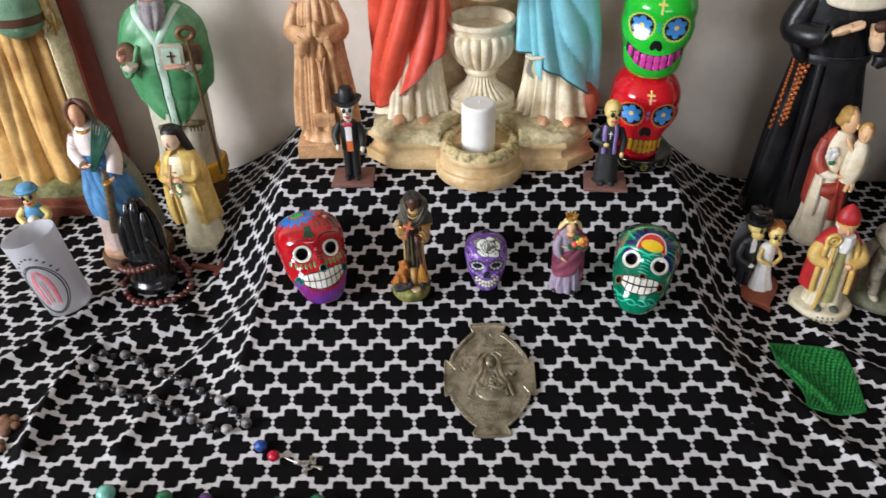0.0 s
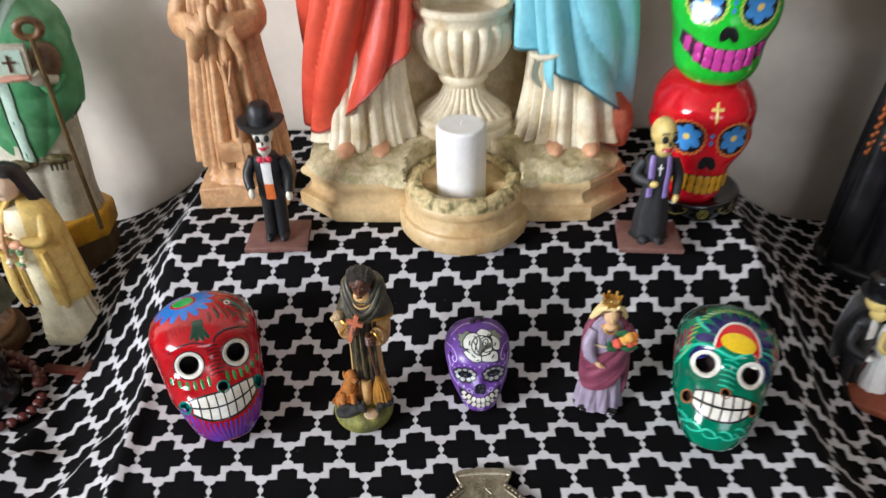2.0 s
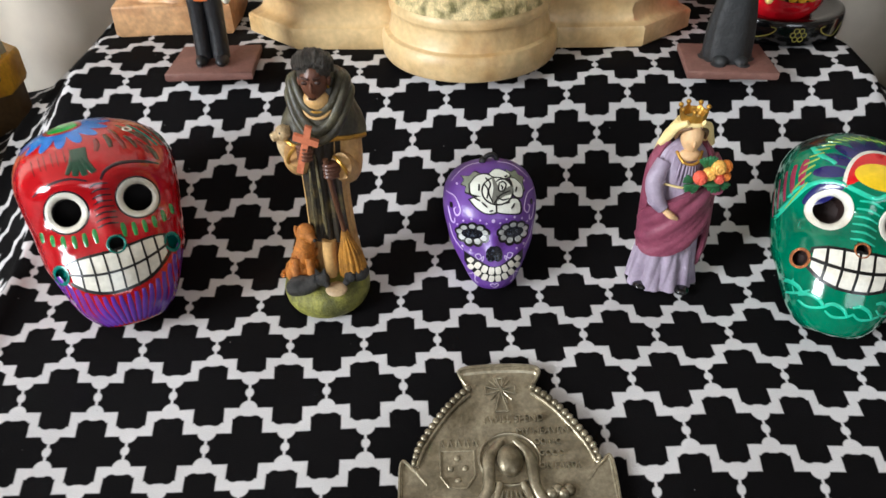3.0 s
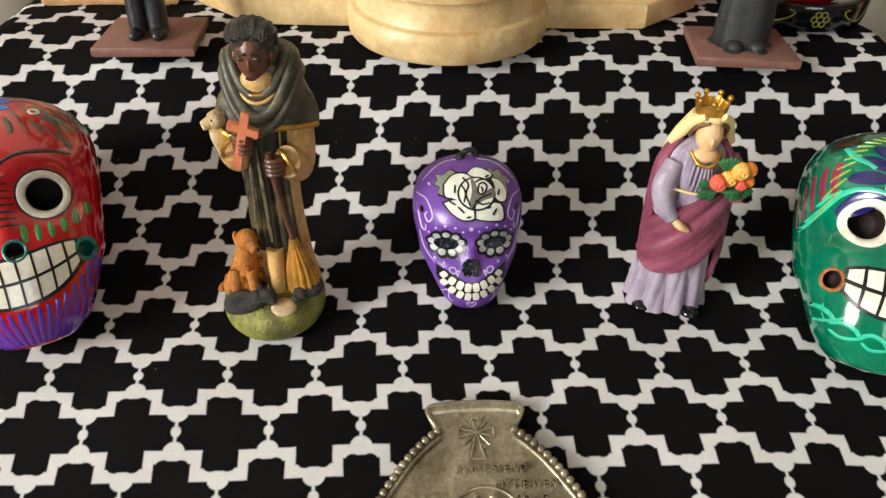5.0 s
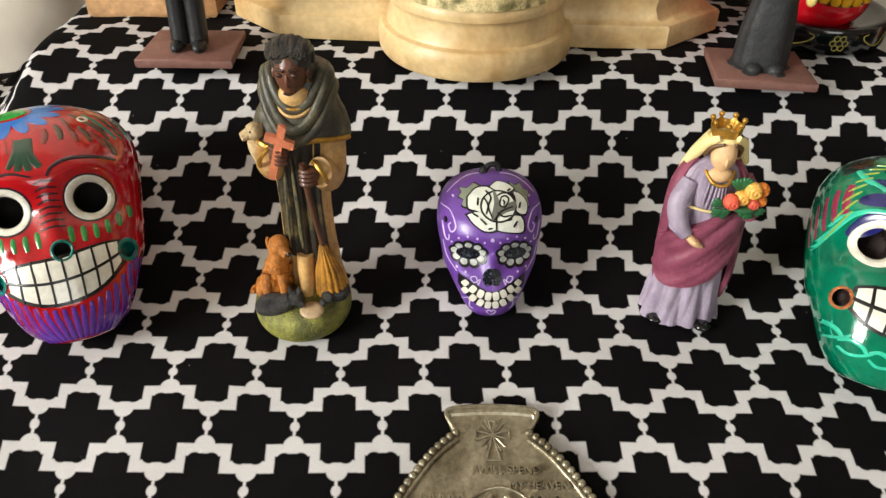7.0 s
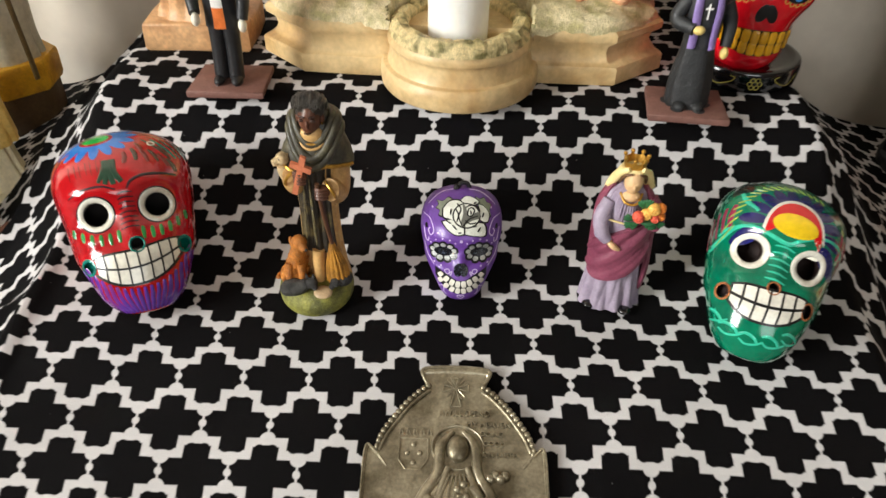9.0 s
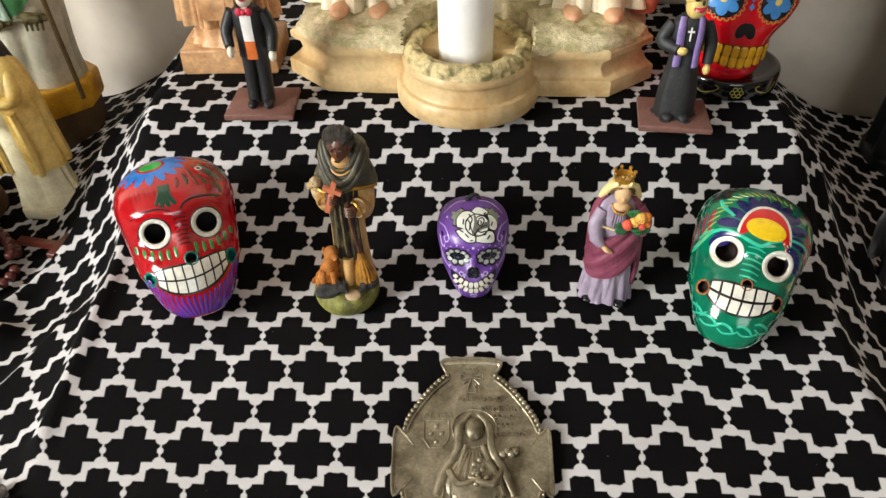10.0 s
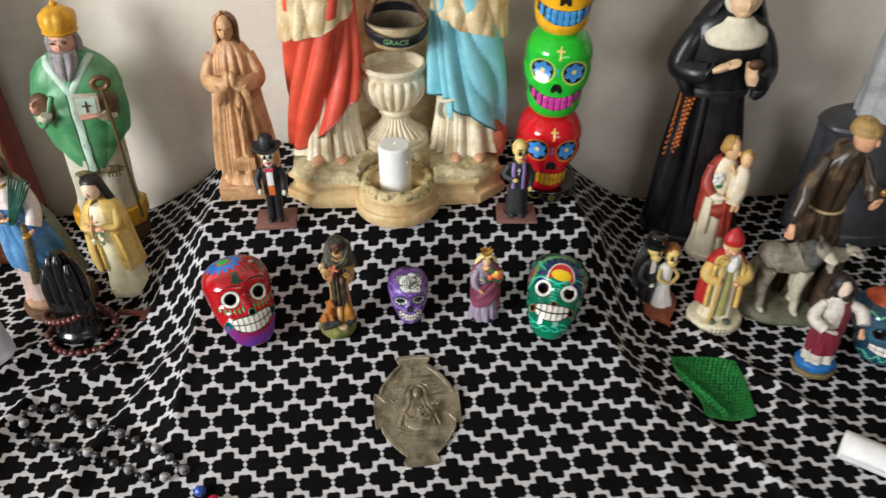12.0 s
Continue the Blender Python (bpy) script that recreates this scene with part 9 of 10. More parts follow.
# ---- figures at the right end of the table ----
def nun_statue():
    HABIT = paint("black_habit", (22, 22, 24), rough=0.32, var=0.25, scale=40, chip2=(36, 36, 38), amount=0.4)
    WIMPLE = paint("cream_wimple", (226, 216, 190), rough=0.45, var=0.08, scale=50)
    FLESH = paint("ivory_skin", (226, 190, 150), rough=0.45, var=0.08, scale=50)
    CORD = paint("orange_rosary_paint", (188, 100, 36), rough=0.4, var=0.3, scale=200)
    k = Clay()
    k.slab(ngon(32, 0.062, 0.048), 0.0, 0.014, BLACK, 0.003)
    k.loft([(0.012, -0.002, 0, 0.055, 0.040, 0.10), (0.05, -0.002, 0, 0.049, 0.035, 0.20), (0.12, -0.003, 0.001, 0.0415, 0.030, 0.21), (0.185, -0.004, 0.002, 0.0350, 0.0262, 0.12), (0.205, -0.003, 0.002, 0.0385, 0.027, 0.02), (0.235, -0.001, 0.003, 0.043, 0.028, 0.01), (0.260, 0.0, 0.003, 0.0445, 0.026), (0.277, 0.0, 0.004, 0.038, 0.023), (0.289, 0.001, 0.004, 0.022, 0.018), (0.296, 0.001, 0.004, 0.012, 0.012)], HABIT, n=220, nf=11, ph=0.8, tw=5)
    # scapular panel and belt
    k.loft([(0.02, -0.002, -0.001, 0.055, 0.0415, 0.02), (0.12, -0.003, 0.0, 0.0455, 0.034, 0.02), (0.20, -0.004, 0.0, 0.038, 0.029, 0.01)], HABIT, n=30, nf=7, arc=(252, 304), thick=0.003)
    k.loft([(0.192, -0.0035, 0.002, 0.0385, 0.0285), (0.197, -0.0035, 0.002, 0.0395, 0.0292), (0.202, -0.003, 0.002, 0.0392, 0.0285)], BLACK, n=60)
    # sleeves folded to the breast, the wide cuffs hanging
    for s, e, c in ((-1, (-0.0505, -0.006, 0.2260), (-0.0250, -0.031, 0.2265)), (1, (0.0460, -0.006, 0.2225), (0.0255, -0.031, 0.2185))):
        k.tube([(s * 0.025, 0.003, 0.273), (e[0] * 0.80, -0.002, 0.254), e, ((e[0] + c[0]) / 2, -0.024, c[2] - 0.003), c], [0.0090, 0.0130, 0.0140, 0.0122, 0.0100], HABIT, n=24, sub=8)
        k.tube([(e[0] * 0.96, -0.010, e[2] - 0.004), (e[0] * 0.86, -0.018, e[2] - 0.022), (e[0] * 0.74, -0.020, e[2] - 0.032)], [0.0125, 0.0095, 0.004], HABIT, n=18, flat=0.7)
        k.ring(c, 0.0098, 0.0022, HABIT, rot=(0, 70 * s, 30 * s), n=28, k=8)
    k.palm((-0.014, -0.0385, 0.235), (1, -0.1, 0.45), 0.0200, FLESH)
    k.palm((0.0200, -0.0400, 0.2250), (-0.25, -0.15, 1), 0.0190, FLESH)
    k.blob((0.019, -0.046, 0.242), (0.008, 0.005, 0.006), BROWN, n=10)
    # painted rosary hanging from the belt
    for xa, za, xb, zb in ((-0.0425, 0.198, -0.0500, 0.112), (-0.0360, 0.192, -0.0400, 0.128), (-0.0320, 0.190, -0.0440, 0.118)):
        n = 24
        for j in range(n):
            x = xa + (xb - xa) * j / (n - 1) + 0.0012 * (-1) ** j
            z = za + (zb - za) * j / (n - 1)
            rx = float(np.interp(z, [0.12, 0.185, 0.205], [0.0462, 0.0385, 0.0390])) * 1.03
            ry = float(np.interp(z, [0.12, 0.185, 0.205], [0.0335, 0.0285, 0.0285])) * 1.03
            cxx = min(0.97, abs(x + 0.0035) / rx)
            k.blob((-0.0035 - cxx * rx, 0.002 - ry * math.sqrt(1 - cxx * cxx), z), (0.0019, 0.0019, 0.0022), CORD, n=6)
    # plain face, broad white wimple over the breast, veil
    k.head((0.003, -0.012, 0.3035), 0.0195, FLESH, None)
    k.loft([(0.2510, 0.003, -0.010, 0.0250, 0.0185), (0.2545, 0.003, -0.0095, 0.0335, 0.0212), (0.2640, 0.002, -0.007, 0.0360, 0.0216, 0.01), (0.2715, 0.002, -0.006, 0.0310, 0.0205, 0.02), (0.2775, 0.002, -0.006, 0.0225, 0.0185, 0.03), (0.2840, 0.002, -0.005, 0.0165, 0.0170)], WIMPLE, n=60, nf=6)
    k.ring((0.003, -0.0095, 0.3045), 0.0170, 0.0042, WIMPLE, rot=(78, 0, 0), n=40, k=10, squash=0.8)
    k.loft([(0.225, 0.002, 0.014, 0.045, 0.020, 0.04), (0.255, 0.002, 0.011, 0.044, 0.021, 0.03), (0.280, 0.002, 0.007, 0.036, 0.0235, 0.02), (0.297, 0.002, 0.003, 0.0275, 0.0240, 0.02), (0.320, 0.002, 0.002, 0.0242, 0.0235), (0.336, 0.002, 0.001, 0.0160, 0.0170), (0.342, 0.002, 0.001, 0.005, 0.006)], HABIT, n=60, nf=6, arc=(-40, 220), thick=0.004)
    k.loft([(0.325, 0.002, 0.001, 0.0225, 0.0225), (0.336, 0.002, 0.001, 0.0160, 0.0170), (0.343, 0.002, 0.001, 0.004, 0.005)], HABIT, n=44)
    tagged(k.object("nun_statue", pose(0.4365, 0.812, seat(0.4325, 0.81) - 0.001, 0, 0, -4)), "tall black robed nun statue with orange rosary", "statue")


def father_child_statue():
    RED = paint("brick_red_mantle", (168, 66, 48), rough=0.42, var=0.15, scale=50, chip2=(136, 46, 34))
    CR = paint("cream_robe", (232, 220, 192), rough=0.42, var=0.1, scale=50, chip2=(212, 192, 154))
    FL = paint("warm_skin", (226, 182, 134), rough=0.45, var=0.06, scale=60)
    BLOND = paint("ochre_hair", (190, 148, 74), rough=0.5, var=0.2, scale=120)
    k = Clay()
    k.slab(ngon(28, 0.029, 0.025), 0.0, 0.010, CR, 0.002)
    k.loft([(0.008, 0, 0, 0.0275, 0.022, 0.06), (0.03, 0, 0, 0.0235, 0.019, 0.07), (0.08, 0, 0.001, 0.0200, 0.017, 0.05), (0.115, 0, 0.001, 0.0205, 0.0165, 0.03), (0.132, 0, 0.002, 0.014, 0.012), (0.138, 0, 0.001, 0.007, 0.007)], CR, n=80, nf=9, ph=0.5)
    k.loft([(0.048, 0.001, 0.002, 0.0255, 0.0205, 0.05), (0.07, 0.0, 0.002, 0.0245, 0.0195, 0.05), (0.11, 0, 0.002, 0.0238, 0.0185, 0.03), (0.131, 0, 0.003, 0.0165, 0.0135), (0.138, 0, 0.003, 0.008, 0.008)], RED, n=60, nf=8, arc=(-30, 222), thick=0.0035)
    rows = []
    for f in np.linspace(0, 1, 12):
        row = []
        for j in range(40):
            u = j / 39
            a = radians(195 + 150 * u)
            lo, hi = 0.052 + 0.020 * (1 - u), 0.074 + 0.018 * u
            z = lo + (hi - lo) * f
            w = 1 + 0.05 * math.sin(8 * f - 4 * u)
            row.append((0.0235 * w * math.cos(a), 0.0195 * w * math.sin(a), z))
        rows.append(row + [(x * 0.88, y * 0.88, z) for x, y, z in row[::-1]])
    k.rings(rows, RED)
    k.tube([(-0.016, 0, 0.126), (-0.0215, -0.007, 0.106), (-0.0150, -0.015, 0.094)], [0.0068, 0.0078, 0.0066], RED, n=18, flat=1.1)
    k.tube([(-0.0170, -0.014, 0.0950), (-0.008, -0.0205, 0.0925), (-0.001, -0.022, 0.0940)], [0.0056, 0.0046, 0.0036], CR, n=14)
    k.loft([(0.040, -0.0150, -0.010, 0.0090, 0.0085, 0.10), (0.065, -0.0150, -0.011, 0.0080, 0.0075, 0.12), (0.094, -0.0150, -0.011, 0.0055, 0.0055, 0.06)], CR, n=60, nf=6, ph=0.3)
    k.loft([(0.036, 0.0110, -0.007, 0.0130, 0.0130, 0.10), (0.065, 0.0095, -0.008, 0.0120, 0.0115, 0.13), (0.098, 0.0070, -0.009, 0.0095, 0.0085, 0.06)], RED, n=70, nf=6, ph=1.3, tw=20)
    k.tube([(0.016, 0, 0.126), (0.0205, -0.009, 0.111), (0.012, -0.020, 0.101)], [0.0066, 0.0072, 0.0050], RED, n=18)
    k.palm((0.000, -0.023, 0.094), (1, -0.1, 0.2), 0.009, FL)
    for i in range(5):
        a = i * 1.256
        k.blob((-0.012 + 0.004 * math.cos(a), -0.018, 0.118 + 0.005 * math.sin(a)), (0.004, 0.002, 0.0042), WHITE, n=8)
    k.blob((-0.010, -0.0185, 0.108), (0.004, 0.002, 0.003), paint("stem_green", (40, 120, 70), rough=0.5), n=8)
    # the child
    k.loft([(0.088, 0.013, -0.020, 0.0095, 0.0085, 0.05), (0.104, 0.015, -0.020, 0.0125, 0.0105, 0.07), (0.124, 0.017, -0.018, 0.0110, 0.0092, 0.05), (0.135, 0.018, -0.016, 0.0055, 0.0055)], CR, n=40, nf=7)
    k.head((0.0185, -0.017, 0.1435), 0.0096, FL, BLOND, face=(-0.4, -0.9))
    k.tube([(0.010, -0.020, 0.122), (0.004, -0.020, 0.130), (0.002, -0.014, 0.134)], 0.0026, FL, n=8)
    for s in (0, 1):
        k.tube([(0.012 + 0.004 * s, -0.021, 0.094), (0.013 + 0.005 * s, -0.026, 0.086), (0.012 + 0.006 * s, -0.025, 0.078)], [0.0036, 0.003, 0.0024], FL, n=8)
    k.head((0.002, -0.005, 0.1515), 0.0126, FL, BLOND, 0.006, face=(0.6, -0.8))
    k.v = [(x * 0.87, y * 0.95, z * 0.98) for x, y, z in k.v]
    tagged(k.object("father_and_child_statue", pose(0.4425, 0.757, seat(0.4425, 0.757) - 0.001, 0, 0, -6)), "cream statue in brick red mantle carrying a child", "statue")


def wedding_couple():
    k = Clay()
    CLAYM = paint("terracotta_heart", (146, 76, 48), rough=0.6, var=0.15, scale=60)
    heart = []
    for i in range(40):
        t = 2 * math.pi * i / 40
        heart.append((0.0019 * 16 * math.sin(t) ** 3 * 1.0, 0.0021 * (13 * math.cos(t) - 5 * math.cos(2 * t) - 2 * math.cos(3 * t) - math.cos(4 * t))))
    k.slab(heart, 0.0, 0.006, CLAYM, 0.001)
    # groom
    for s in (1, -1):
        k.tube([(-0.010 + s * 0.004, 0.008, 0.006), (-0.010 + s * 0.004, 0.008, 0.03)], 0.0044, BLACK, n=12, sub=3)
    k.loft([(0.026, -0.010, 0.008, 0.0105, 0.0075), (0.044, -0.010, 0.008, 0.0095, 0.007), (0.056, -0.010, 0.008, 0.0105, 0.0068), (0.062, -0.010, 0.008, 0.005, 0.005)], BLACK, n=30, pick=lambda z, a: WHITE if 255 < a < 292 and z > 0.044 else BLACK)
    k.tube([(-0.019, 0.006, 0.056), (-0.0245, 0.002, 0.044), (-0.016, -0.006, 0.038)], [0.004, 0.004, 0.003], BLACK, n=10)
    k.blob((-0.014, -0.007, 0.038), (0.0032, 0.003, 0.002), WHITE, n=8)
    skeleton_head(k, (-0.0085, 0.005, 0.0725), 0.0092, BONE_YELLOW, 20, lips=False)
    k.loft([(0.0795, -0.0085, 0.006, 0.0135, 0.0130), (0.0812, -0.0085, 0.006, 0.0135, 0.0130)], BLACK, n=36, sub=2)
    k.loft([(0.081, -0.0085, 0.006, 0.0096, 0.0096), (0.090, -0.0085, 0.006, 0.0100, 0.0100), (0.092, -0.0085, 0.006, 0.0088, 0.0088)], BLACK_GLOSS, n=30)
    # bride
    k.loft([(0.006, 0.008, 0.0, 0.0125, 0.0105, 0.06), (0.018, 0.007, 0.0, 0.0090, 0.0078, 0.06), (0.034, 0.006, 0.0, 0.0072, 0.0062, 0.04), (0.050, 0.006, 0.001, 0.0085, 0.0064, 0.02), (0.056, 0.006, 0.001, 0.004, 0.004)], WHITE, n=44, nf=9)
    k.tube([(0.013, 0, 0.052), (0.021, -0.002, 0.040), (0.009, -0.008, 0.036)], [0.0022, 0.0022, 0.002], BONE_YELLOW, n=8)
    k.tube([(-0.001, -0.001, 0.052), (-0.006, -0.006, 0.044), (0.004, -0.009, 0.038)], [0.0022, 0.0022, 0.002], BONE_YELLOW, n=8)
    skeleton_head(k, (0.0095, -0.001, 0.066), 0.0088, BONE_YELLOW, -8, lips=False)
    k.blob((0.0105, 0.003, 0.0720), (0.0092, 0.0088, 0.0066), paint("auburn_hair", (168, 100, 40), rough=0.5, var=0.25, scale=140), n=14, lump=0.15)
    # stiff grey veil behind
    k.rings([[(-0.022, 0.017, 0.02), (0.002, 0.019, 0.02), (0.002, 0.0205, 0.02), (-0.022, 0.0185, 0.02)], [(-0.026, 0.016, 0.05), (0.004, 0.019, 0.055), (0.004, 0.0205, 0.055), (-0.026, 0.0175, 0.05)], [(-0.020, 0.016, 0.072), (0.002, 0.018, 0.076), (0.002, 0.0195, 0.076), (-0.020, 0.0175, 0.072)]], paint("grey_tulle", (110, 110, 112), rough=0.7, var=0.1))
    k.v = [(x, y, z * 1.08) for x, y, z in k.v]
    tagged(k.object("skeleton_wedding_couple", pose(0.3480, 0.6510, seat(0.348, 0.65) - 0.0005, 0, 0, 14)), "clay skeleton bride and groom on terracotta heart base", "figurine")


def pope_figurine():
    RED = paint("cardinal_red", (178, 36, 38), rough=0.38, var=0.15, scale=70)
    GOLDY = paint("straw_gold_trim", (214, 178, 96), rough=0.4, var=0.12, scale=80)
    CRM = paint("ivory_alb", (232, 222, 192), rough=0.4, var=0.1, scale=60, chip2=(206, 190, 148))
    k = Clay()
    k.slab(ngon(36, 0.0295, 0.0265), 0.0, 0.012, CRM, 0.003)
    k.loft([(0.010, 0, 0, 0.0190, 0.0150, 0.05), (0.03, 0, 0, 0.0160, 0.0130, 0.06), (0.07, 0, 0, 0.0150, 0.0120, 0.04), (0.090, 0, 0.001, 0.0125, 0.0105)], CRM, n=70, nf=9)
    k.loft([(0.020, 0, -0.001, 0.0120, 0.0150, 0.02), (0.06, 0, -0.001, 0.0100, 0.0138, 0.02), (0.080, 0, 0, 0.009, 0.012)], paint("pale_olive_stole", (178, 172, 110), rough=0.45, var=0.15, scale=70), n=30, nf=5, arc=(240, 300), thick=0.003)
    k.loft([(0.030, 0.0, 0.003, 0.0245, 0.0175, 0.04), (0.055, 0, 0.003, 0.0235, 0.0165, 0.04), (0.080, 0, 0.003, 0.0215, 0.0150, 0.02), (0.093, 0, 0.003, 0.0145, 0.0115), (0.098, 0, 0.003, 0.007, 0.007)], RED, n=60, nf=7, arc=(-48, 228), thick=0.003)
    for s, a in ((-1, 228), (1, -48)):
        c, q = math.cos(radians(a)), math.sin(radians(a))
        k.tube([(0.0242 * c, 0.003 + 0.0175 * q, 0.030), (0.0235 * c, 0.003 + 0.0165 * q, 0.055), (0.0215 * c, 0.003 + 0.015 * q, 0.080), (0.0145 * c, 0.003 + 0.0115 * q, 0.093)], 0.0028, GOLDY, n=8)
        k.tube([(s * 0.0165, 0.0, 0.082), (s * 0.0205, -0.006, 0.070), (s * 0.010, -0.0135, 0.066)], [0.006, 0.0072, 0.0052], GOLDY, n=14)
        k.blob((s * 0.0085, -0.0155, 0.066), (0.0035, 0.003, 0.003), SKIN, n=8)
    k.tube([(-0.0110, -0.0175, 0.011), (-0.0105, -0.018, 0.06), (-0.0100, -0.0165, 0.090)], 0.0019, GOLDY, n=8)
    k.ring((-0.0125, -0.0160, 0.0965), 0.0062, 0.0020, GOLDY, rot=(90, 0, 10), n=26, k=8)
    k.ring((-0.0118, -0.0160, 0.0960), 0.0026, 0.0014, GOLDY, rot=(90, 0, 10), n=18, k=6)
    k.head((0, -0.002, 0.1035), 0.0095, SKIN, WHITE)
    k.loft([(0.082, 0, -0.013, 0.004, 0.003, 0.1), (0.090, 0, -0.0115, 0.0075, 0.005, 0.1), (0.099, 0, -0.0085, 0.0080, 0.0060, 0.05)], WHITE, n=30, nf=7)
    k.loft([(0.1075, 0, -0.001, 0.0098, 0.0098), (0.110, 0, -0.001, 0.0104, 0.0100)], GOLDY, n=30)
    k.loft([(0.1098, 0, -0.001, 0.0102, 0.0088), (0.117, 0, -0.001, 0.0100, 0.0076), (0.124, 0, 0.0, 0.0062, 0.0046), (0.1285, 0, 0.0, 0.0012, 0.0012)], RED, n=36)
    for s in (1, -1):
        k.blob((s * 0.008, -0.0165, 0.0135), (0.0045, 0.006, 0.0026), paint("grey_green_shoe", (92, 104, 88), rough=0.5), n=8)
    # worn writing on the foot, left as bars
    for row, nn in ((0, 4), (1, 6)):
        for i in range(nn):
            a = radians(268 + (i - (nn - 1) / 2) * 9)
            k.blob((0.0292 * math.cos(a), 0.0263 * math.sin(a), 0.0085 - 0.004 * row), (0.0011, 0.0008, 0.0014), paint("faded_ink", (140, 120, 96), rough=0.6), n=6)
    tagged(k.object("mitred_pope_figurine", pose(0.4085, 0.6290, seat(0.4085, 0.629) - 0.0005, 0, 0, -6) @ Matrix.Diagonal((1, 1, 0.97, 1))), "ivory figurine in red cape and mitre with gold crozier", "figurine")


def friar_wolf_statue():
    HAB = paint("dark_brown_habit", (62, 48, 34), rough=0.30, var=0.35, scale=70, chip2=(116, 94, 64), amount=0.40)
    FUR = paint("grey_wolf_fur", (158, 149, 128), rough=0.55, var=0.25, scale=130, bump=0.7, chip2=(112, 106, 94), amount=0.55)
    MANE = paint("dark_wolf_mane", (104, 102, 96), rough=0.6, var=0.3, scale=160, bump=0.8, chip2=(66, 64, 60), amount=0.5)
    FURL = paint("pale_wolf_fur", (212, 202, 176), rough=0.55, var=0.2, scale=160, bump=0.5)
    EARTH = paint("grey_green_earth", (112, 112, 88), rough=0.6, var=0.25, scale=80, bump=0.6, chip2=(84, 80, 62))
    STRAWH = paint("straw_hair", (176, 142, 84), rough=0.55, var=0.25, scale=140)
    k = Clay()
    k.loft([(0.0, 0, 0, 0.070, 0.044), (0.006, 0, 0, 0.071, 0.045), (0.012, 0, 0.002, 0.064, 0.040, 0.02), (0.016, 0, 0.004, 0.045, 0.028, 0.03)], EARTH, n=60, nf=5)
    # friar, leaning over the wolf
    k.loft([(0.012, 0.012, 0.010, 0.031, 0.023, 0.18), (0.06, 0.012, 0.010, 0.026, 0.020, 0.22), (0.12, 0.011, 0.010, 0.0205, 0.0165, 0.14), (0.132, 0.011, 0.010, 0.020, 0.016, 0.06), (0.155, 0.012, 0.009, 0.0225, 0.017, 0.12), (0.180, 0.014, 0.007, 0.0225, 0.017, 0.04), (0.194, 0.016, 0.004, 0.015, 0.013), (0.201, 0.018, 0.002, 0.009, 0.009)], HAB, n=200, nf=10, tw=14)
    k.ring((0.011, 0.010, 0.128), 0.0205, 0.0018, paint("rope_cord", (170, 146, 104), rough=0.6), n=44, k=8, squash=1.0)
    k.tube([(-0.006, 0.004, 0.186), (-0.020, -0.005, 0.160), (-0.024, -0.013, 0.146), (-0.030, -0.018, 0.130)], [0.0066, 0.0074, 0.0066, 0.0060], HAB, n=18)
    for i in range(5):
        k.ring((-0.0185 - 0.0022 * i, -0.004 - 0.0026 * i, 0.162 - 0.0068 * i), 0.0066, 0.0012, HAB, rot=(30, 34 - 9 * i, 0), n=24, k=6)
    k.palm((-0.032, -0.022, 0.116), (-0.1, -0.2, -1), 0.011, SKIN)
    k.tube([(0.034, 0.004, 0.186), (0.043, -0.008, 0.162), (0.041, -0.020, 0.148)], [0.0066, 0.0074, 0.0058], HAB, n=18)
    k.palm((0.041, -0.026, 0.148), (0.1, -0.4, 1), 0.011, SKIN)
    k.blob((0.044, -0.030, 0.166), (0.004, 0.003, 0.004), GOLD, n=8)
    k.ring((0.015, 0.006, 0.193), 0.0125, 0.0038, HAB, rot=(18, 0, 0), n=30, k=10)
    k.head((0.022, -0.004, 0.214), 0.0138, SKIN, None, face=(0.65, -0.76))
    k.loft([(0.218, 0.021, -0.002, 0.0152, 0.0150, 0.03), (0.224, 0.021, -0.002, 0.0150, 0.0148, 0.03), (0.231, 0.020, -0.001, 0.0105, 0.0105), (0.234, 0.020, -0.001, 0.004, 0.004)], STRAWH, n=40, nf=12)
    # wolf
    first = len(k.v)
    k.tube([(-0.058, -0.012, 0.086), (-0.048, -0.012, 0.094), (-0.028, -0.014, 0.092), (-0.010, -0.016, 0.096), (-0.002, -0.018, 0.104)], [0.010, 0.0165, 0.0155, 0.0175, 0.0130], FUR, n=24, sub=8, flat=1.25)
    k.tube([(-0.004, -0.018, 0.100), (0.004, -0.022, 0.112), (0.008, -0.024, 0.116)], [0.0165, 0.0140, 0.0110], MANE, n=20, flat=1.1)
    k.blob((0.009, -0.026, 0.117), (0.0128, 0.0112, 0.0112), FUR, n=14)
    k.tube([(0.013, -0.030, 0.115), (0.018, -0.035, 0.111), (0.023, -0.039, 0.108)], [0.0088, 0.0074, 0.0050], FURL, n=14)
    k.blob((0.0262, -0.0412, 0.1092), 0.0024, BLACK, n=8)
    for s in (1, -1):
        k.tube([(0.008 + 0.0035 * s, -0.0235 + 0.005 * s, 0.122), (0.0050 + 0.005 * s, -0.020 + 0.008 * s, 0.1305)], [0.0052, 0.0010], MANE, n=8, sub=3)
        k.blob((0.0165 + 0.002 * s, -0.0320 + 0.0035 * s, 0.1185), 0.0012, BLACK, n=6)
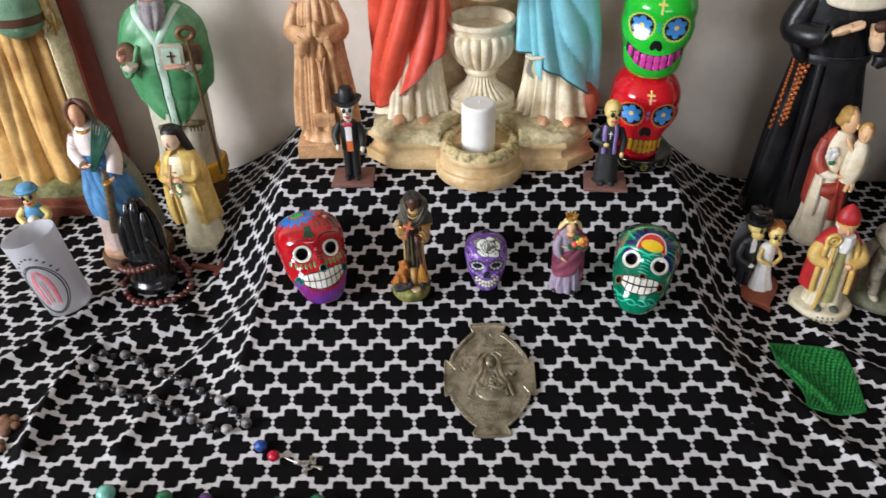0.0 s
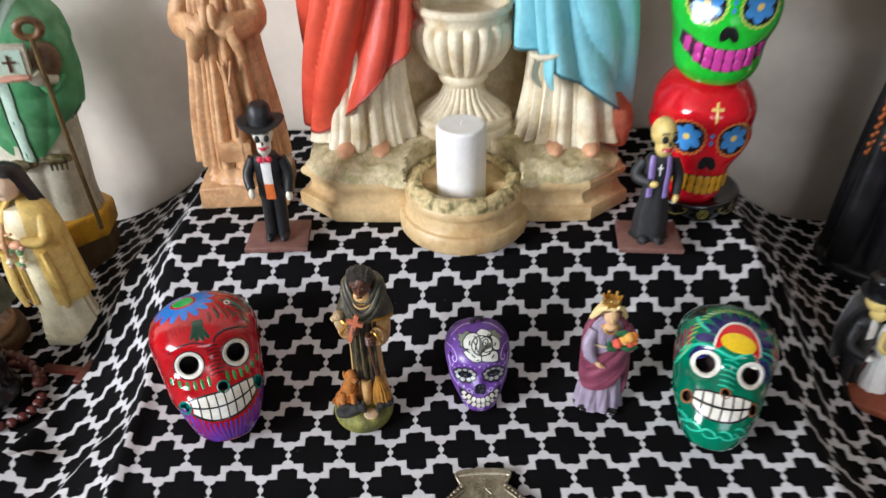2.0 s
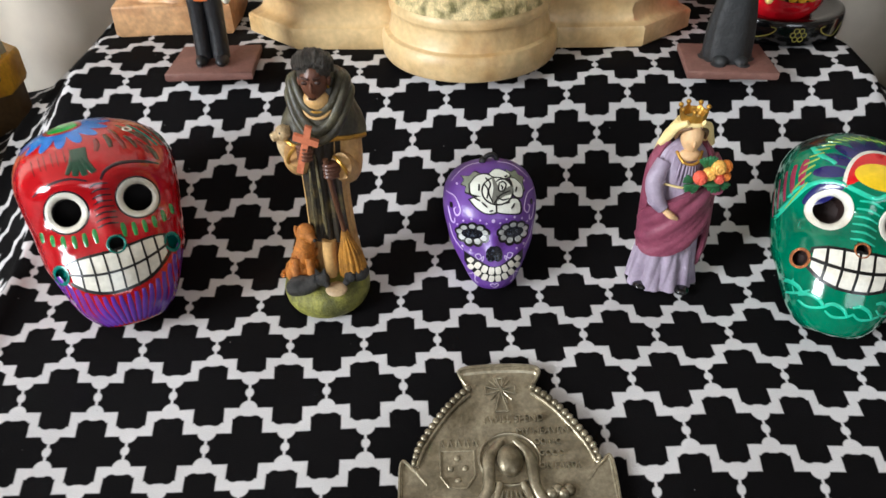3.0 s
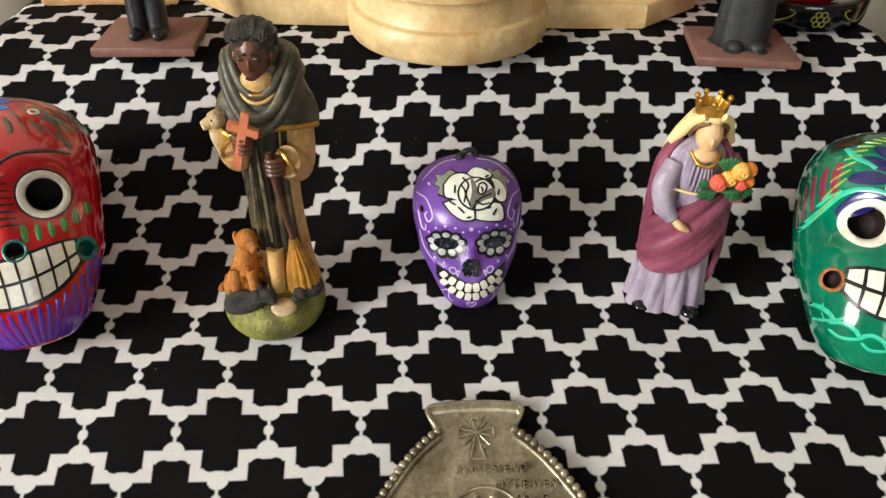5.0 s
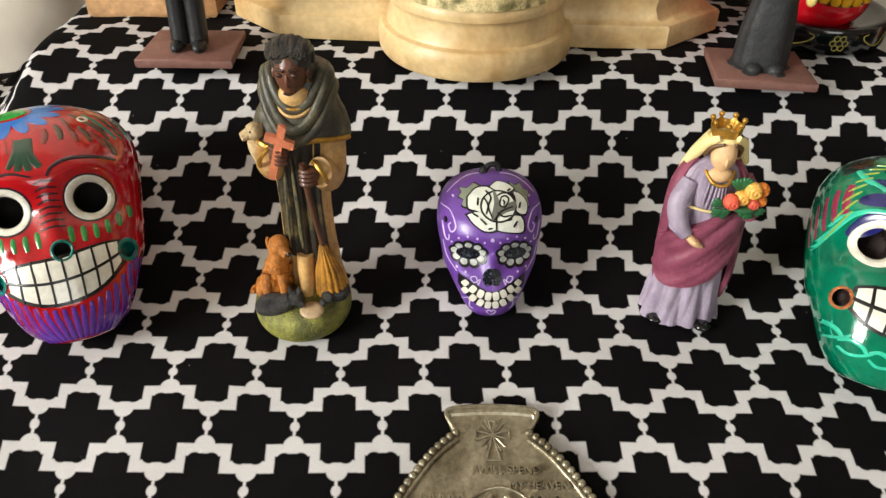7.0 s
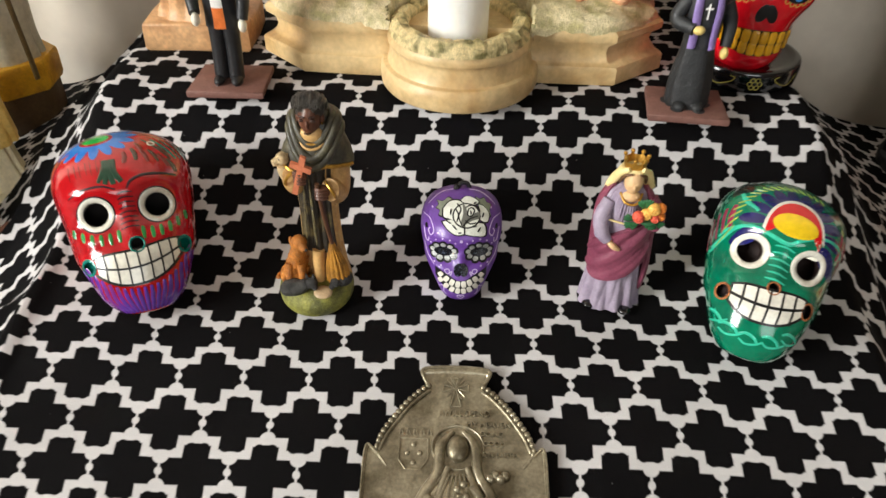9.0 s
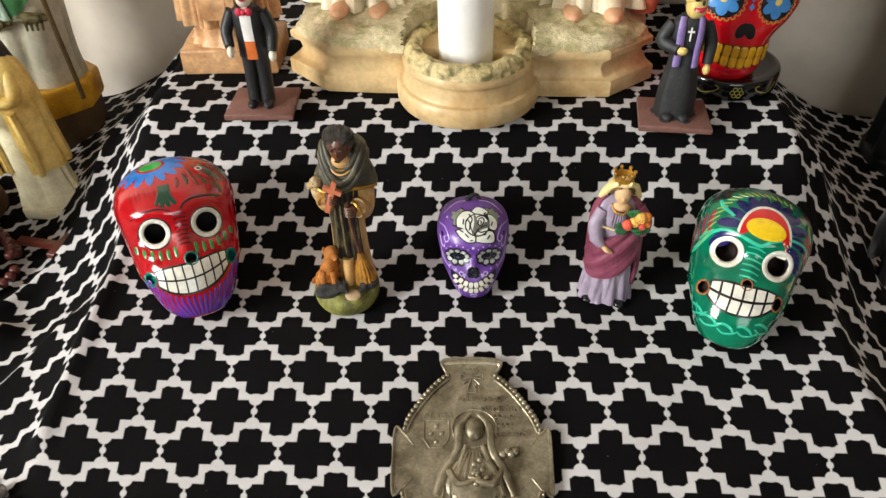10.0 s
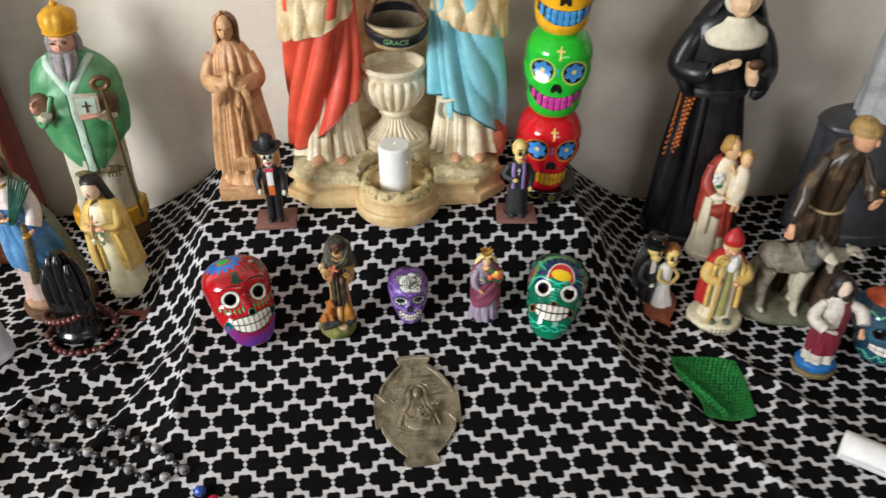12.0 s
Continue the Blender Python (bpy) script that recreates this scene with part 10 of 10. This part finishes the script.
    for x, y, up in ((-0.052, -0.020, 0.082), (-0.048, -0.004, 0.082), (-0.006, -0.026, 0.086), (-0.002, -0.008, 0.086)):
        k.tube([(x, y, up), (x - 0.003, y, 0.050), (x + 0.001, y, 0.030), (x, y - 0.002, 0.016)], [0.0115, 0.0080, 0.0056, 0.0056], FURL if x > -0.01 else FUR, n=14)
        k.blob((x + 0.001, y - 0.005, 0.0145), (0.0052, 0.0078, 0.0040), FURL, n=8)
    k.tube([(-0.062, -0.010, 0.088), (-0.071, -0.008, 0.062), (-0.070, -0.008, 0.036)], [0.006, 0.0085, 0.003], FUR, n=12)
    rnd = random.Random(11)
    for i in range(90):
        a = rnd.uniform(0, 6.28)
        k.tube([(-0.002 + 0.013 * math.cos(a), -0.019 + 0.010 * math.sin(a), 0.098 + rnd.uniform(-0.008, 0.012)), (-0.006 + 0.016 * math.cos(a), -0.020 + 0.012 * math.sin(a), 0.088 + rnd.uniform(-0.008, 0.010))], [0.0030, 0.0006], MANE, n=5, sub=2)
    k.v[first:] = [(0.006 + (x - 0.012) * 0.76, y - 0.003, 0.0145 + (z - 0.0145) * 0.78) for x, y, z in k.v[first:]]
    first = len(k.v)
    # lamb on a stump
    k.loft([(0.012, 0.034, -0.020, 0.016, 0.014, 0.06), (0.05, 0.034, -0.018, 0.013, 0.011, 0.06), (0.084, 0.034, -0.016, 0.010, 0.009, 0.04)], HAB, n=30, nf=6)
    WOOL = paint("lamb_wool", (206, 194, 172), rough=0.65, var=0.2, scale=180, bump=0.8)
    k.blob((0.032, -0.020, 0.094), (0.013, 0.009, 0.0105), WOOL, n=16, lump=0.2)
    k.blob((0.044, -0.026, 0.106), (0.0078, 0.0064, 0.0064), WOOL, n=12)
    k.tube([(0.048, -0.029, 0.104), (0.053, -0.032, 0.101)], [0.0042, 0.0026], WOOL, n=10, sub=3)
    for s in (1, -1):
        k.blob((0.041, -0.026 + s * 0.007, 0.108), (0.0022, 0.0042, 0.0018), WOOL, n=8)
        k.tube([(0.026, -0.024 + s * 0.003, 0.088), (0.025, -0.028 + s * 0.003, 0.076)], [0.0030, 0.0022], WOOL, n=8, sub=3)
    k.v[first:] = [(x - 0.006, y, 0.012 + (z - 0.012) * 0.85) for x, y, z in k.v[first:]]
    k.v = [(0.012 + (x - 0.012) * 0.92, y, z) if y > -0.012 and z > 0.02 and x > -0.022 else (x, y, z) for x, y, z in k.v]
    tagged(k.object("friar_and_wolf_statue", pose(0.5035, 0.6560, seat(0.5035, 0.656) - 0.001, 0, 0, -4)), "brown robed friar statue with grey wolf and lamb", "statue")


def sacred_figurine():
    BL = paint("bright_blue_base", (36, 104, 170), rough=0.4, var=0.12, scale=60)
    MAR = paint("maroon_drape", (122, 36, 52), rough=0.42, var=0.15, scale=60)
    k = Clay()
    LINEN = paint("worn_linen_white", (214, 206, 192), rough=0.5, var=0.2, scale=90, bump=0.2, chip2=(166, 152, 132), amount=0.4)
    k.slab(ngon(8, 0.0225, 0.0190, turn=0.39), 0.0, 0.006, paint("olive_edge", (120, 106, 66), rough=0.5), 0.001)
    k.slab(ngon(8, 0.0205, 0.0172, turn=0.39), 0.0055, 0.016, BL, 0.0025)
    k.loft([(0.014, 0, 0, 0.0150, 0.0120, 0.13), (0.03, 0, 0, 0.0132, 0.0105, 0.12), (0.06, 0, 0, 0.0115, 0.0095, 0.04), (0.082, 0, 0, 0.0130, 0.0095, 0.03), (0.094, 0, 0.001, 0.0090, 0.0070), (0.098, 0, 0.001, 0.0045, 0.0045)], LINEN, n=60, nf=9)
    k.loft([(0.028, 0, 0, 0.0150, 0.0122, 0.05), (0.045, 0, 0, 0.0148, 0.0120, 0.11), (0.062, 0, 0, 0.0132, 0.0108, 0.04)], MAR, n=60, nf=6, tw=70)
    k.loft([(0.055, 0.002, 0.001, 0.0138, 0.0108, 0.04), (0.080, 0.002, 0.001, 0.0142, 0.0104, 0.03), (0.092, 0.002, 0.001, 0.0100, 0.0078)], MAR, n=36, nf=6, arc=(-80, 100), thick=0.0025)
    k.tube([(-0.011, 0, 0.088), (-0.020, -0.006, 0.074), (-0.010, -0.016, 0.066)], [0.0046, 0.0062, 0.0058], LINEN, n=14)
    k.tube([(0.012, 0, 0.088), (0.023, -0.004, 0.082), (0.024, -0.014, 0.074)], [0.0046, 0.0062, 0.0058], LINEN, n=14)
    k.palm((-0.006, -0.018, 0.066), (1, -0.3, 0), 0.007, LINEN)
    k.palm((0.023, -0.018, 0.068), (0, -0.5, -0.8), 0.007, SKIN)
    k.head((0, -0.001, 0.1075), 0.0090, paint("light_skin_paint", (228, 204, 180), rough=0.45), paint("black_brown_hair", (38, 28, 26), rough=0.45, var=0.2), 0.018)
    k.blob((-0.001, 0.0030, 0.1080), (0.0112, 0.0095, 0.0118), MADE["black_brown_hair"], n=14, lump=0.08)
    for sd in (-1, 1):
        k.tube([(sd * 0.0085, 0.0, 0.110), (sd * 0.0105, 0.0, 0.101), (sd * 0.0098, 0.002, 0.092)], [0.0040, 0.0042, 0.0022], MADE["black_brown_hair"], n=10)
    k.blob((0.003, -0.0072, 0.1000), (0.0048, 0.0030, 0.0042), MADE["black_brown_hair"], n=10)
    tagged(k.object("white_robed_figurine", pose(0.4865, 0.5500, seat(0.4865, 0.55) - 0.0005, 0, 0, -10)), "bearded figurine in white and maroon on blue base", "figurine")


def glitter_skull():
    BLUEG = paint("teal_blue_foil", (24, 100, 116), rough=0.25, var=0.5, scale=160, bump=0.4, coat=0.7, chip2=(20, 56, 96), amount=0.8)
    th = thing("blue_foil_skull", pose(0.5630, 0.5700, seat(0.563, 0.57) - 0.001, -8, 0, -14) @ Matrix.Diagonal((0.86, 0.86, 0.80, 1)), "shiny teal blue painted skull with orange crown", "skull ornament", "painted skulls")
    k = skull_shell(0.074, 0.080, 0.092, BLUEG, cheek=0.02, jaw=0.80, eye=(0.0150, 0.050), eye_r=0.0072, dark=INK, n=90, pick=lambda c: paint("orange_crown_glaze", (226, 92, 30), rough=0.25, coat=0.6) if c[2] > 0.082 else BLUEG)
    skin = Skin(k)
    part("shell", k, th)
    k = Clay()
    for i in range(30):
        a = i * 0.42
        skin.oval(k, -0.028 + 0.0019 * i, 0.014 + 0.004 * math.sin(i * 0.9), 0.0013, 0.0013, glaze("mint_dot", (110, 200, 150)), 1.4, 8)
        skin.oval(k, -0.030 + 0.0021 * i, 0.072 + 0.002 * math.sin(i), 0.0014, 0.0014, MADE["mint_dot"], 1.4, 8)
    singles("mint_dot", k, th)
    toothed_mouth(th, skin, 0.0, 0.0260, 0.0240, 0.0150, 6, ENAMEL, INK, bow=0.004)


def crochet_patch():
    """Knitted green square, its corners drawn out, lying over the creases."""
    YARN = paint("grass_green_yarn", (24, 122, 44), rough=0.8, var=0.25, scale=120, bump=0.5, chip2=(14, 92, 32), amount=0.5)
    k = Clay()
    A, B, C, D = (0.3435, 0.5680), (0.4060, 0.5570), (0.4020, 0.4890), (0.3520, 0.4870)
    n = 126

    def at(u, v):
        bow = 0.010 * math.sin(math.pi * u) * (1 - v) * 0.2 + 0.006 * math.sin(math.pi * v) * (u - 0.5)
        x = (1 - u) * (1 - v) * A[0] + u * (1 - v) * B[0] + u * v * C[0] + (1 - u) * v * D[0]
        y = (1 - u) * (1 - v) * A[1] + u * (1 - v) * B[1] + u * v * C[1] + (1 - u) * v * D[1]
        x += 0.006 * math.sin(math.pi * v) * (0.6 if u > 0.5 else 0.2) - 0.004 * math.sin(2 * math.pi * v) * (1 - u)
        y += 0.004 * math.sin(math.pi * u) * (1 - 2 * v) + bow
        return x, y
    # the yarn bridges the narrow creases under it
    grid = np.array([[at(i / n, j / n) for i in range(n + 1)] for j in range(n + 1)])
    rest = cloth_z(grid[..., 0], grid[..., 1])
    near = [cloth_z(grid[..., 0] + d * math.cos(a), grid[..., 1] + d * math.sin(a)) for d in (0.008, 0.016) for a in (0.0, 1.57, 3.14, 4.71)]
    rest = np.maximum(rest, np.mean(near, axis=0))
    top, bot = [], []
    for j in range(n + 1):
        r0, r1 = [], []
        for i in range(n + 1):
            u, v = i / n, j / n
            x, y = at(u, v)
            e = min(u, v, 1 - u, 1 - v)
            z = float(rest[j, i])
            stitch = 0.5 + 0.5 * math.sin(2 * math.pi * u * 14 + (math.pi if int(v * 18) % 2 else 0)) * 1.0
            ridge = abs(math.sin(math.pi * v * 18))
            r0.append((x, y, z + 0.0010 + 0.0030 * min(1, e * 30) * (0.25 + 0.75 * ridge) * (0.35 + 0.65 * stitch)))
            r1.append((x, y, z + 0.0002))
        top.append(r0)
        bot.append(r1)
    k.rings(top, YARN, closed=False)
    k.rings(bot, YARN, closed=False)
    for line in ([(r[0], s[0]) for r, s in zip(top, bot)], [(r[-1], s[-1]) for r, s in zip(top, bot)], list(zip(top[0], bot[0])), list(zip(top[-1], bot[-1]))):
        k.rings([list(q) for q in line], YARN, closed=False)
    # corded edge
    lie = np.dstack([grid, rest + 0.0012])
    for line in (lie[0], lie[-1], lie[:, 0], lie[:, -1]):
        k.tube([tuple(p) for p in line[::6].tolist()], 0.0014, YARN, n=8, sub=2)
    tagged(k.object("crochet_square", sharp=80), "bright green crocheted yarn square lying on the cloth", "crochet square")


def paper_roll():
    k = Clay()
    PAPER = paint("white_paper", (232, 230, 226), rough=0.55, var=0.04, scale=40, bump=0.06)
    a, b = Vector((0.4600, 0.4400, seat(0.46, 0.44) + 0.0142)), Vector((0.5750, 0.3560, seat(0.575, 0.356) + 0.0142))
    d = (b - a).normalized()
    s = d.cross(Vector((0, 0, 1))).normalized()
    u = s.cross(d)
    rows = []
    for f in np.linspace(0, 1, 10):
        row = []
        for i in range(60):
            t = 2.6 * 2 * math.pi * i / 59
            r = 0.0140 - 0.0009 * t / (2 * math.pi)
            row.append(tuple(a + (b - a) * f + s * r * math.cos(t) + u * r * math.sin(t)))
        rows.append(row)
    k.rings(rows, PAPER, closed=False)
    ob = k.object("paper_roll", sharp=80)
    m = ob.modifiers.new("thickness", "SOLIDIFY")
    m.thickness = 0.0003
    tagged(ob, "rolled sheet of plain white paper lying on the cloth", "paper roll")


def grey_statue():
    """Large dark grey draped figure, mostly out of sight behind the friar."""
    GR = paint("graphite_plaster", (166, 165, 164), rough=0.36, var=0.15, scale=24, chip2=(104, 104, 108), amount=0.4)
    DG = paint("charcoal_plaster", (66, 67, 70), rough=0.4, var=0.2, scale=24, chip2=(46, 46, 50), amount=0.5)
    k = Clay()
    k.slab(ngon(28, 0.085, 0.055), 0.0, 0.02, DG, 0.004)
    k.loft([(0.018, 0, 0, 0.083, 0.050, 0.05), (0.08, -0.002, 0, 0.073, 0.046, 0.06), (0.140, -0.008, 0.0, 0.066, 0.043, 0.03), (0.150, -0.010, 0.0, 0.066, 0.043, 0.02), (0.156, -0.010, 0.0, 0.062, 0.040), (0.1585, -0.008, 0.002, 0.045, 0.034)], DG, n=90, nf=7, tw=14)
    k.loft([(0.15, 0.014, 0.006, 0.046, 0.036, 0.06), (0.22, 0.016, 0.006, 0.044, 0.034, 0.06), (0.29, 0.018, 0.006, 0.041, 0.031, 0.04), (0.34, 0.018, 0.008, 0.040, 0.027, 0.02), (0.362, 0.018, 0.008, 0.020, 0.017)], GR, n=80, nf=8, tw=10)
    k.tube([(-0.016, 0.004, 0.33), (-0.030, -0.014, 0.29), (-0.004, -0.032, 0.27)], [0.014, 0.016, 0.012], GR, n=16)
    k.tube([(0.05, 0.004, 0.33), (0.062, -0.014, 0.29), (0.036, -0.032, 0.27)], [0.014, 0.016, 0.012], GR, n=16)
    k.head((0.018, 0.004, 0.388), 0.021, GR, GR, 0.03)
    tagged(k.object("grey_draped_statue", pose(0.6450, 0.805, seat(0.645, 0.805) - 0.001)), "large dark grey draped plaster statue", "statue")


nun_statue()
father_child_statue()
wedding_couple()
pope_figurine()
friar_wolf_statue()
sacred_figurine()
glitter_skull()
crochet_patch()
paper_roll()
grey_statue()
